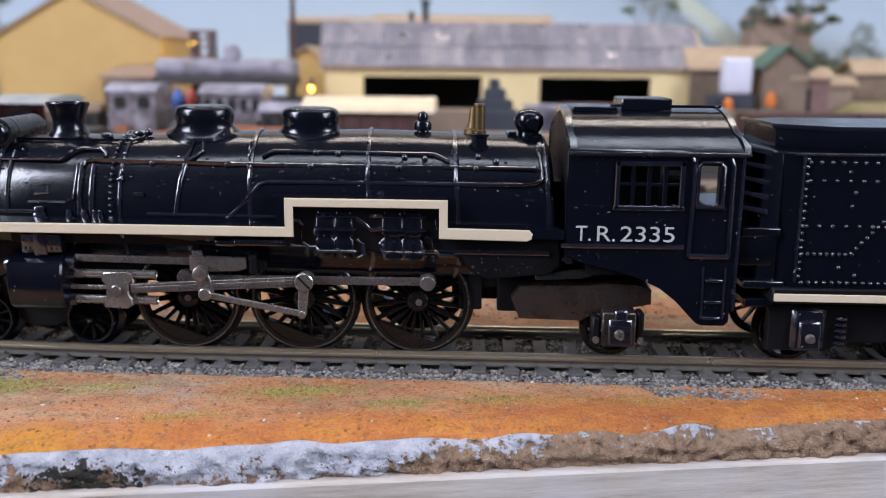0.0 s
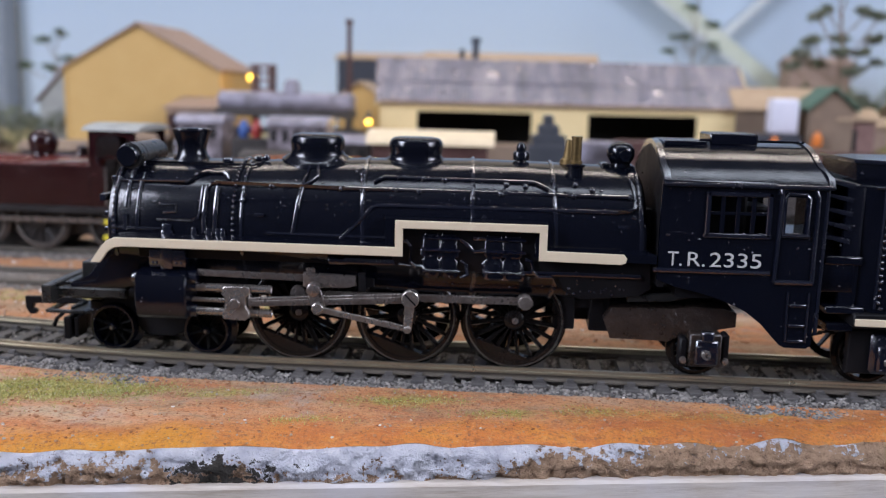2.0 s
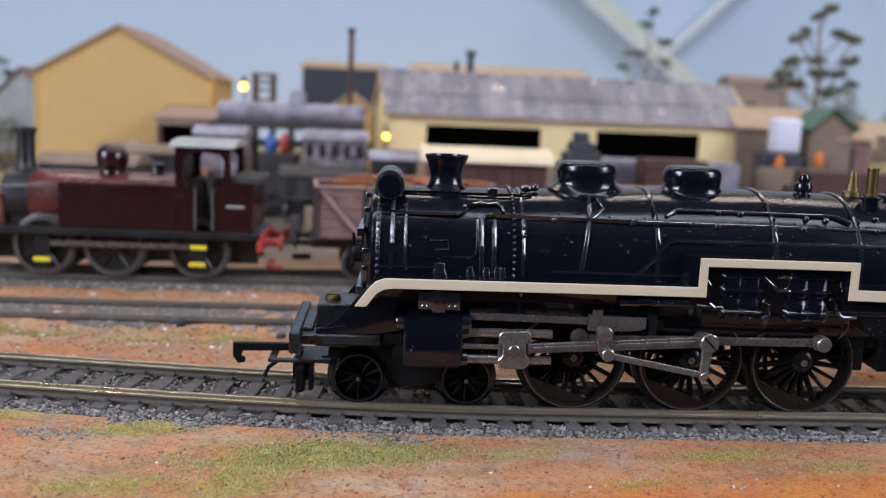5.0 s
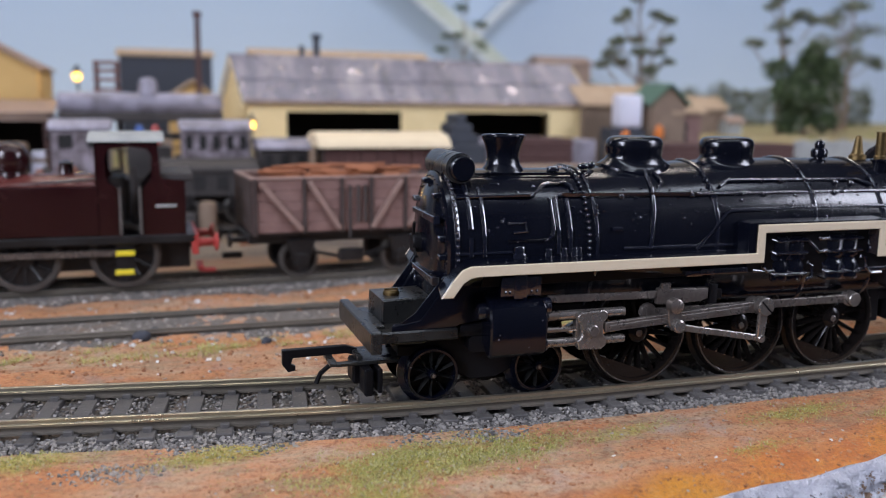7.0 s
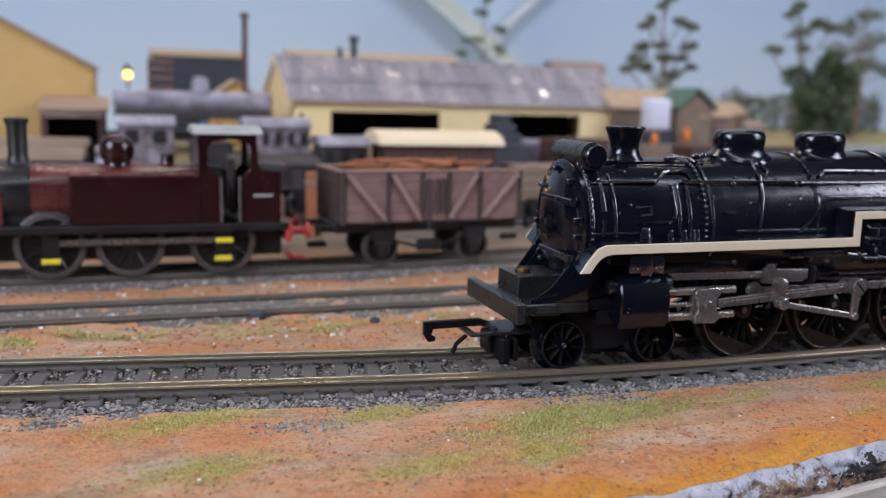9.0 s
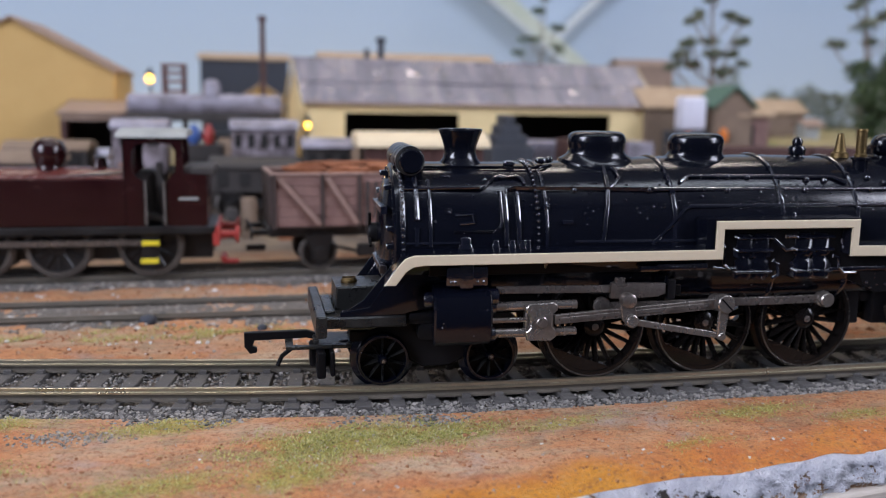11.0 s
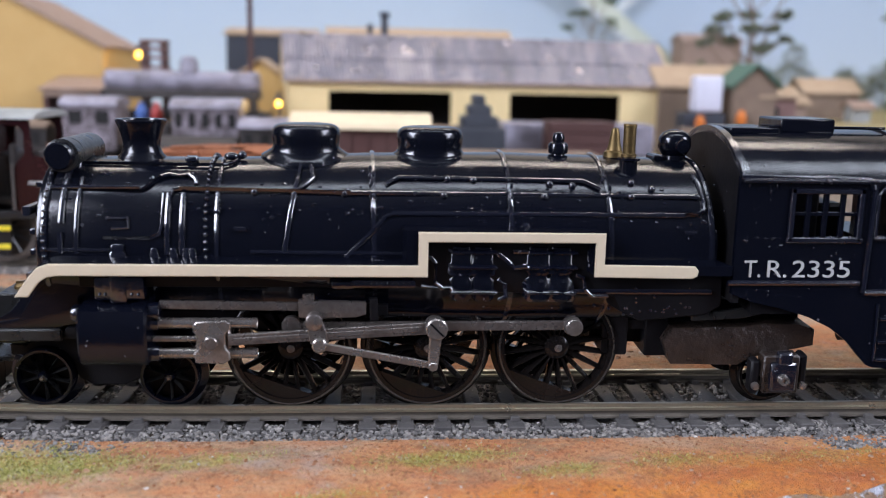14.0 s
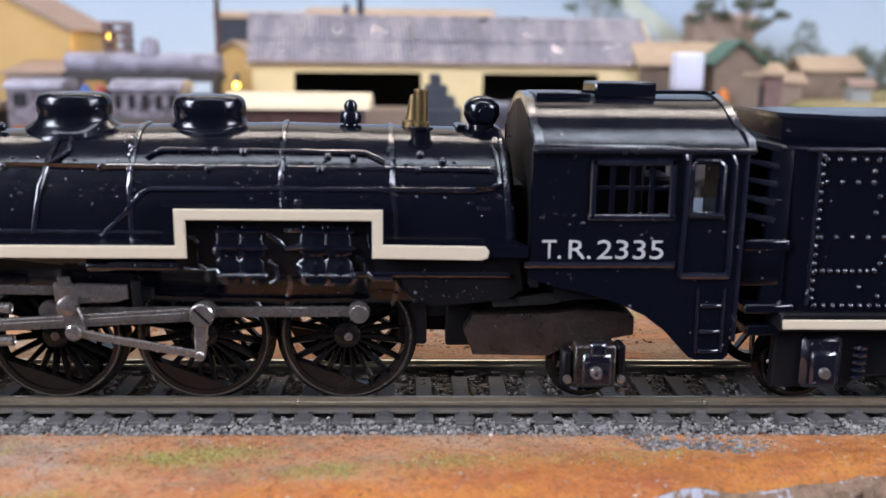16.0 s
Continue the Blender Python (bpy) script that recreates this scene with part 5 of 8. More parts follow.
    prism(bm, [(-81, -12.8), (-70.5, -12.8), (-69.0, -11.6), (-69, 11.6), (-70.5, 12.8), (-81, 12.8), (-82, 11.5), (-82, -11.5)], "z", 11.8, 12.9, 0.25)
    vertbox(bm, -76.2, -71.6, -13.6, -10.0, 12.7, 13.8, 0.3)
    vertbox(bm, -76.2, -71.6, 10.0, 13.6, 12.7, 13.8, 0.3)
    part("bogie_frame", bm, SATIN, loco)

    # front deck, buffer beam and coupling, at their true width
    NARROW.clear()
    bm = bmesh.new()
    vertbox(bm, -92.2, -90.3, -20.6, 5.4, 11.8, 15.6, 0.25)
    part("buffer_beam", bm, GREYTOP, loco, "grey-black buffer beam")
    bm = bmesh.new()
    vertbox(bm, -90.5, -76.0, -17.4, 2.2, 12.6, 14.6, 0.3)
    vertbox(bm, -90.4, -88.4, -14.6, -0.6, 14.4, 15.2, 0.2)
    step = part("front_deck", bm, GREYTOP, loco)
    bm = bmesh.new()
    prism(bm, [(-88.2, 14.4), (-88.0, 18.7), (-79.0, 18.9), (-77.0, 14.4)], "y", -11.2, -1.2, 0.25)
    block = part("deck_block", bm, GREYTOP, step)
    bm = bmesh.new()
    lathe(bm, [(1.5, 18.6), (1.5, 19.2), (1.2, 19.6), (0, 19.7)], (-85.3, -6.8, 0), "z", 14)
    vertbox(bm, -86.5, -84.1, -7.0, -6.6, 19.6, 19.85)
    part("deck_screw", bm, BRASS, block, "brass screw head")
    bm = bmesh.new()
    for x0, x1, y0, y1 in ((-96.0, -83.0, -10.6, -9.4), (-97.2, -83.0, -2.0, -0.8), (-97.0, -95.6, -10.4, -1.0), (-91.4, -83.0, -9.6, -1.6)):
        vertbox(bm, x0, x1, y0, y1, 7.2, 7.9, 0.15)
    for k in range(7):
        vertbox(bm, -91.9, -91.0, -9.2 + k, -8.7 + k, 7.4, 8.5, 0.12)
    coupling = part("coupling", bm, GREYTOP, loco, "black hook and loop coupling")
    bm = bmesh.new()
    prism(bm, [(-104.4, 9.2), (-93.0, 9.3), (-91.0, 8.6), (-91.0, 7.4), (-93.0, 7.9), (-102.5, 7.7), (-102.9, 6.6), (-102.1, 6.2), (-102.1, 5.4), (-103.4, 5.2), (-104.4, 6.6)], "y", -4.8, -3.5, 0.12)
    part("hook", bm, SATIN, coupling)
    bm = bmesh.new()
    vertbox(bm, -92.6, -88.8, -8.4, -3.6, 3.2, 7.3, 0.4)
    vertbox(bm, -91.6, -90.0, -13.4, -9.0, 2.4, 7.2, 0.3)
    vertbox(bm, -89.2, -88.4, -13.4, -9.0, 2.8, 7.2, 0.2)
    sweep(bm, [(-95.6, -4.2, 6.0), (-97.6, -4.2, 4.4), (-98.4, -4.2, 2.6)], 0.45, 6)
    part("drop_tail", bm, SATIN, coupling)
    bm = bmesh.new()
    lathe(bm, [(0.9, 7.8), (0.9, 8.0), (0.5, 8.1), (0, 8.1)], (-86.4, -8.0, 0), "z", 12)
    part("rivet", bm, BLACK, coupling)
    NARROW[:] = VIEWPOINTS[:1]

    for s_ in (-1, 1):
        bm = bmesh.new()
        prism(bm, [(-87.4, 14.6), (-84.6, 16.4), (-77.6, 25.4), (-74.6, 25.4), (-74.6, 14.6)], "y", s_ * 11.2, s_ * 12.3, 0.15)
        part("deck_brace", bm, BLACK, loco)
        bm = bmesh.new()
        prism(bm, [(-88.6, 11.4), (-88.6, 14.4), (-83.4, 15.2), (-80.0, 20.4), (-77.0, 24.4), (-68, 24.9), (-66, 19.2), (-68, 15.4), (-76.4, 14.2), (-79.2, 12.8), (-83, 11.2)], "y", s_ * 10.6, s_ * 13.4, 0.25)
        part("front_fairing", bm, BLACK, loco)
        bm = bmesh.new()
        prism(bm, [(-80.9, 21.0), (-79.0, 23.9), (-77.6, 25.5), (-76.2, 25.9), (-76.4, 24.9), (-78.0, 23.6), (-79.6, 21.0)], "y", s_ * 12.8, s_ * 21.9, 0.1)
        part("footstep_plate", bm, BLACK, loco)
    # cab
    cab_build(loco)
    NARROW[:] = VIEWPOINTS[1:]

    # trailing truck
    bm = bmesh.new()
    prism(bm, [(22.0, 8.2), (33.5, 8.0), (36.0, 9.4), (46.4, 11.4), (46.4, 14.2), (43.6, 15.0), (38.0, 15.2), (34.0, 14.6), (22.0, 14.4), (20.5, 12)], "y", -16.6, 16.6, 0.5)
    truck = part("trailing_truck", bm, BROWNBLACK, loco, "brown-black cast trailing truck")
    bm = bmesh.new()
    prism(bm, [(24.6, 17.2), (41.0, 18.8), (41.2, 18.2), (33, 16.4), (24.8, 16.0)], "y", -17.6, -16.2, 0.2)
    part("ashpan_plate", bm, GREYTOP, truck)
    bm = bmesh.new()
    vertbox(bm, 10.5, 15.0, -10, 10, 7.8, 16.8, 0.3)
    vertbox(bm, 18.0, 22.2, -10, 10, 7.6, 16.8, 0.3)
    vertbox(bm, 9.0, 47, -6, 6, 9, 16.8)
    part("truck_stretcher", bm, SATIN, truck)
    for s_ in (-1, 1):
        bm = bmesh.new()
        vertbox(bm, 37.2, 43.4, s_ * 17 - 1.8, s_ * 17 + 1.8, 3.8, 10.4, 0.3)
        fr = part("axle_guard", bm, BROWNBLACK, truck)
        for a in ((35.4, 37.0, 3.4, 9.4), (43.6, 45.0, 4.2, 10.4)):
            bm = bmesh.new()
            vertbox(bm, a[0], a[1], s_ * 16.6 - 1.5, s_ * 16.6 + 1.5, a[2], a[3], 0.4)
            part("guard_leg", bm, SATIN, fr)
        bm = bmesh.new()
        vertbox(bm, 38.2, 42.6, s_ * 18.9 - 0.9, s_ * 18.9 + 0.9, 4.4, 9.4, 0.35)
        vertbox(bm, 39.2, 41.6, s_ * 19.3 - 0.9, s_ * 19.3 + 0.9, 9.2, 11.2, 0.3)
        part("axlebox", bm, RIDGE, fr)
        bm = bmesh.new()
        lathe(bm, [(0, s_ * 20.5), (0.35, s_ * 20.5), (0.4, s_ * 20.9), (0.75, s_ * 20.9), (0.9, s_ * 20.3), (1.0, s_ * 19.6), (0, s_ * 19.6)], (40.2, 0, 6.6), "y", 14)
        for x in (36.2, 44.3):
            lathe(bm, [(0, s_ * 18.8), (0.6, s_ * 18.7), (0.7, s_ * 18), (0, s_ * 17.9)], (x, 0, 5.0), "y", 12)
        part("bearing_cap", bm, BRIGHT, fr)
        spoked_wheel("trailing_wheel", truck, (40.2, s_ * 8.4, 4.6), 5.0, 5.9, 2.3, 10, WHEEL, 0, s_)


def letters(text, place, size, material, parent, width=None, label=""):
    """Raised lettering on a side that faces the viewer."""
    cu = bpy.data.curves.new("lettering", "FONT")
    cu.body, cu.size, cu.extrude, cu.offset = text, size, 0.08, -0.002 * size
    tmp = bpy.data.objects.new("lettering", cu)
    scene.collection.objects.link(tmp)
    bpy.context.view_layer.update()
    me = bpy.data.meshes.new_from_object(tmp.evaluated_get(bpy.context.evaluated_depsgraph_get()))
    bpy.data.objects.remove(tmp)
    xs = [v.co.x for v in me.vertices]
    k = width / (max(xs) - min(xs)) if width else 1.0
    for v in me.vertices:
        c = v.co
        at = Vector((place[0] + (c.x - min(xs)) * k, place[1] - c.z, place[2] + c.y))
        v.co = ((narrow(at) if NARROW else at) - ORIGIN[parent]) * MM
    me.materials.clear()
    me.materials.append(material)
    ob = new("lettering", me)
    ob.parent = parent
    ORIGIN[ob] = ORIGIN[parent]
    return tagged(ob, label)


def roof_arc(half, low, top, n=14):
    """Cab roof section: part of a circle from gutter to gutter."""
    true = float(np.interp(half, (14.3, 20.4, 30), (11.8, 13.0, 22.6)))
    reach = math.radians(66)
    pts = []
    for i in range(n + 1):
        a = reach * (2 * i / n - 1)
        y = true * math.sin(a) / math.sin(reach)
        wide = float(np.interp(abs(y), (0, 11.8, 13.0, 22.6), (0, 14.3, 20.4, 30)))
        pts.append((math.copysign(wide, y), low + (top - low) * (math.cos(a) - math.cos(reach)) / (1 - math.cos(reach))))
    return pts


def cab_build(loco):
    NARROW[:] = VIEWPOINTS[1:]
    bm = bmesh.new()
    vertbox(bm, 33.5, 58.0, -20.2, 20.2, 18.0, 22.0)
    part("cab_floor", bm, SATIN, loco)
    for s_ in (-1, 1):
        # the side sheet: built of strips round the two openings
        y0, y1 = s_ * 20.6, s_ * 21.5
        bm = bmesh.new()
        xs, zs = [29.6, 38.4, 49.3, 52.6, 56.2, 59.6], [30.9, 38.0, 40.4]
        grid = {(x, z): bm.verts.new((x, y0, z)) for x in xs for z in zs}
        low = [(59.2, 9.9), (58.4, 9.2), (54.4, 9.2), (53.4, 9.6), (52.0, 11.0), (49.6, 13.6), (46.6, 15.9), (42.6, 17.8), (38.0, 19.2), (33.0, 20.3), (29.6, 21.6)]
        notch = [] if s_ < 0 else [bm.verts.new((52.6, y0, 22.2)), bm.verts.new((56.2, y0, 22.2))]
        rim = [grid[x, 30.9] for x in xs[:4]] + notch + [grid[x, 30.9] for x in xs[4:]]
        sheet = [bm.faces.new(rim + [bm.verts.new((x, y0, z)) for x, z in low])]
        for i in range(5):
            for j in range(2):
                if j == 1 or i in (0, 2, 4):
                    sheet.append(bm.faces.new((grid[xs[i], zs[j]], grid[xs[i + 1], zs[j]], grid[xs[i + 1], zs[j + 1]], grid[xs[i], zs[j + 1]])))
        grown = bmesh.ops.extrude_face_region(bm, geom=sheet)
        for v in grown["geom"]:
            if isinstance(v, bmesh.types.BMVert):
                v.co.y = y1
        side = part("cab_side", bm, BLACK, loco, "glossy black cab side")
        # window frame and bars
        bm = bmesh.new()
        for a in ((37.8, 38.7, 30.2, 38.7), (49.0, 49.9, 30.2, 38.7), (37.8, 49.9, 37.8, 38.7), (37.6, 50.1, 30.0, 30.9)):
            vertbox(bm, a[0], a[1], min(s_ * 21.3, s_ * 22.0), max(s_ * 21.3, s_ * 22.0), a[2], a[3], 0.18)
        part("window_frame", bm, RIDGE, side)
        for x in (41.0, 43.8, 46.6):
            bm = bmesh.new()
            vertbox(bm, x - 0.42, x + 0.42, min(s_ * 20.9, s_ * 21.5), max(s_ * 20.9, s_ * 21.5), 30.9, 38.0, 0.08)
            part("window_bar", bm, BLACK, side)
        bm = bmesh.new()
        vertbox(bm, 38.4, 49.3, min(s_ * 20.9, s_ * 21.4), max(s_ * 20.9, s_ * 21.4), 34.3, 34.9, 0.08)
        part("window_bar", bm, BLACK, side)
        # door panel outline
        bm = bmesh.new()
        yb = s_ * 21.6
        sweep(bm, [(51.6, yb, 40.0), (51.5, yb, 30.5), (51.3, yb, 21.9)], 0.42, 8)
        sweep(bm, [(51.6, yb, 38.6), (52.2, yb, 39.6), (53.2, yb, 40.0), (56.4, yb, 40.0), (57.6, yb, 39.4), (58.2, yb, 38.0), (58.3, yb, 22.0)], 0.42, 8)
        sweep(bm, [(51.4, yb, 21.9), (58.3, yb, 21.9)], 0.5, 8)
        sweep(bm, [(52.0, yb, 30.8), (57.0, yb, 30.8)], 0.5, 8)
        sweep(bm, [(52.2, yb, 30.9), (52.2, yb, 37.8), (52.8, yb, 38.6), (55.8, yb, 38.6), (56.6, yb, 37.8), (56.6, yb, 30.9)], 0.4, 8)
        part("door_bead", bm, RIDGE, side)
        bm = bmesh.new()
        sweep(bm, [(29.6, yb, 40.3), (50.0, yb, 40.3), (50.8, yb, 39.8), (51.2, yb, 38.6)], 0.5, 8)
        sweep(bm, [(28.8, yb, 23.4), (50.4, yb, 23.5)], 0.45, 8)
        part("cab_bead", bm, RIDGE, side)
        for z in (17.3, 13.4, 10.4):
            bm = bmesh.new()
            vertbox(bm, 54.6, 57.6, min(s_ * 21.4, s_ * 22.1), max(s_ * 21.4, s_ * 22.1), z, z + 0.5, 0.12)
            part("footstep", bm, RIDGE, side)
        bm = bmesh.new()
        ladder = [(54.1, yb, 20.0), (54.3, yb, 10.4)], [(58.0, yb, 20.0), (58.0, yb, 10.4)]
        for l in ladder:
            sweep(bm, l, 0.25, 6)
        part("ladder_rail", bm, RIDGE, side)
        bm = bmesh.new()
        sweep(bm, [(59.8, s_ * 21.3, 12.0), (59.9, s_ * 21.4, 40.4)], 0.4, 8)
        part("handrail", bm, RIDGE, side)
        # random lumps over the cab side, shaped in to catch glints
        rng = random.Random(8)
        bm = bmesh.new()
        for k in range(60):
            x, z = rng.uniform(30.5, 59), rng.choice((rng.uniform(20.5, 23), rng.uniform(23, 40), rng.uniform(39, 40.3), rng.uniform(30, 31)))
            if 38 < x < 57 and 31 < z < 38.5:
                continue
            ball(bm, (x, s_ * 21.5, z), rng.uniform(0.10, 0.24), rng.uniform(0.8, 1.8), 0.6, rng.uniform(0.7, 1.4), 1)
        tagged(part("glint_lump", bm, RIDGE, side), kind="stuff")
        if s_ < 0:
            for text, lx, wide in (("T.", 31.3, 2.7), ("R.", 35.1, 3.2), ("2335", 39.2, 9.5)):
                letters(text, (lx, -21.56, 24.4), 3.95, WHITE, side, wide, "white raised lettering")
    # front bulkhead and rear edge
    bm = bmesh.new()
    sec = [(-21.0, 20.0)] + roof_arc(21.0, 40.2, 46.4) + [(21.0, 20.0)]
    prism(bm, sec, "x", 29.8, 31.0)
    part("cab_front", bm, SATIN, loco)
    # roof: a curved shell with a rolled rim at each end
    outer, inner = roof_arc(21.9, 40.0, 47.0, 28), roof_arc(21.0, 40.0, 46.1, 28)
    bm = bmesh.new()
    prism(bm, outer + inner[::-1], "x", 30.2, 60.4)
    roof = part("cab_roof", bm, BLACK, loco, "curved black cab roof", 50)
    for x0, x1 in ((29.8, 31.0), (59.8, 60.9)):
        o2 = roof_arc(22.3, 39.8, 47.35, 28)
        bm = bmesh.new()
        prism(bm, o2 + inner[::-1], "x", x0, x1)
        part("roof_rim", bm, RIDGE, roof)
    bm = bmesh.new()
    sweep(bm, [(30.0, -22.0, 39.9), (60.7, -22.0, 39.9)], 0.45, 8)
    part("gutter", bm, RIDGE, roof)
    bm = bmesh.new()
    vertbox(bm, 41.0, 50.6, -5.4, 5.4, 46.4, 48.9, 0.3)
    part("roof_vent", bm, BLACK, roof)
    bm = bmesh.new()
    vertbox(bm, 31.6, 40.2, -6.6, 6.6, 46.2, 47.3, 0.2)
    sweep(bm, [(39.0, -4.6, 47.4), (60, -4.6, 47.4)], 0.3, 6)
    part("roof_hatch", bm, BLACK, roof)
    bm = bmesh.new()
    vertbox(bm, 30.8, 36.0, -13.5, 13.5, 21.5, 38.5, 0.8)
    part("backhead", bm, SATIN, loco)
    # made-up dark blocks that black out the cab windows from inside
    bm = bmesh.new()
    vertbox(bm, 37.0, 50.0, -4.0, 9.0, 21.5, 37.2, 0.6)
    vertbox(bm, 49.8, 56.0, -1.0, 9.0, 21.5, 33.6, 0.6)
    part("cab_dark_block", bm, SATIN, loco)


def build_tender():
    NARROW[:] = VIEWPOINTS[1:]
    ten = thing("tender", (100, AXIS, ZR), "black riveted model tender with a white side stripe", "tender", "main train")
    bm = bmesh.new()
    prism(bm, [(66.6, -17.8), (70.2, -20.9), (152, -20.9), (152, 20.9), (70.2, 20.9), (66.6, 17.8)], "z", 16.2, 40.4, 0.3)
    body = part("tank_body", bm, BLACK, ten, "glossy black tender side with rivet rows")
    bm = bmesh.new()
    prism(bm, [(69.0, -10.0), (77.4, -17.2), (152, -17.2), (152, 17.2), (77.4, 17.2), (69.0, 10.0)], "z", 40.2, 44.3, 0.25)
    bunk = part("coal_bunker", bm, BLACK, ten)
    bm = bmesh.new()
    rim = [(68.6, 10.2, 44.3), (68.6, -10.2, 44.3), (77.2, -17.5, 44.3), (152, -17.5, 44.3)]
    sweep(bm, rim, 0.45, 8)
    part("bunker_rim", bm, RIDGE, bunk)
    bm = bmesh.new()
    vertbox(bm, 66.6, 153, -21.9, 21.9, 13.6, 16.4, 0.3)
    part("footplate", bm, SATIN, ten)
    for s_ in (-1, 1):
        bm = bmesh.new()
        vertbox(bm, 66.8, 153, min(s_ * 21.7, s_ * 22.3), max(s_ * 21.7, s_ * 22.3), 14.1, 15.5, 0.12)
        part("tender_stripe", bm, CREAM, ten, "cream stripe along the tender footplate")
        bm = bmesh.new()
        sweep(bm, [(70.4, s_ * 21.0, 40.0), (70.4, s_ * 21.0, 17.4)], 0.3, 6)
        sweep(bm, [(68.6, s_ * 21.0, 40.2), (152, s_ * 21.0, 40.2)], 0.34, 6)
        part("body_bead", bm, RIDGE, body)
        pts = [(x, z) for x in np.arange(71.6, 151, 1.35) for z in (17.4,)]
        pts += [(x, z) for x in np.arange(71.6, 151, 2.3) for z in (35.6, 27.6)]
        pts += [(x, z) for x in np.arange(71.4, 151, 1.9) for z in (38.8,)]
        pts += [(71.0, z) for z in np.arange(18.5, 40, 1.3)]
        pts += [(71.2 + 1.1 * k, 22.6) for k in range(9)] + [(79.8 + 0.85 * k, 22.8 + 0.95 * k) for k in range(7)] + [(78.4, 37.2), (79.6, 33.6), (79.2, 31.2), (77.9, 20.2), (80.8, 18.8)]
        if s_ < 0:
            rivets(body, [((x, s_ * 20.92, z), (0, s_, 0)) for x, z in pts if x < 118], 0.40, 0.55)
    # louvred front locker and steps between cab and tender
    bm = bmesh.new()
    vertbox(bm, 64.2, 67.4, -19.6, -9.0, 16.2, 40.2, 0.3)
    locker = part("front_locker", bm, BLACK, ten)
    for z in np.arange(29.6, 40.6, 2.6):
        bm = bmesh.new()
        prism(bm, [(60.4, z + 0.8), (65.0, z - 0.3), (65.0, z + 0.7), (60.4, z + 1.4)], "y", -20.4, -9.0, 0.15)
        part("shelf", bm, RIDGE, locker)
    for x0, x1, hw, z0, z1 in ((60.6, 67.6, 20.6, 25.4, 27.0), (60.8, 66.6, 19.8, 20.0, 25.4), (61.4, 68.8, 20.8, 16.0, 17.4), (62.2, 67.4, 20.0, 12.4, 14.0)):
        bm = bmesh.new()
        vertbox(bm, x0, x1, -hw, hw, z0, z1, 0.25)
        part("drag_step", bm, BLACK, locker)
    # bogies
    for cx in (86, 132):
        for s_ in (-1, 1):
            bm = bmesh.new()
            prism(bm, [(cx - 18.5, 3.6), (cx - 18.5, 12.6), (cx + 18.5, 12.6), (cx + 18.5, 3.6), (cx + 7, 3.6), (cx + 5, 5.4), (cx - 5, 5.4), (cx - 7, 3.6)], "y", s_ * 16, s_ * 18, 0.3)
            fr = part("bogie_side", bm, SATIN, ten)
            for dx in (-11.4, 11.4):
                bm = bmesh.new()
                vertbox(bm, cx + dx - 3.1, cx + dx + 3.1, s_ * 18 - 1.2, s_ * 18 + 1.2, 3.8, 12.2, 0.8)
                vertbox(bm, cx + dx - 2.0, cx + dx + 2.0, s_ * 19.2 - 0.8, s_ * 19.2 + 0.8, 4.4, 9.8, 0.4)
                part("axlebox", bm, RIDGE, fr)
                bm = bmesh.new()
                lathe(bm, [(0, s_ * 20.9), (0.7, s_ * 20.8), (0.9, s_ * 20), (0, s_ * 20)], (cx + dx, 0, 6.6), "y", 12)
                part("bearing_cap", bm, BRIGHT, fr)
                spoked_wheel("tender_wheel", ten, (cx + dx, s_ * 8.4, 5.2), 5.8, 6.7, 2.3, 10, WHEEL, 0, s_)
            for k in range(5):
                bm = bmesh.new()
                ball(bm, (cx - 5.5, s_ * 18.4, 5.6 + 1.15 * k), 1.3, 1, 0.8, 0.45, 1)
                ball(bm, (cx + 5.5, s_ * 18.4, 5.6 + 1.15 * k), 1.3, 1, 0.8, 0.45, 1)
                part("spring_coil", bm, RIDGE, fr)
    bm = bmesh.new()
    vertbox(bm, 70, 150, -12, 12, 8, 13.8)
    part("underframe", bm, SATIN, ten)
    bm = bmesh.new()
    sweep(bm, [(58, 0, 9), (70, 0, 9)], 1.6, 8)
    part("drawbar", bm, SATIN, ten)


build_loco()
build_tender()
NARROW.clear()


# ---- the maroon tank engine ----
def small_wheel(parent, name, x, y, z, r, side, mat, spokes=0):
    """A wheel with a pale steel tyre, seen from outside."""
    o = side
    bm = bmesh.new()
    lathe(bm, [(r * 0.86, y - o * 0.2), (r * 1.08, y - o * 0.2), (r * 1.08, y + o * 0.3), (r, y + o * 0.5), (r, y + o * 2.2), (r * 0.86, y + o * 2.3)], (x, 0, z), "y", 36, ring=True)
    w = part(name, bm, TYRE, parent, "worn steel tyre")
    bm = bmesh.new()
    lathe(bm, [(r * 0.88, y + o * 0.4), (r * 0.86, y + o * 1.2), (r * 0.3, y + o * 1.2), (r * 0.26, y + o * 2.2), (0, y + o * 2.4)], (x, 0, z), "y", 28)
    part("wheel_centre", bm, mat, w)
    for k in range(spokes):
        a = 2 * math.pi * k / spokes
        bm = bmesh.new()
        sweep(bm, [(x + r * 0.2 * math.cos(a), y + o * 1.4, z + r * 0.2 * math.sin(a)), (x + r * 0.87 * math.cos(a), y + o * 1.2, z + r * 0.87 * math.sin(a))], r * 0.055, 5)
        part("spoke", bm, mat, w)
    return w


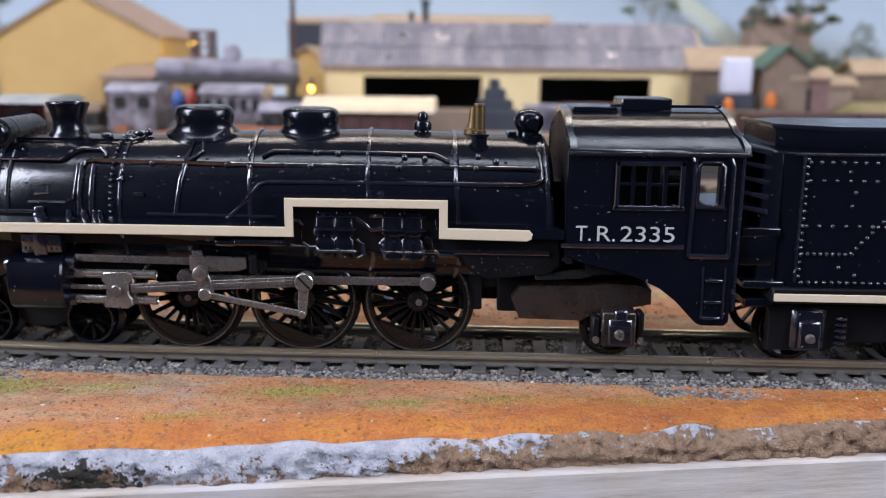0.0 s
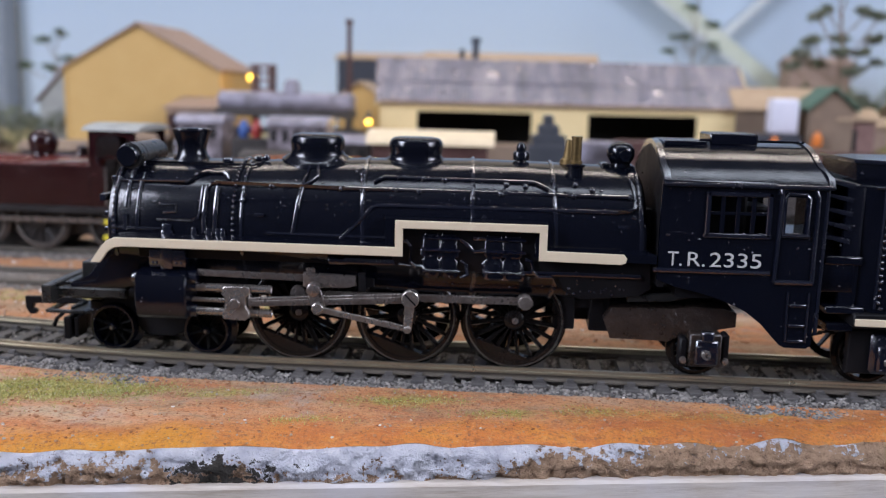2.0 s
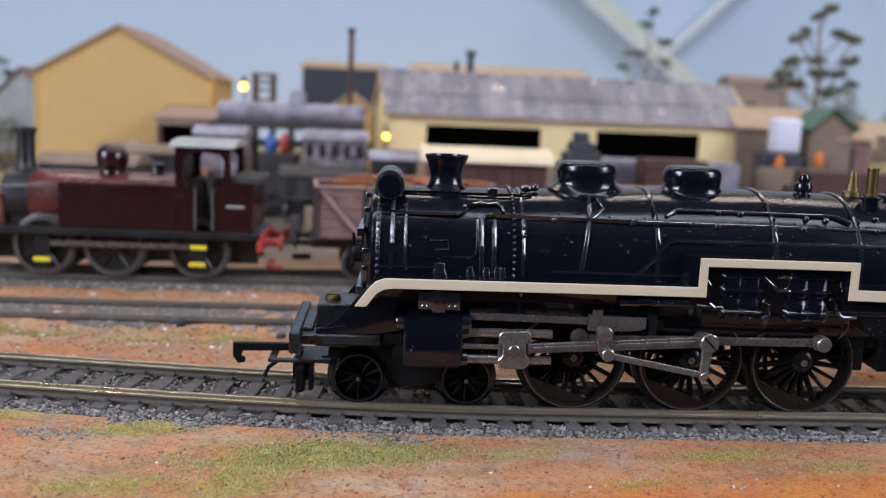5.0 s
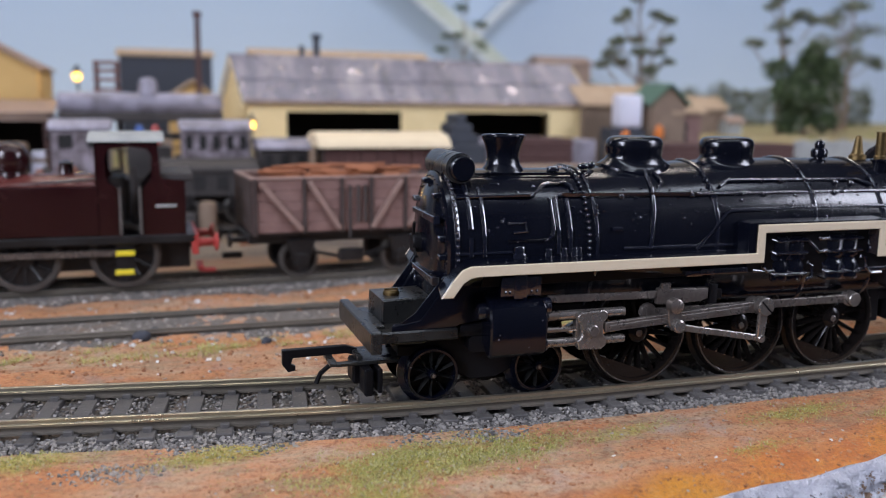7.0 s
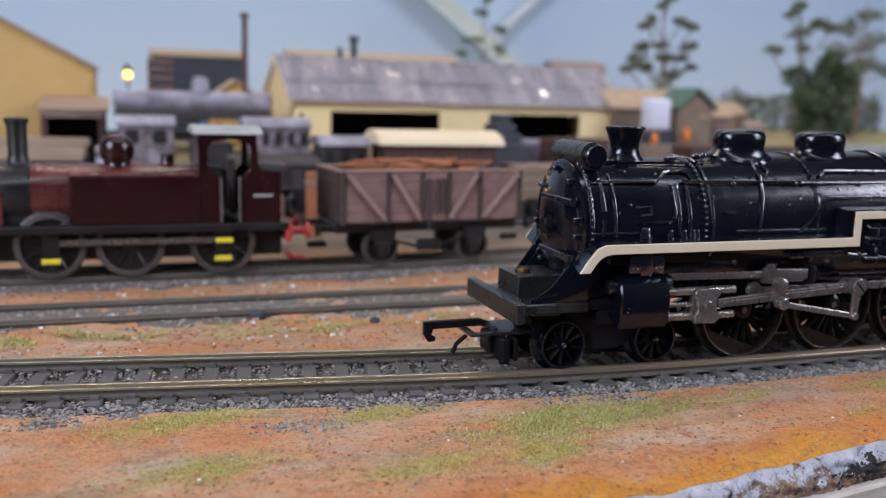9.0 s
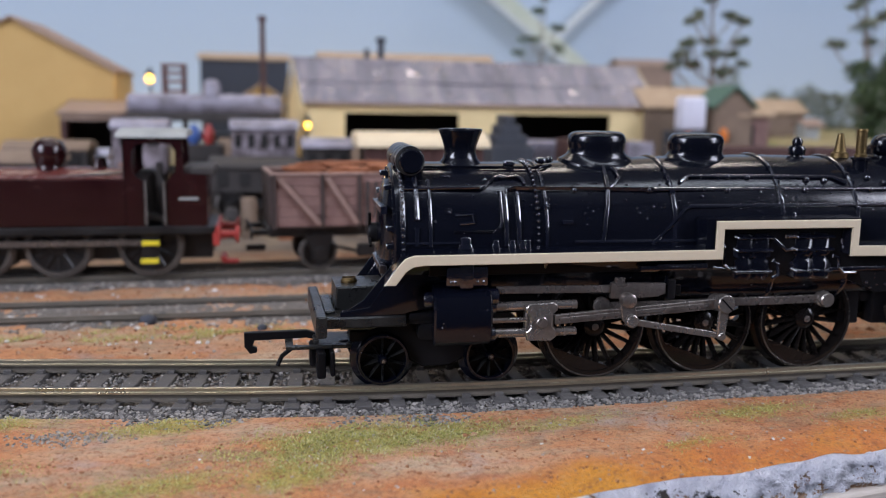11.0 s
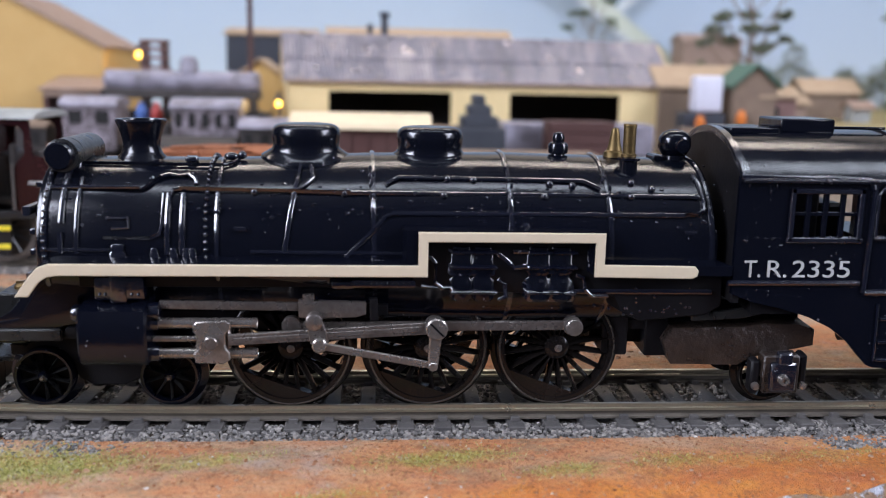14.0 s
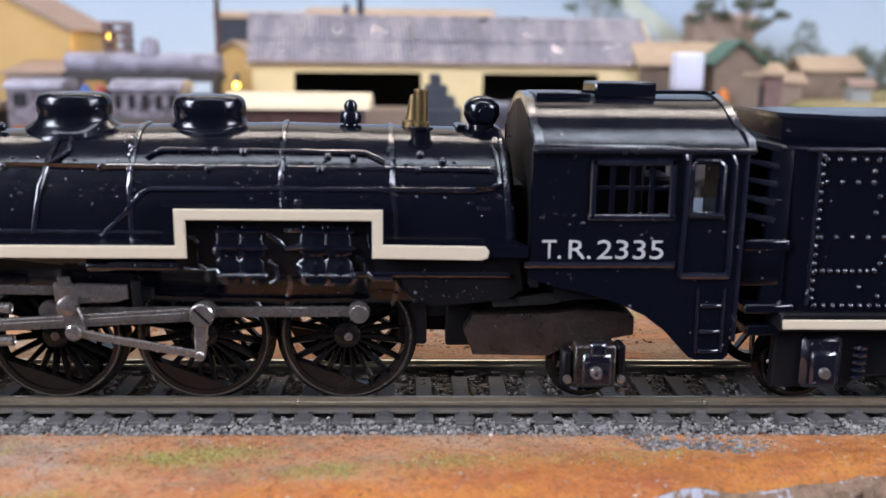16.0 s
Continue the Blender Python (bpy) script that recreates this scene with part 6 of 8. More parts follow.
def build_tank_engine():
    cy = 115.0                 # axis; its near side lies at 102
    t = thing("tank_engine", (-156, cy, -0.8), "dark maroon model tank engine with black underframe", "locomotive", "rear train")

    def P(name, mat, fill, parent=None, label=""):
        bm = bmesh.new()
        fill(bm)
        return part(name, bm, mat, parent or t, label)
    for s in (-1, 1):
        P("side_tank", MAROON, lambda b: vertbox(b, -174.0, -138.5, cy + s * 12.2 - 1.4, cy + s * 12.2 + 1.4, 14.4, 28.4, 0.5), label="glossy dark maroon side tank")
    P("tank_top", MAROONTOP, lambda b: vertbox(b, -174.0, -138.5, cy - 12.6, cy + 12.6, 26.4, 28.7, 0.4), label="red-brown tank top")
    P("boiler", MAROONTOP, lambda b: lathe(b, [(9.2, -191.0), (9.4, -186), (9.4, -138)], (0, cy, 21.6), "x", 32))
    P("smokebox", TANKBLACK, lambda b: lathe(b, [(0, -193.8), (7.0, -193.6), (8.6, -192.8), (9.8, -192.4), (9.8, -184.8), (9.4, -184.4)], (0, cy, 21.6), "x", 32))
    P("chimney", TANKBLACK, lambda b: lathe(b, [(4.2, 30.4), (3.0, 31.6), (2.6, 33.5), (2.7, 42.0), (3.2, 42.4), (3.2, 43.6), (2.4, 43.8), (0, 42.8)], (-187.8, cy, 0), "z", 24))
    P("dome", MAROON, lambda b: lathe(b, [(4.8, 29.6), (3.9, 30.4), (3.7, 31.4), (4.4, 32.6), (4.9, 34.6), (4.7, 36.6), (3.7, 38.4), (2.0, 39.4), (0, 39.7)], (-161.5, cy, 0), "z", 28))
    P("safety_valve", MAROON, lambda b: lathe(b, [(2.6, 30), (2.0, 31), (1.8, 33.4), (2.2, 33.8), (0, 34.6)], (-147.5, cy, 0), "z", 18))
    P("pressure_pipe", TYRE, lambda b: sweep(b, [(-192, cy - 10.6, 26.2), (-139, cy - 10.6, 30.0)], 0.4, 6))
    # cab with cut-out side openings
    for s in (-1, 1):
        y0, y1 = sorted((cy + s * 12.6, cy + s * 13.4))

        def side(b):
            prism(b, [(-138.6, 14.4), (-133.0, 14.4), (-133.0, 27.0), (-136.0, 29.2), (-136.8, 31.0), (-136.8, 36.0), (-135.6, 38.2), (-130.5, 38.9), (-125.8, 38.3), (-124.6, 36.4), (-124.8, 30.4), (-126.8, 28.0), (-128.2, 26.0), (-128.2, 14.4), (-116.0, 14.4), (-116.0, 29.5), (-122.4, 30.2), (-123.0, 40.4), (-138.6, 40.4)], "y", y0, y1)
        P("cab_side", MAROON, side)
        P("bunker_letters", ROOFGREY, lambda b: vertbox(b, -124.0, -118.4, cy + s * 13.45 - 0.1, cy + s * 13.45 + 0.1, 22.2, 23.0), label="pale worn lettering bar")
        P("cab_handrail", TYRE, lambda b: [sweep(b, [(x, cy + s * 13.9, 15), (x, cy + s * 13.9, 28)], 0.4, 6) for x in (-133.2, -128.0)])
    P("bunker", MAROON, lambda b: vertbox(b, -123, -116.0, cy - 12.8, cy + 12.8, 14.2, 29.4, 0.4))
    P("bunker_top", GREYBODY, lambda b: vertbox(b, -123.4, -113.8, cy - 12.0, cy + 12.0, 29.2, 31.6, 0.5))
    P("cab_front", MAROON, lambda b: vertbox(b, -139.4, -138.2, cy - 12.8, cy + 12.8, 14, 40.6, 0.2))
    P("backhead", GREYBODY, lambda b: [vertbox(b, -136.5, -131, cy - 8, cy + 8, 14, 30, 0.8), vertbox(b, -130.6, -128.6, cy - 9, cy - 7, 14, 33, 0.5)])
    P("cab_roof", ROOFGREY, lambda b: prism(b, [(cy - 14.2, 40.2)] + [(cy - 14.2 * math.cos(math.pi * k / 12), 40.4 + 2.2 * math.sin(math.pi * k / 12)) for k in range(13)] + [(cy + 14.2, 40.2)], "x", -141.0, -121.2, 0.2), label="pale grey cab roof")
    P("footplate", TANKBLACK, lambda b: vertbox(b, -198.5, -113.5, cy - 14.0, cy + 14.0, 12.2, 14.5, 0.3))
    P("frame", TANKBLACK, lambda b: [vertbox(b, -197, -115, cy + s * 6.4 - 0.8, cy + s * 6.4 + 0.8, 4.0, 12.4, 0.3) for s in (-1, 1)] + [vertbox(b, -196, -118, cy - 5.0, cy + 5.0, 6, 12.4)])
    P("splasher_front", TANKBLACK, lambda b: prism(b, [(-191.6, 14.4), (-191.6, 24.0), (-175.0, 26.0), (-174.2, 14.4)], "y", cy - 8.6, cy + 8.6, 0.3))
    P("front_red_edge", MAROONTOP, lambda b: [vertbox(b, -192.6, -191.2, cy + s * 9.4 - 0.8, cy + s * 9.4 + 0.8, 14.4, 24.0, 0.3) for s in (-1, 1)])
    beam = P("buffer_beam", TANKBLACK, lambda b: vertbox(b, -200.4, -198.0, cy - 14.2, cy + 14.2, 8.6, 14.6, 0.3))
    rear = P("rear_beam", RED, lambda b: vertbox(b, -114.6, -112.8, cy - 14.0, cy + 14.0, 8.6, 14.4, 0.3), label="red painted rear beam")
    for s in (-1, 1):
        P("buffer", TANKBLACK, lambda b: lathe(b, [(0, -206.5), (2.6, -206.5), (2.7, -205.8), (1.1, -205.2), (1.4, -200), (0, -200)], (0, cy + s * 9.5, 11.4), "x", 16), beam)
        P("buffer", RED, lambda b: lathe(b, [(0, -107.2), (2.6, -107.2), (2.7, -107.9), (1.1, -108.5), (1.4, -113), (0, -113)], (0, cy + s * 9.5, 11.4), "x", 16), rear)
    P("coupling", RED, lambda b: [vertbox(b, -112.5, -107.5, cy - 4.4, cy - 2.4, 1.6, 2.8, 0.3), vertbox(b, -113.0, -111.0, cy - 5.0, cy + 5.0, 2.6, 3.6, 0.3)], rear, "red coupling hook")
    P("coupling", SATIN, lambda b: [prism(b, [(-206, cy - 5), (-200, cy - 5), (-200, cy + 5), (-206, cy + 5)], "z", 4.4, 5.4, 0.2), vertbox(b, -209, -200, cy - 0.6, cy + 0.6, 5.4, 7.0, 0.2)], beam)
    for x in (-179.6, -158.4, -132.6):
        for s in (-1, 1):
            small_wheel(t, "driving_wheel", x, cy + s * 8.3, 8.6, 9.0, s, TANKBLACK, 12)
    for s in (-1, 1):
        P("coupling_rod", STEEL, lambda b: bar(b, (-180.6, 9.6), (-131.0, 9.6), cy + s * 11.6, cy + s * 12.5, 1.8))
        for x, z in ((-132.4, 9.5), (-132.8, 4.2), (-179.3, 4.6)):
            P("yellow_mark", YELLOW, lambda b: vertbox(b, x - 2.5, x + 2.5, cy + s * 12.8 - 0.35, cy + s * 12.8 + 0.35, z - 0.75, z + 0.75, 0.2), label="bright yellow bar on the wheel guard")
        for a, b2, zz in ((-135.0, -130.0, 2.6), (-181.5, -177.1, 3.4)):
            P("guard_step", TANKBLACK, lambda b: vertbox(b, a, b2, cy + s * 12.3 - 0.3, cy + s * 12.3 + 0.3, zz, 12.3))


build_tank_engine()


# ---- wagons and other stock of the yard ----
def small_running_gear(w, xs, cy, z, half, length):
    """Four wheels with guards under a wagon."""
    for x in xs:
        for s in (-1, 1):
            small_wheel(w, "wheel", x, cy + s * 7.8, z + 5.6, 5.6, s, TANKBLACK, 8)
            bm = bmesh.new()
            prism(bm, [(x - 4.5, z + 11.6), (x - 1.8, z + 3.6), (x + 1.8, z + 3.6), (x + 4.5, z + 11.6)], "y", cy + s * 11, cy + s * 12, 0.2)
            vertbox(bm, x - 1.6, x + 1.6, cy + s * 12 - 0.7, cy + s * 12 + 0.7, z + 3.8, z + 7.4, 0.3)
            part("axle_guard", bm, TANKBLACK, w)
    bm = bmesh.new()
    c = 0.5 * (xs[0] + xs[1])
    vertbox(bm, c - half, c + half, cy - 10.5, cy + 10.5, z + 10.6, z + 13.6, 0.3)
    sweep(bm, [(xs[0], cy - 10, z + 8.6), (c, cy - 10, z + 4.6), (xs[1], cy - 10, z + 8.6)], 0.6, 6)
    vertbox(bm, c - 4, c + 4, cy - 11, cy - 9, z + 4, z + 8, 0.4)
    part("underframe", bm, TANKBLACK, w)
    for e in (-1, 1):
        bm = bmesh.new()
        for s in (-1, 1):
            lathe(bm, [(0, c + e * (half + 5.4)), (2.2, c + e * (half + 5.4)), (2.2, c + e * (half + 4.8)), (0.9, c + e * (half + 4.4)), (1.1, c + e * half), (0, c + e * half)], (0, cy + s * 8.4, z + 12.0), "x", 12)
        vertbox(bm, *sorted((c + e * half, c + e * (half + 6))), cy - 1, cy + 1, z + 5, z + 7, 0.3)
        part("buffer", bm, TANKBLACK, w)


def build_open_wagon():
    cy = 121.0
    x0, x1 = -98.4, -36.5
    w = thing("open_wagon", (-67, cy, -0.8), "weathered brown open goods wagon with diagonal braces", "wagon", "rear train")
    near = cy - 13.0
    for k in range(5):
        z = 13.4 + 3.1 * k
        for s, y in ((-1, near), (1, cy + 13.0)):
            bm = bmesh.new()
            vertbox(bm, x0, x1, y - 0.7, y + 0.7, z, z + 3.0, 0.12)
            part("plank", bm, WAGON, w)
        for x in (x0, x1):
            bm = bmesh.new()
            vertbox(bm, x - 0.6, x + 0.6, cy - 12.4, cy + 12.4, z, z + 3.0, 0.12)
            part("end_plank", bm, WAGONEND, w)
    for x in (-98.0, -83.4, -71.9, -62.6, -51.6, -37.0):
        bm = bmesh.new()
        vertbox(bm, x - 0.55, x + 0.55, near - 1.4, near - 0.6, 12.6, 29.2, 0.15)
        part("upright", bm, WAGONEND, w, "dark iron upright")
    for a, b in (((-96.5, 28.2), (-84.2, 14.0)), ((-82.0, 28.2), (-72.6, 14.0)), ((-53.0, 28.2), (-62.4, 14.0)), ((-38.0, 28.2), (-50.8, 14.0))):
        bm = bmesh.new()
        bar(bm, a, b, near - 1.9, near - 0.7, 1.5)
        part("diagonal_brace", bm, WAGONLIT, w, "diagonal brace in a lighter, sunlit tone")
    for x in (-69.4, -66.8, -64.6):
        bm = bmesh.new()
        vertbox(bm, x - 0.4, x + 0.4, near - 1.5, near - 0.7, 15.5 if x > -69 else 11.0, 27.0, 0.15)
        part("door_strap", bm, GREYBODY, w)
    bm = bmesh.new()
    vertbox(bm, x0, x1, cy - 13, cy + 13, 12.6, 14.0)
    vertbox(bm, x0 + 1, x1 - 1, cy - 12, cy + 12, 22, 25.5)
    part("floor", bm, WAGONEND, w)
    bm = bmesh.new()
    vertbox(bm, x0 - 0.5, x1 + 0.5, near - 1.1, near + 0.9, 28.9, 29.7, 0.2)
    vertbox(bm, x0 - 0.5, x1 + 0.5, cy + 12.1, cy + 14.1, 28.9, 29.7, 0.2)
    vertbox(bm, x0 - 0.6, x0 + 0.8, near, cy + 13, 28.9, 29.7, 0.2)
    part("top_rail", bm, WAGONLIT, w)
    small_running_gear(w, (-84, -52), cy, -0.8, 31.5, 62)
    turn = pose(-67 * MM, cy * MM, 0, 0, 0, 5.2) @ pose(67 * MM, -cy * MM, 0)
    w.matrix_basis = turn @ w.matrix_basis
    rng = random.Random(5)
    for k in range(70):
        bm = bmesh.new()
        a = rng.uniform(-0.35, 0.35)
        x, y, z, l = rng.uniform(x0 + 8, x1 - 8), cy + rng.uniform(-10.5, 10.5), rng.uniform(26.2, 31.4), rng.uniform(4, 13)
        sweep(bm, [(x - l / 2 * math.cos(a), y - l / 2 * math.sin(a), z), (x + l / 2 * math.cos(a), y + l / 2 * math.sin(a), z + rng.uniform(-0.6, 0.6))], rng.uniform(0.5, 0.9), 6)
        solid("rusty_rod", bm, RUST, (x, y, z), "rusty scrap rod lying in the open wagon", "scrap rod", "scrap load").matrix_basis = turn @ pose(x * MM, y * MM, z * MM)


def build_van():
    """A brown van with a broad cream roof."""
    cy, x0, x1, z = 214.0, -57.5, -8.5, 0.0
    w = thing("goods_van", ((x0 + x1) / 2, cy, z), "dark brown goods van under a broad cream roof", "wagon", "yard stock")
    for k in range(7):
        x = x0 + (x1 - x0) * k / 7
        for s in (-1, 1):
            bm = bmesh.new()
            vertbox(bm, x + 0.15, x + (x1 - x0) / 7 - 0.15, cy + s * 12 - 0.6, cy + s * 12 + 0.6, 11, 33.0, 0.2)
            part("panel", bm, BROWNBODY, w)
    for x in (x0, -45.5, -21.0, x1):
        bm = bmesh.new()
        vertbox(bm, x - 0.7, x + 0.7, cy - 13.1, cy - 12.2, 10, 33, 0.2)
        part("post", bm, BROWNBODY, w)
    bm = bmesh.new()
    vertbox(bm, x0 + 0.5, x1 - 0.5, cy - 11.6, cy + 11.6, 10.5, 33)
    part("core", bm, WAGONEND, w)
    bm = bmesh.new()
    arc = [(cy - 15.0 * math.cos(math.pi * k / 14), 32.6 + 6.2 * math.sin(math.pi * k / 14)) for k in range(15)]
    prism(bm, arc, "x", x0 - 3.6, x1 + 3.6, 0.4)
    part("roof", bm, CREAMROOF, w, "cream curved roof")
    small_running_gear(w, (x0 + 12, x1 - 12), cy, z - 1, (x1 - x0) / 2, 0)


def build_coach(cy, x0, x1, z, top, roof_mat, body_mat, label, windows=5, stripe=None):
    w = thing("passenger_coach", ((x0 + x1) / 2, cy, z), label, "coach", "yard stock")
    bm = bmesh.new()
    vertbox(bm, x0, x1, cy - 11, cy + 11, z + 10, top - 4, 0.4)
    part("body", bm, body_mat, w)
    n = windows
    for k in range(n):
        a = x0 + (x1 - x0) * (k + 0.25) / n
        bm = bmesh.new()
        vertbox(bm, a, a + (x1 - x0) * 0.5 / n, cy - 11.5, cy - 10.6, top - 12, top - 6.2, 0.3)
        part("window", bm, SHADEBLACK, w)
    bm = bmesh.new()
    arc = [(cy - 12.4 * math.cos(math.pi * k / 12), top - 4.2 + 4.2 * math.sin(math.pi * k / 12)) for k in range(13)]
    prism(bm, arc, "x", x0 - 1, x1 + 1, 0.3)
    part("roof", bm, roof_mat, w)
    small_running_gear(w, (x0 + 7, x1 - 7), cy, z - 1, (x1 - x0) / 2, 0)


def build_tank_wagon(cy, x0, x1, zc, r, mat, label, dome=True, base=0.0):
    w = thing("tank_wagon", ((x0 + x1) / 2, cy, base), label, "tank wagon", "yard stock")
    bm = bmesh.new()
    lathe(bm, [(0, x0 - 0.8), (r * 0.8, x0 - 0.2), (r, x0 + 0.8), (r, x1 - 0.8), (r * 0.8, x1 + 0.2), (0, x1 + 0.8)], (0, cy, zc), "x", 32)
    tank = part("tank", bm, mat, w)
    n = max(2, int((x1 - x0) / 12))
    for k in range(n + 1):
        x = x0 + 1.5 + (x1 - x0 - 3) * k / n
        bm = bmesh.new()
        lathe(bm, [(r - 0.2, x - 0.5), (r + 0.25, x - 0.5), (r + 0.25, x + 0.5), (r - 0.2, x + 0.5)], (0, cy, zc), "x", 32)
        part("strap", bm, mat, tank)
    if dome:
        xc = x0 + (x1 - x0) * 0.54
        bm = bmesh.new()
        lathe(bm, [(5.0, zc + r - 1.5), (4.6, zc + r + 4.5), (3.8, zc + r + 6.5), (2.0, zc + r + 7.6), (0, zc + r + 7.8)], (xc, cy, 0), "z", 20)
        part("dome", bm, mat, tank)
    bm = bmesh.new()
    vertbox(bm, x0, x1, cy - 9, cy + 9, zc - r - 3, zc - r + 1.5, 0.4)
    for x in (x0 + 3, (x0 + x1) / 2, x1 - 3):
        vertbox(bm, x - 1, x + 1, cy - 8, cy + 8, base + 4, zc - r + 2)
    part("cradle", bm, GREYBODY, w)
    small_running_gear(w, (x0 + 8, x1 - 8), cy, base - 0.6, (x1 - x0) / 2, 0)


build_open_wagon()
build_van()
build_tank_wagon(330, -167, -88, 47.8, 5.6, SILVER, "long weathered lilac-grey tank wagon", True, 20)
build_coach(262, -164, -141, 8, 42.0, SILVER, WEATHERED, "short weathered lilac-white van with rusty patches", 2)
build_coach(240, -112, -84.5, 5, 42.6, SILVER, WEATHERED, "weathered coach with a pale lilac roof", 5)
build_coach(226, -82, -62, 4, 35.5, SILVER, GREYBODY, "dark grey goods brake van", 3)
build_coach(222, -120, -84, 3, 27.5, GREYBODY, GREYBODY, "low dark grey wagon with a flat tarpaulin", 4)
build_coach(205, -214, -176, 1, 30.5, TIMBER, GREYBODY, "dull brown weathered passenger coach", 5)
build_coach(282, -214, -178, 4, 31.0, TIMBER, GREYBODY, "grey-brown weathered goods van", 3)


def build_stage():
    """A stepped blue-grey coal stage."""
    s = thing("coal_stage", (22, 268, 2), "stepped blue-grey coal stage in the yard", "coal stage")
    for x0, x1, z0, z1 in ((11, 33, 2, 30.6), (13, 30, 30.2, 35.6), (16, 26.5, 35.2, 40.6), (18.5, 23.5, 40.2, 45.4)):
        bm = bmesh.new()
        vertbox(bm, x0, x1, 258 + (z0 / 12), 280, z0, z1, 0.8)
        part("tier", bm, BLUEGREY, s)


def build_low_wagon(cy, x0, x1, z, top, mat, label):
    w = thing("low_wagon", ((x0 + x1) / 2, cy, z), label, "wagon", "yard stock")
    for k in range(4):
        bm = bmesh.new()
        h = (top - z - 8) / 4
        vertbox(bm, x0, x1, cy - 11, cy + 11, z + 8 + h * k, z + 8 + h * (k + 1) - 0.25, 0.25)
        part("plank", bm, mat, w)
    small_running_gear(w, (x0 + 8, x1 - 8), cy, z - 2, (x1 - x0) / 2, 0)


build_stage()
build_low_wagon(205, 0, 62, 1, 24.5, TIMBER, "low grey-brown open wagon with a pale top edge")
build_low_wagon(290, 58, 90, 3, 33, BROWNBODY, "rounded dull brown covered wagon")
build_low_wagon(300, 150, 205, 8, 29, BROWNBODY, "brown low-sided wagon in the yard")
build_low_wagon(302, 208, 242, 8, 29, BROWNBODY, "faded brown low-sided wagon in the yard")
build_low_wagon(190, 70, 130, 1, 24, GREYBODY, "dark grey open goods wagon")


def small_shape(x, y, z, r, h, mat, label):
    bm = bmesh.new()
    lathe(bm, [(r * 0.7, z), (r, z + h * 0.25), (r * 0.9, z + h * 0.7), (r * 0.55, z + h * 0.85), (r * 0.5, z + h), (0, z + h * 1.05)], (x, y, 0), "z", 16)
    solid("small_shape", bm, mat, (x, y, z), label, "drum", "painted drums")


# red and blue toy figures, made as plain turned shapes
small_shape(-122.2, 247, 31.2, 2.6, 8.5, RED, "small bright red figure as a plain shape on a wagon")
small_shape(-128.6, 247, 31.2, 2.8, 8.5, BLUE, "small blue figure as a plain shape on a wagon")
bm = bmesh.new()
vertbox(bm, -134, -116, 243, 258, 3, 31, 0.6)
solid("loading_dock", bm, GREYBODY, (-125, 250, 3), "dark weathered loading dock between the wagons", "dock")


# ---- buildings ----
def sheet_mesh(length, width, waves, mat, name="roof_sheet"):
    """A corrugated sheet: x across the waves, y down the slope."""
    bm = bmesh.new()
    n = waves * 6
    rows = [[bm.verts.new((width * i / n, -length * j, 0.45 * math.sin(2 * math.pi * waves * i / n) - dz)) for i in range(n + 1)] for j in (0, 1) for dz in (0, 0.5)]
    t0, b0, t1, b1 = rows
    for i in range(n):
        bm.faces.new((t0[i], t1[i], t1[i + 1], t0[i + 1]))
        bm.faces.new((t1[i], b1[i], b1[i + 1], t1[i + 1]))
    return finish(name, bm, mat, Vector((0, 0, 0)), 60)


def lay_sheets(parent, name, me, m0, count, step, jitter=0.15, rng=random.Random(3)):
    for k in range(count):
        ob = new(name, me)
        ob.parent = parent
        ob.matrix_basis = m0 @ pose(step * k * MM, 0, rng.uniform(0, jitter) * MM, rng.uniform(-0.35, 0.35), rng.uniform(-0.5, 0.5), 0)


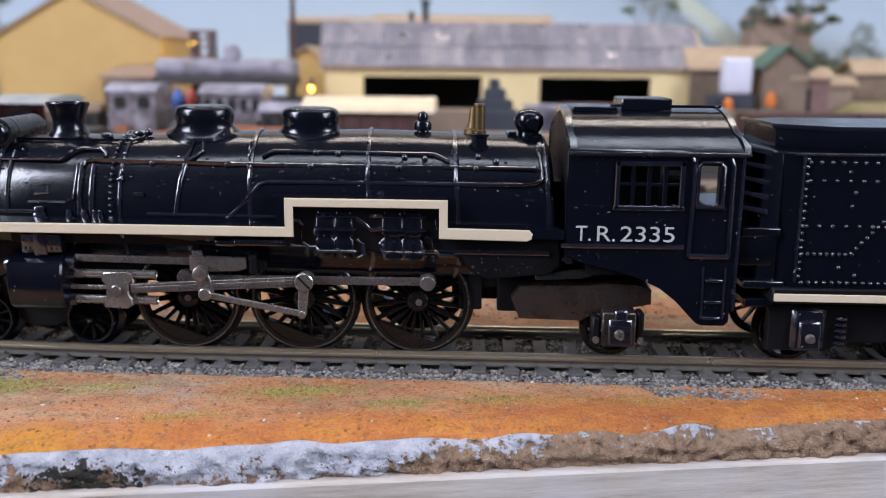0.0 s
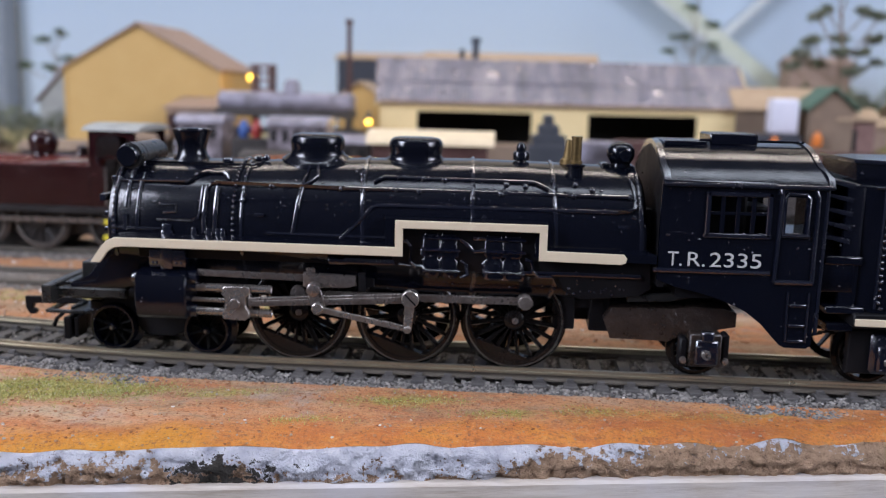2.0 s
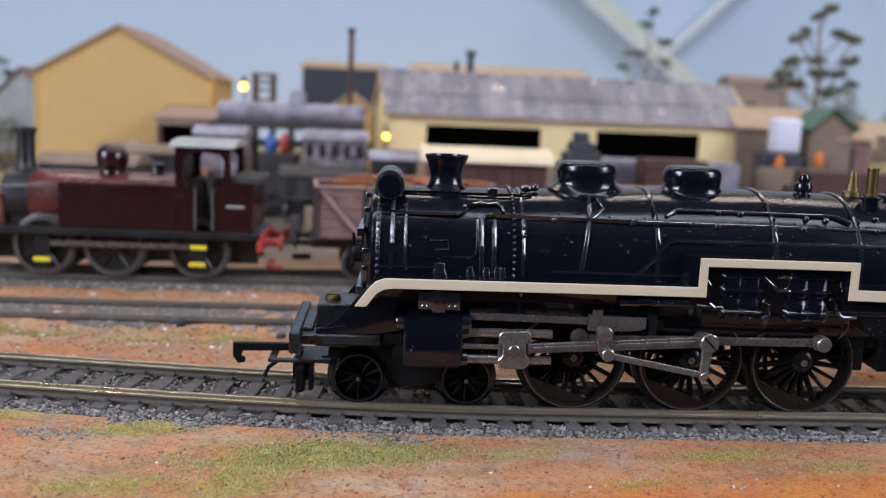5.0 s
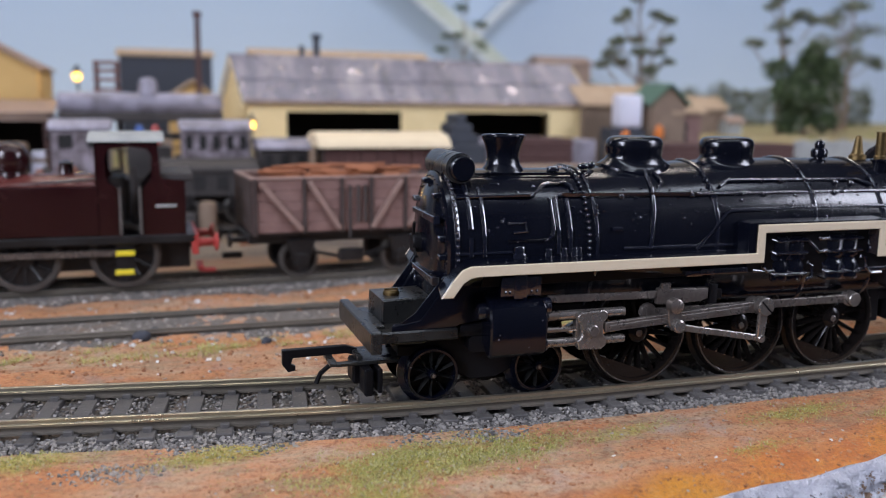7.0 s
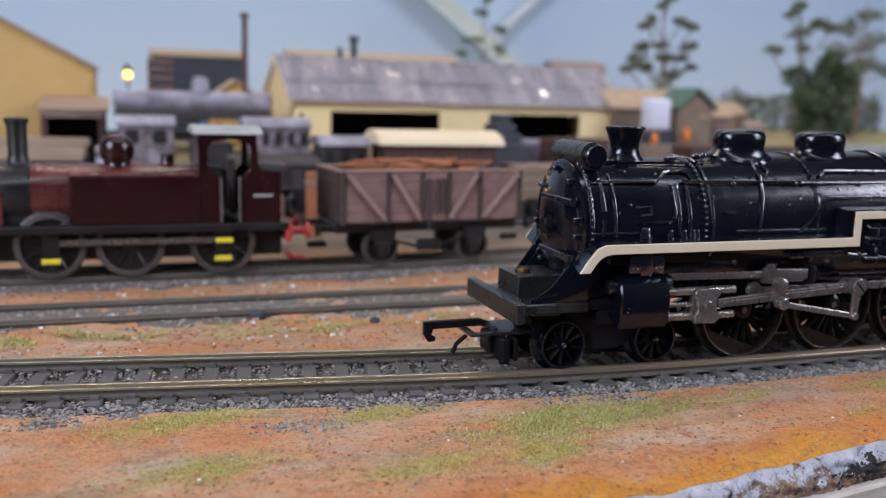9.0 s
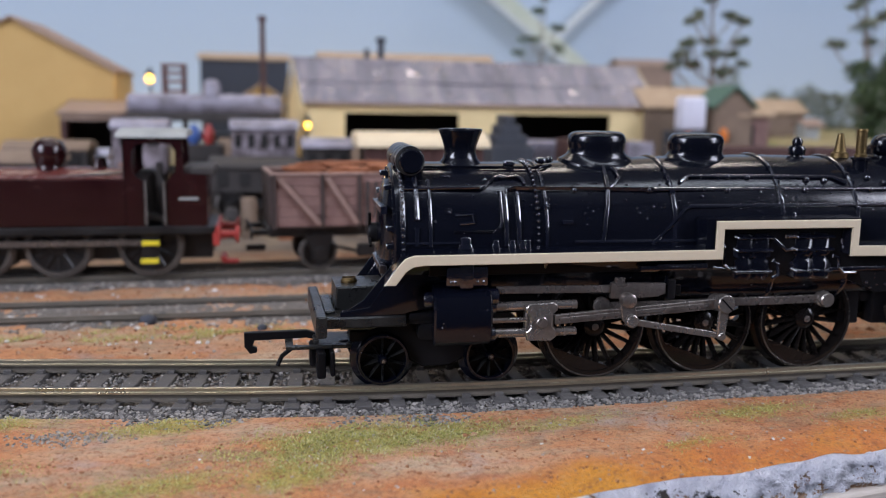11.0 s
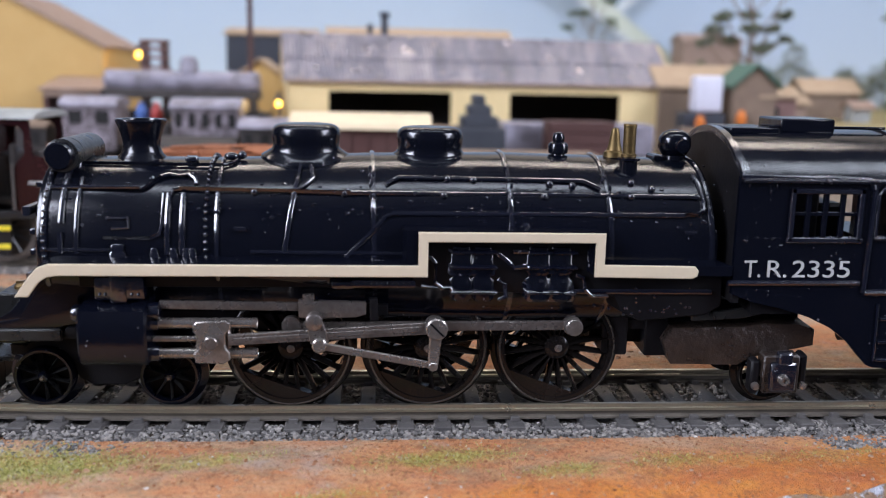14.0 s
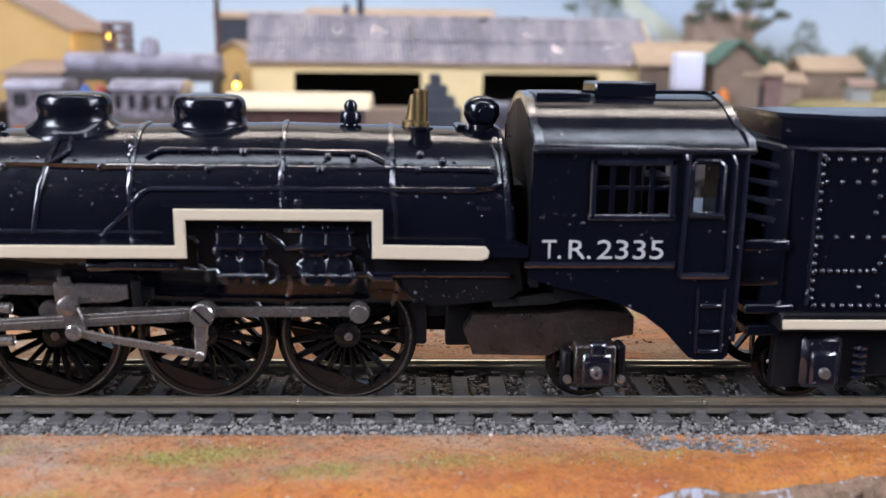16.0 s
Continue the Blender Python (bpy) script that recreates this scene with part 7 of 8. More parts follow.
def build_loco_shed():
    """The long yellow shed with two dark openings, in its own axes."""
    L, D, EAVE, RIDGE = 223.0, 62.0, 48.6, 73.0
    shed = thing("loco_shed", (0, 0, 0), "long cream-yellow engine shed with a grey corrugated roof", "building")

    def P(name, mat, fill, parent=None, label=""):
        bm = bmesh.new()
        fill(bm)
        return part(name, bm, mat, parent or shed, label)
    g = 4.0
    openings = ((22, 90, 42.4), (124, 190, 42.8))
    xs = [0, openings[0][0], openings[0][1], openings[1][0], openings[1][1], L]
    for a, b in ((xs[0], xs[1]), (xs[2], xs[3]), (xs[4], xs[5])):
        # weatherboards, one course over another
        z = g
        while z < 46.5:
            P("weatherboard", CREAMWALL, lambda q: prism(q, [(-0.9, z), (0.4, z), (0.4, z + 4.2), (-0.3, z + 4.2)], "x", a, b))
            z += 4.1
    P("wall_head", CREAMWALL, lambda q: vertbox(q, 0, L, -0.6, 1.2, 42.4, 48.4))
    P("wall_back", CREAMWALL, lambda q: vertbox(q, 0, L, D - 1.5, D, g, 48))
    for x in (0.6, L - 0.6):
        P("gable_wall", CREAMWALL, lambda q: prism(q, [(0.5, g), (D - 1.5, g), (D - 1.5, 48), (D / 2, RIDGE - 0.8), (0.5, 48)], "x", x - 0.6, x + 0.6), label="cream-yellow gable wall")
    # back wall and floor painted near-black for the shade inside
    P("interior", SHADEBLACK, lambda q: vertbox(q, 2, L - 2, D - 4, D - 2, g, 47))
    P("shed_floor", SHADEBLACK, lambda q: vertbox(q, 1.4, L - 1.4, 1.6, D - 2, g, g + 0.5))
    P("eave_board", RUSTROOF, lambda q: vertbox(q, -2, L + 2, -3.4, -2.6, 46.6, 48.2, 0.15))
    P("ridge_cap", IRON, lambda q: prism(q, [(D / 2 - 2.2, RIDGE - 0.6), (D / 2, RIDGE + 1.0), (D / 2 + 2.2, RIDGE - 0.6), (D / 2, RIDGE + 0.2)], "x", -2.5, L + 2.5))
    for x in (-2.6, L + 1.6):
        P("barge_board", CREAMWALL, lambda q: prism(q, [(-3.2, 46.0), (D / 2, RIDGE - 0.4), (D + 3.2, 46.0), (D + 3.2, 44.4), (D / 2, RIDGE - 2.4), (-3.2, 44.4)], "x", x, x + 1.0))
    slope = math.hypot(D / 2 + 3.4, RIDGE - 47)
    ang = math.degrees(math.atan2(RIDGE - 47, D / 2 + 3.4))
    half = sheet_mesh(slope * 0.53, 9.6, 4, IRON)
    count = int((L + 5) / 9.4)
    top = pose(-2.5 * MM, (D / 2) * MM, RIDGE * MM, ang)
    lay_sheets(shed, "roof_sheet", half, top @ pose(0, 0, 0.0006), count, 9.4)
    lay_sheets(shed, "roof_sheet", half, top @ pose(0, -slope * 0.47 * MM, 0.0), count, 9.4)
    back = sheet_mesh(slope, 9.6, 4, IRON)
    lay_sheets(shed, "roof_sheet", back, pose((L + 2.5) * MM, (D / 2) * MM, RIDGE * MM, 0, 0, 180) @ pose(0, 0, 0, ang), count, 9.4)
    # track bays inside the openings: low black platforms
    shed.matrix_basis = pose(-0.0745, 0.340, 0.002, 0, 0, 7.2)
    return shed


def build_house():
    """Tall yellow gabled goods shed with a rusty roof."""
    x0, x1, y0, y1, EAVE, RIDGE, XC, g = -280.0, -180.0, 372.0, 454.0, 66.5, 92.5, -232.0, 8.0
    h = thing("goods_shed", ((x0 + x1) / 2, y0, g), "tall yellow ochre gabled shed with a rusty roof", "building")

    def P(name, mat, fill, parent=None, label=""):
        bm = bmesh.new()
        fill(bm)
        return part(name, bm, mat, parent or h, label)
    z = g
    while z < RIDGE - 2:
        zt = min(z + 4.6, RIDGE - 0.5)
        def reach(zz):
            if zz <= EAVE:
                return x0, x1
            f = (zz - EAVE) / (RIDGE - EAVE)
            return x0 + (XC - x0) * f, x1 + (XC - x1) * f
        a0, b0 = reach(z)
        a1, b1 = reach(zt)
        P("weatherboard", OCHREWALL, lambda q: [prism(q, [(a0, z), (b0, z), (b1, zt), (a1, zt)], "y", y0 - 0.5, y0 + 0.8)])
        z += 4.7
    P("wall_east", OCHREWALL, lambda q: vertbox(q, x1 - 1.2, x1, y0 + 0.9, y1, g, EAVE))
    P("wall_west", OCHREWALL, lambda q: vertbox(q, x0, x0 + 1.2, y0 + 0.9, y1, g, EAVE))
    P("gable_back", OCHREWALL, lambda q: prism(q, [(x0, g), (x1, g), (x1, EAVE), (XC, RIDGE), (x0, EAVE)], "y", y1 - 1, y1))
    P("gable_core", OCHREWALL, lambda q: prism(q, [(x0 + 1, g), (x1 - 1, g), (x1 - 1, EAVE - 0.5), (XC, RIDGE - 0.8), (x0 + 1, EAVE - 0.5)], "y", y0 + 0.9, y0 + 1.6))
    for x, s in ((x0, -1), (x1, 1)):
        P("corner_post", OCHREWALL, lambda q: vertbox(q, x - 0.9, x + 0.9, y0 - 1.2, y0 + 0.6, g, EAVE, 0.2))
        P("barge_board", RUSTROOF, lambda q: prism(q, [(x + s * 3, EAVE - 1.2), (XC, RIDGE + 1.6), (XC, RIDGE + 0.2), (x + s * 3, EAVE - 2.6)], "y", y0 - 3, y0 - 1.8))
    n = 9
    for s, xe in ((-1, x0 - 3), (1, x1 + 3)):
        run = math.hypot(xe - XC, RIDGE - EAVE + 2)
        me = sheet_mesh(run, 9.6, 4, RUSTROOF)
        ang = math.degrees(math.atan2(RIDGE + 1.4 - EAVE + 1.4, abs(xe - XC)))
        if s > 0:
            m = Matrix.Translation(((Vector((XC, y0 - 3, RIDGE + 1.6)) - ORIGIN[h]) * MM)) @ pose(0, 0, 0, 0, 0, 90) @ pose(0, 0, 0, ang)
        else:
            m = Matrix.Translation(((Vector((XC, y0 + 84, RIDGE + 1.6)) - ORIGIN[h]) * MM)) @ pose(0, 0, 0, 0, 0, -90) @ pose(0, 0, 0, ang)
        lay_sheets(h, "roof_sheet", me, m, n, 9.5)
    # lean-to at the front corner
    lean = thing("lean_to", (-186, 350, 5), "small dark lean-to with a rust-red frame and pale roof", "shed")

    def Q(name, mat, fill):
        bm = bmesh.new()
        fill(bm)
        return part(name, bm, mat, lean)
    Q("roof", RUSTROOF, lambda q: prism(q, [(336, 41.8), (336, 43.0), (371, 49.0), (371, 47.8)], "x", -204, -170, 0.2))
    for x in (-201, -174):
        Q("post", BROWNBODY, lambda q: vertbox(q, x - 1.2, x + 1.2, 338, 340.4, 5, 42, 0.2))
    Q("lintel", RUSTROOF, lambda q: vertbox(q, -202, -172.8, 337.6, 339.8, 38.6, 42.2, 0.2))
    # black sheet for the shade inside the lean-to
    Q("back", SHADEBLACK, lambda q: vertbox(q, -202, -173, 366, 368, 5, 44))
    for xx in (-202.5, -172.5):
        Q("side", BROWNBODY, lambda q: vertbox(q, xx - 0.5, xx + 0.5, 341, 366, 5, 43))


def build_lamp(x, y, z, base, r, label):
    lamp = thing("yard_lamp", (x, y, base), label, "lamp", "yard lamps")
    bm = bmesh.new()
    sweep(bm, [(x + 0.2, y + r + 1.2, base), (x + 0.2, y + r + 1.2, z + r + 4)], 0.7, 8)
    sweep(bm, [(x + 0.2, y + r + 1.2, z + r + 3), (x, y, z + r + 2.2)], 0.5, 6)
    part("post", bm, SLATE, lamp)
    bm = bmesh.new()
    lathe(bm, [(r * 1.3, z + r * 0.9), (r * 0.5, z + r + 2.2), (0.6, z + r + 3.6), (0, z + r + 3.8)], (x, y, 0), "z", 16)
    part("shade", bm, SLATE, lamp)
    bm = bmesh.new()
    ball(bm, (x, y, z), r, sub=3)
    part("bulb", bm, BULB, lamp, "lit yellow bulb")
    data = bpy.data.lights.new("bulb_light", "POINT")
    data.energy, data.color, data.shadow_soft_size = 0.012, (1.0, 0.62, 0.15), 0.003
    ob = new("bulb_light", data)
    ob.location = (x * MM, (y - r - 2) * MM, z * MM)


def build_plain_house(name, x0, x1, y0, y1, z0, eave, ridge, wall, roof, label, along="x", category="building", door=None):
    h = thing(name, ((x0 + x1) / 2, y0, z0), label, category)

    def P(nm, mat, fill):
        bm = bmesh.new()
        fill(bm)
        return part(nm, bm, mat, h)
    if along == "x":
        yc = (y0 + y1) / 2
        P("wall", wall, lambda q: prism(q, [(y0, z0), (y1, z0), (y1, eave), (yc, ridge), (y0, eave)], "x", x0, x1, 0.2))
        for s, ye in ((-1, y0 - 2.5), (1, y1 + 2.5)):
            P("roof_slope", roof, lambda q: prism(q, [(ye, eave - 1), (yc, ridge + 0.4), (yc, ridge + 1.8), (ye, eave + 0.4)], "x", x0 - 2.5, x1 + 2.5, 0.15))
    else:
        xc = (x0 + x1) / 2
        P("wall", wall, lambda q: prism(q, [(x0, z0), (x1, z0), (x1, eave), (xc, ridge), (x0, eave)], "y", y0, y1, 0.2))
        for s, xe in ((-1, x0 - 2.5), (1, x1 + 2.5)):
            P("roof_slope", roof, lambda q: prism(q, [(xe, eave - 1), (xc, ridge + 0.4), (xc, ridge + 1.8), (xe, eave + 0.4)], "y", y0 - 2.5, y1 + 2.5, 0.15))
    for d in door or ():
        P("doorway", SHADEBLACK, lambda q: vertbox(q, d[0], d[1], y0 - 0.6, y0 + 1, d[2], d[3], 0.2))
    return h


build_loco_shed()
build_house()
build_lamp(-160.6, 375.0, 61.6, 10, 2.4, "yard lamp with a lit yellow bulb beside the gabled shed")
build_lamp(-75.6, 303.5, 38.3, 8, 1.7, "small yard lamp with a lit yellow bulb")
build_plain_house("workshop", -144, -76, 575, 640, 15, 82, 86, SLATE, TANROOF, "flat dark blue-black workshop behind the sheds")
build_plain_house("store", -112, -84, 410, 450, 12, 50, 60, OCHREWALL, TANROOF, "small ochre store with a tan gable", "y")
build_plain_house("long_store", -58, 60, 440, 490, 12, 74, 82, TIMBER, TANROOF, "long low store with a faded tan roof")
build_plain_house("hut", 137, 188, 362, 400, 12, 50, 61, TIMBER, TANROOF, "weathered timber hut with a tan roof")
build_plain_house("green_hut", 172, 196, 338, 366, 10, 51, 62, TIMBER, GREEN, "small timber hut with a dark green gabled roof", "y")
build_plain_house("privy", 189, 209, 340, 362, 10, 46, 50, WAGON, TANROOF, "narrow brown plank hut", door=((193, 199, 10, 40),))
build_plain_house("far_store", 285, 345, 760, 800, 20, 92, 98, RUSTROOF, RUSTROOF, "distant rust-brown gabled store building")

# thin chimneys and poles
def build_pole(x, y, z0, z1, r, mat, label, cap=True):
    p = thing("chimney_pole", (x, y, z0), label, "chimney", "chimneys")
    bm = bmesh.new()
    lathe(bm, [(r * 1.1, z0), (r, z1)], (x, y, 0), "z", 14)
    part("shaft", bm, mat, p)
    if cap:
        bm = bmesh.new()
        lathe(bm, [(r * 1.2, z1 - 3), (r * 1.7, z1 - 1.5), (r * 1.6, z1), (0, z1 + 0.6)], (x, y, 0), "z", 14)
        part("cap", bm, mat, p)


build_pole(-97.3, 366, 10, 97.5, 1.5, BROWNBODY, "thin rusty chimney pole above the yard")
build_pole(-22, 420, 40, 91, 2.1, SLATE, "short dark chimney behind the shed")
build_pole(-31, 421, 40, 84, 1.6, SLATE, "short dark vent pipe behind the shed", False)


def build_water_tower():
    w = thing("water_tower", (-144, 341, 8), "pinkish brown timber water tower frame", "water tower")
    for x in (-149.0, -139.2):
        for y in (337, 347):
            bm = bmesh.new()
            vertbox(bm, x - 1, x + 1, y - 1, y + 1, 8, 68, 0.2)
            part("post", bm, BROWNBODY, w)
    for z in (54, 59, 63.5, 67.5):
        bm = bmesh.new()
        vertbox(bm, -150.6, -137.6, 335.6, 348.4, z, z + 1.6, 0.2)
        part("deck", bm, WAGON, w)


build_water_tower()

# white tank on legs with an orange valve each side
def build_white_tank():
    w = thing("white_tank", (155, 343, 8), "upright white tank on a dark plinth", "tank")
    bm = bmesh.new()
    vertbox(bm, 150.0, 166.0, 338, 350, 36.2, 56.6, 2.2, 3)
    part("tank", bm, PALE, w)
    bm = bmesh.new()
    vertbox(bm, 144, 168, 338, 352, 8, 36, 0.6)
    part("plinth", bm, SLATE, w)


build_white_tank()
small_shape(152, 334, 28, 2.6, 7, ORANGE, "small orange rounded shape near the white tank")
small_shape(175.3, 334, 30, 3.0, 8, ORANGE, "small orange rounded shape near the green hut")
bm = bmesh.new()
vertbox(bm, 140, 182, 328, 337, 6, 28, 0.6)
solid("loading_dock", bm, TIMBER, (160, 332, 6), "weathered timber loading dock in front of the white tank", "dock")

bm = bmesh.new()
vertbox(bm, 38, 118, 306, 330, 3, 30.5, 0.8)
solid("platform", bm, SILVER, (78, 318, 3), "pale lilac-grey platform in front of the shed opening", "platform")
bm = bmesh.new()
vertbox(bm, -60, 20, 312, 332, 3, 27.5, 0.8)
solid("platform", bm, TIMBER, (-20, 322, 3), "weathered timber platform in front of the shed", "platform")

# pale board fence
def build_fence():
    f = thing("board_fence", (300, 298, 10), "pale whitewashed board fence beside the field", "fence")
    for k in range(30):
        bm = bmesh.new()
        x = 246 + 5 * k
        vertbox(bm, x, x + 4.7, 297, 298, 8, 30.5 + 0.6 * math.sin(k * 2.1), 0.15)
        part("board", bm, ROOFGREY, f)
    bm = bmesh.new()
    vertbox(bm, 245, 396, 298, 299.4, 24, 26, 0.2)
    part("rail", bm, ROOFGREY, f)


build_fence()


# ---- trees ----
def leaf_cloud(verts, faces, rng, c, radii, count, size):
    for i in range(count):
        d = Vector((rng.gauss(0, 1), rng.gauss(0, 1), rng.gauss(0, 1))).normalized() * rng.uniform(0.35, 1.0)
        p = Vector((c[0] + d.x * radii[0], c[1] + d.y * radii[1], c[2] + d.z * radii[2]))
        a = Vector((rng.gauss(0, 1), rng.gauss(0, 1), rng.gauss(0, 1))).normalized() * size * rng.uniform(0.6, 1.3)
        b = a.cross(Vector((rng.gauss(0, 1), rng.gauss(0, 1), rng.gauss(0, 1)))).normalized() * size * 0.45
        k = len(verts)
        verts += [tuple(p - a), tuple(p + b), tuple(p + a), tuple(p - b)]
        faces.append((k, k + 1, k + 2, k + 3))


def build_tree(x, y, z, top, clumps, seed, leaf_mat, label, trunk_r=2.2, leaf=1.6, dense=90):
    """Tapered trunk, bare limbs and separate clumps of small leaves."""
    rng = random.Random(seed)
    t = thing("tree", (x, y, z), label, "tree", "trees")
    bm = bmesh.new()
    n = 7
    line = [(x + rng.uniform(-1, 1) * k * 0.5, y + rng.uniform(-1, 1) * k * 0.4, z + (top - z) * k / n) for k in range(n + 1)]
    for a, b, k in zip(line, line[1:], range(n)):
        r0, r1 = trunk_r * (1 - k / (n + 1)), trunk_r * (1 - (k + 1) / (n + 1))
        d = Vector(b) - Vector(a)
        u, v = frame_of(d)
        lo = [bm.verts.new(Vector(a) + r0 * (math.cos(q) * u + math.sin(q) * v)) for q in np.linspace(0, 6.283, 8)[:-1]]
        hi = [bm.verts.new(Vector(b) + r1 * (math.cos(q) * u + math.sin(q) * v)) for q in np.linspace(0, 6.283, 8)[:-1]]
        for i in range(7):
            bm.faces.new((lo[i], lo[(i + 1) % 7], hi[(i + 1) % 7], hi[i]))
    trunk = part("trunk", bm, TIMBER, t)
    verts, faces = [], []
    for cx, cz, rx, rz in clumps:
        f = max(0.25, min(1.0, (cz - z) / (top - z) - 0.12))
        k = min(int(f * n), n - 1)
        bm = bmesh.new()
        c = Vector((x + cx, y + rng.uniform(-6, 6), cz))
        a = Vector(line[k])
        mid = (a + c) / 2 + Vector((0, 0, -1.5))
        sweep(bm, [a, mid, c], 0.6, 5)
        part("limb", bm, TIMBER, trunk)
        for j in range(3):
            cc = (c.x + rng.uniform(-0.5, 0.5) * rx, c.y + rng.uniform(-0.4, 0.4) * rx, c.z + rng.uniform(-0.4, 0.4) * rz)
            leaf_cloud(verts, faces, rng, cc, (rx * 0.7, rx * 0.7, rz * 0.75), dense // 3, leaf)
    me = bpy.data.meshes.new("crown")
    me.from_pydata([tuple((Vector(v) - ORIGIN[t]) * MM) for v in verts], [], faces)
    me.materials.append(leaf_mat)
    ob = new("crown", me)
    ob.parent = t
    return t


build_tree(222, 440, 15, 132, [(4, 133, 7, 3.5), (-7, 126, 5, 3), (-19, 111, 8, 4), (-11, 116, 5, 3), (13, 114, 8, 4), (21, 111, 7, 3.5), (-21, 95, 9, 4), (-29, 86, 8, 4.5), (2, 98, 9, 4), (18, 97, 8, 4), (-4, 88, 10, 4), (-14, 80, 9, 5), (10, 88, 6, 3), (-33, 79, 7, 4), (8, 76, 9, 5), (22, 82, 6, 3)], 11, LEAFG, "tall thin gum tree with separate clumps of grey-green leaves", 2.0, 1.7, 260)
build_tree(349, 445, 15, 138, [(-34, 97, 9, 5), (-8, 112, 12, 6), (10, 120, 9, 5), (-4, 134, 8, 5), (24, 116, 8, 4), (-14, 126, 6, 4), (6, 100, 8, 4)], 12, LEAFG, "tall thin gum tree with sparse crown", 2.2, 2.0, 190)
build_tree(358, 425, 20, 86, [(0, 86, 15, 11), (-12, 74, 18, 13), (13, 76, 18, 13), (0, 62, 22, 15), (-18, 54, 17, 13), (20, 54, 17, 13), (0, 44, 22, 13), (22, 80, 9, 8), (-15, 38, 15, 10), (16, 38, 15, 10), (-22, 68, 8, 7), (26, 64, 8, 7)], 13, LEAF, "broad dense dark green tree", 3.0, 2.2, 900)
build_tree(420, 460, 15, 130, [(-16, 118, 12, 7), (10, 108, 14, 8), (0, 132, 10, 6), (-26, 98, 12, 7), (20, 92, 14, 8), (-6, 84, 16, 9)], 14, LEAFG, "tall olive-brown gum tree", 2.4, 1.8, 140)
build_tree(480, 520, 15, 150, [(-20, 130, 16, 9), (10, 140, 14, 8), (20, 116, 18, 9), (-24, 106, 18, 10), (6, 96, 20, 11), (30, 90, 14, 8)], 15, LEAFG, "large grey-green gum tree at the field edge", 3.0, 2.2, 170)
build_tree(176, 700, 20, 150, [(-14, 112, 10, 5), (12, 124, 8, 4), (-6, 140, 8, 5), (18, 104, 9, 5), (-22, 98, 8, 4), (2, 152, 6, 4)], 16, LEAF, "slender young green tree far behind the shed", 1.6, 2.2, 90)
build_tree(-452, 700, 20, 100, [(-34, 72, 12, 4), (-6, 70, 12, 4), (14, 80, 14, 6), (-10, 98, 12, 5), (8, 104, 8, 5), (26, 68, 8, 4)], 17, LEAF, "sparse small tree near the panel edge", 1.8, 2.4, 90)
build_tree(-530, 560, 10, 46, [(0, 40, 18, 10), (-16, 32, 16, 10), (18, 32, 16, 10), (0, 24, 20, 10)], 18, LEAF, "low dark green rounded bush", 2.5, 2.6, 160)


# low scrub and hedges in the distance
def build_hedge(x0, x1, y, z0, z1, seed, mat, label, count):
    rng = random.Random(seed)
    verts, faces = [], []
    for i in range(count):
        x = rng.uniform(x0, x1)
        h = z0 + (z1 - z0) * (0.55 + 0.45 * noise.noise((x / 30, seed, 2)))
        leaf_cloud(verts, faces, rng, (x, y + rng.uniform(-8, 8), rng.uniform(z0, h)), (5, 5, 4), 6, 2.2)
    raw_mesh("scrub", verts, faces, mat, label, "scrub", "stuff")


build_hedge(225, 330, 500, 24, 76, 21, LEAFG, "low grey-green scrub behind the huts", 900)
build_hedge(190, 330, 700, 30, 88, 22, LEAF, "distant dark green tree line", 420)
build_hedge(225, 620, 640, 20, 100, 23, LEAFG, "distant scrub along the field", 2400)
build_hedge(-700, -290, 620, 12, 42, 24, LEAFG, "distant scrub beside the gabled shed", 700)
build_hedge(-520, -286, 470, 2, 62, 25, LEAFG, "olive-brown scrub beside the gabled shed", 520)
build_hedge(-430, -290, 380, 0, 30, 26, BRUSH, "dry brown brush in front of the scrub", 380)
build_plain_house("far_cottage", 268, 306, 452, 480, 26, 47, 55, TIMBER, TANROOF, "small distant cottage with a tan roof")
build_plain_house("shelter", 236, 254, 420, 436, 24, 40, 44, RUSTROOF, TANROOF, "small rusty iron shelter on the rise")
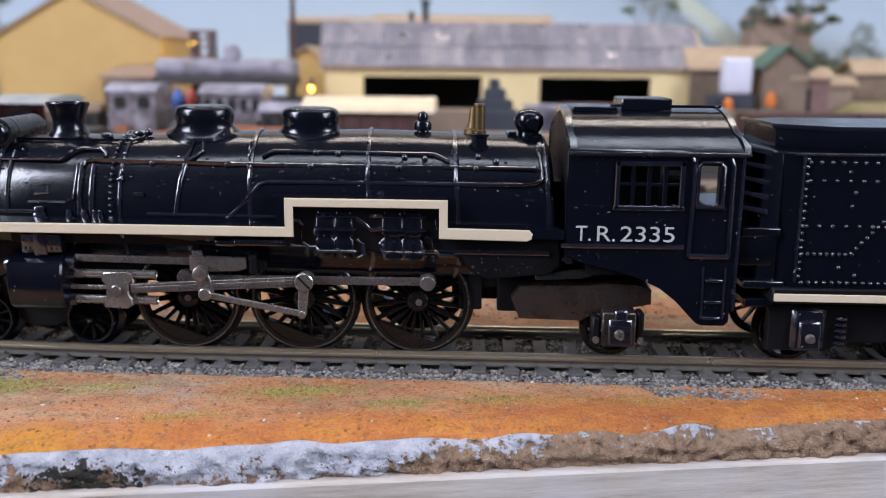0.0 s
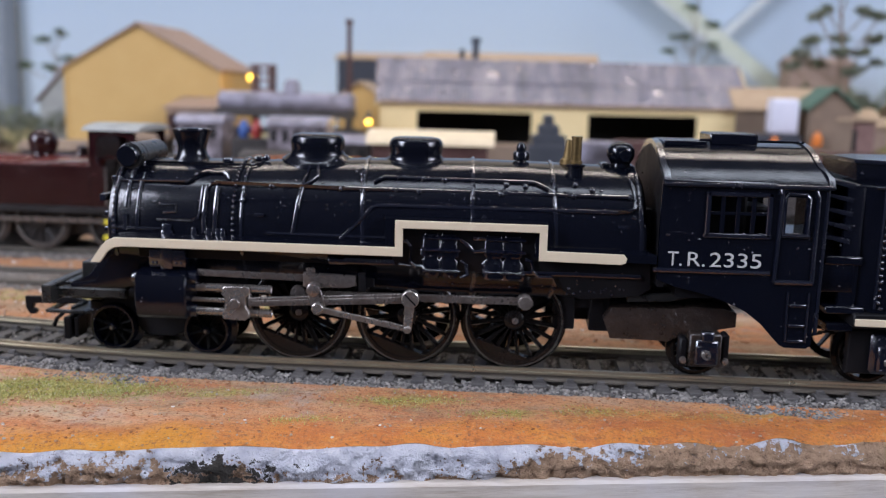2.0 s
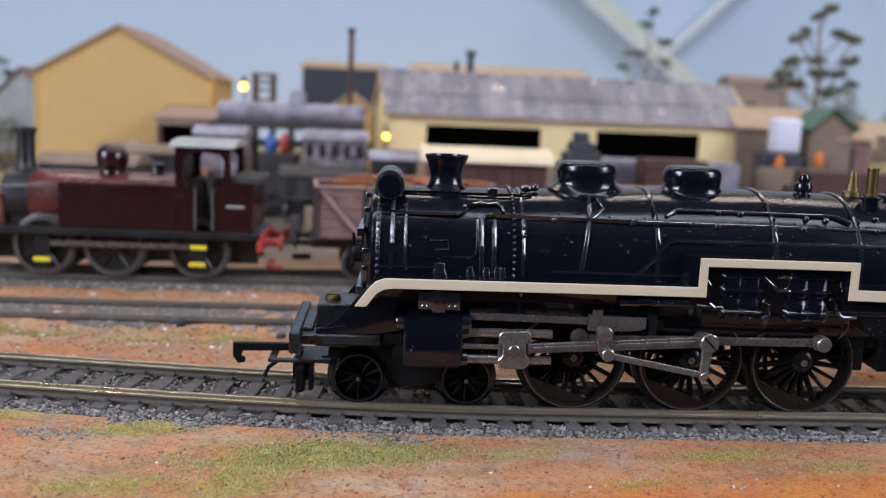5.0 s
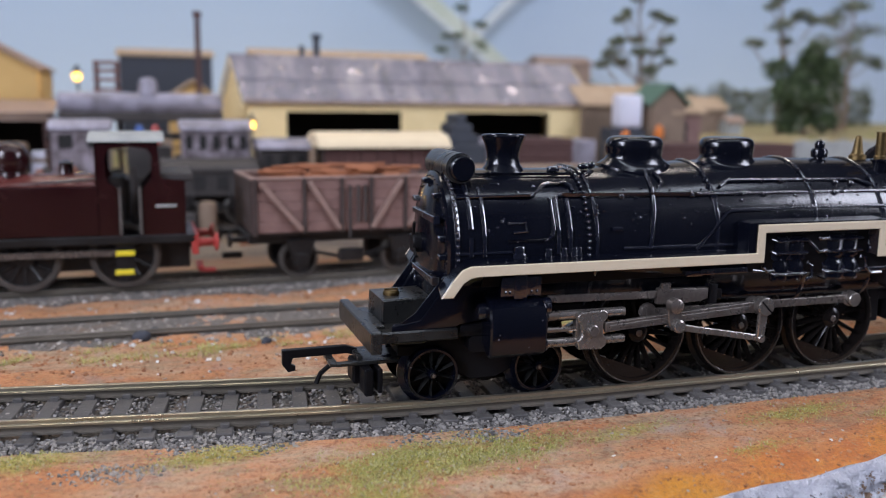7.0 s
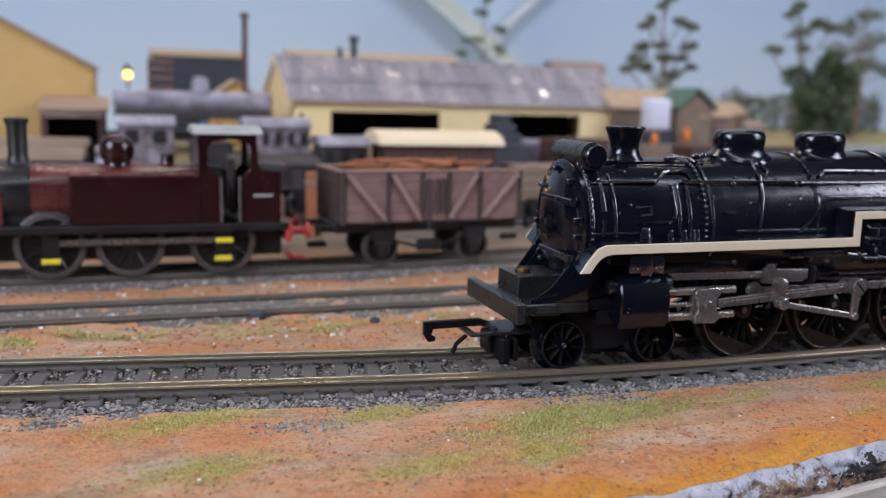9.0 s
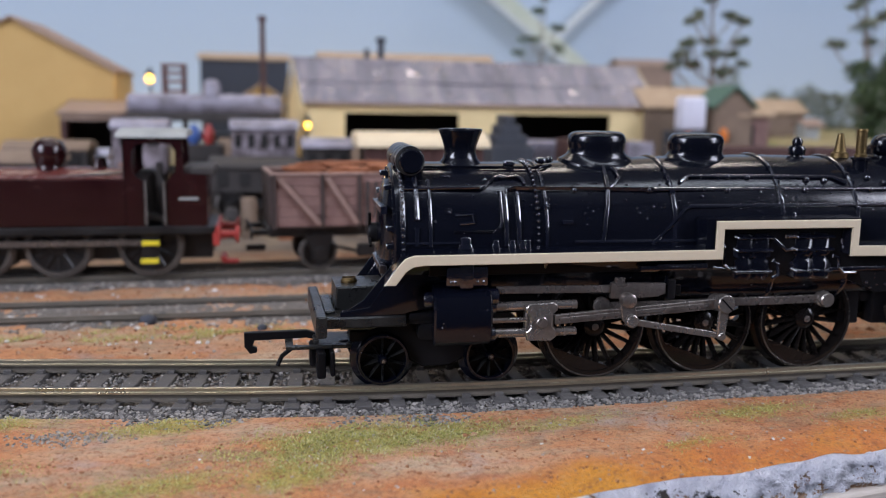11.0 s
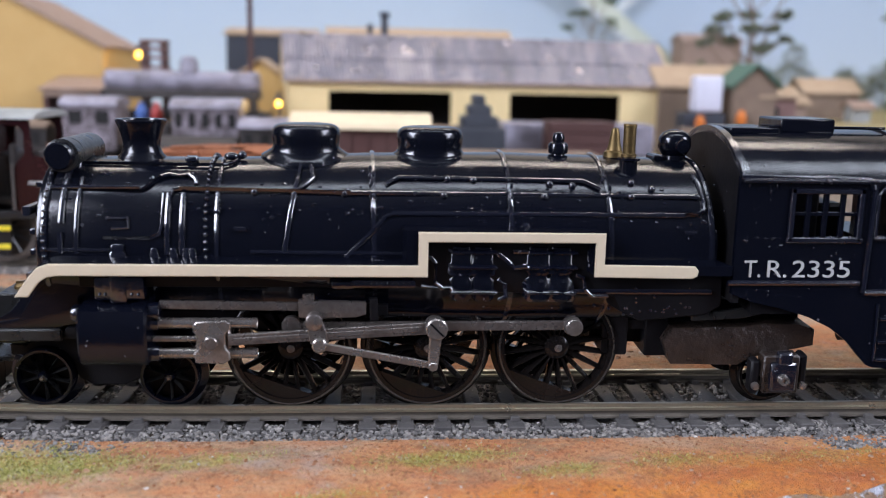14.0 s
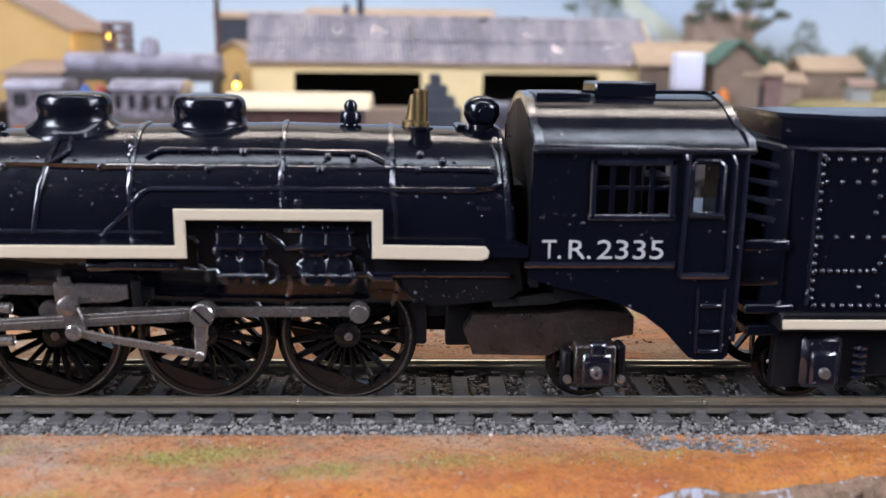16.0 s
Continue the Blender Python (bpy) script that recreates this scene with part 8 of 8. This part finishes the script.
build_plain_house("shelter", 285, 297, 418, 430, 25, 38, 41, ROOFGREY, RUSTROOF, "small pale grey shelter on the rise")
build_plain_house("ruin", -350, -302, 470, 500, 10, 42, 68, ROOFGREY, WAGON, "pale grey derelict hut under steep brown roof boards", "y")


# crossed pale timbers in front of the sky board
def build_truss():
    t = thing("roof_truss", (222, 806, 118), "pale green crossed timbers against the sky board", "truss")

    def beam(a, b, w, y0, y1, mat):
        bm = bmesh.new()
        bar(bm, a, b, y0, y1, w, w, 0.6)
        part("timber", bm, mat, t)
    beam((96, 214), (290, 66), 15, 806, 818, BATTEN)
    beam((88, 206), (280, 60), 5, 802, 806, BATTENW)
    beam((226, 120), (330, 218), 8, 812, 822, BATTENW)


build_truss()


# ---- clutter of the yard ----
def build_clutter():
    """Crates, drums and pipes standing between the wagons."""
    rng = random.Random(41)
    mats = (GREYBODY, TIMBER, BROWNBODY, SILVER, PALE, SLATE, RUST, GREYBODY)
    for k in range(46):
        x, y = rng.uniform(-215, -62), rng.choice((188, 252, 276, 296, 312)) + rng.uniform(-3, 3)
        z = height(x, y)
        w, d, h = rng.uniform(3, 8), rng.uniform(3, 7), rng.uniform(8, 26)
        mat = mats[rng.randrange(len(mats))]
        if k % 3:
            crate = thing("crate", (x, y, z), "weathered tall crate standing between the wagons", "crate", "yard clutter")
            bm = bmesh.new()
            vertbox(bm, x - w / 2, x + w / 2, y - d / 2, y + d / 2, z - 0.3, z + h, 0.4)
            part("box", bm, mat, crate)
            for t in (0.2, 0.8):
                bm = bmesh.new()
                vertbox(bm, x - w / 2 - 0.4, x + w / 2 + 0.4, y - d / 2 - 0.4, y + d / 2 + 0.4, z + h * t, z + h * (t + 0.07), 0.1)
                part("band", bm, TIMBER, crate)
        else:
            bm = bmesh.new()
            lathe(bm, [(w * 0.45, z - 0.3), (w * 0.5, z + h * 0.1), (w * 0.5, z + h * 0.9), (w * 0.42, z + h), (0, z + h)], (x, y, 0), "z", 16)
            solid("drum", bm, mat, (x, y, z), "weathered upright drum standing between the wagons", "drum", "yard clutter")


build_clutter()
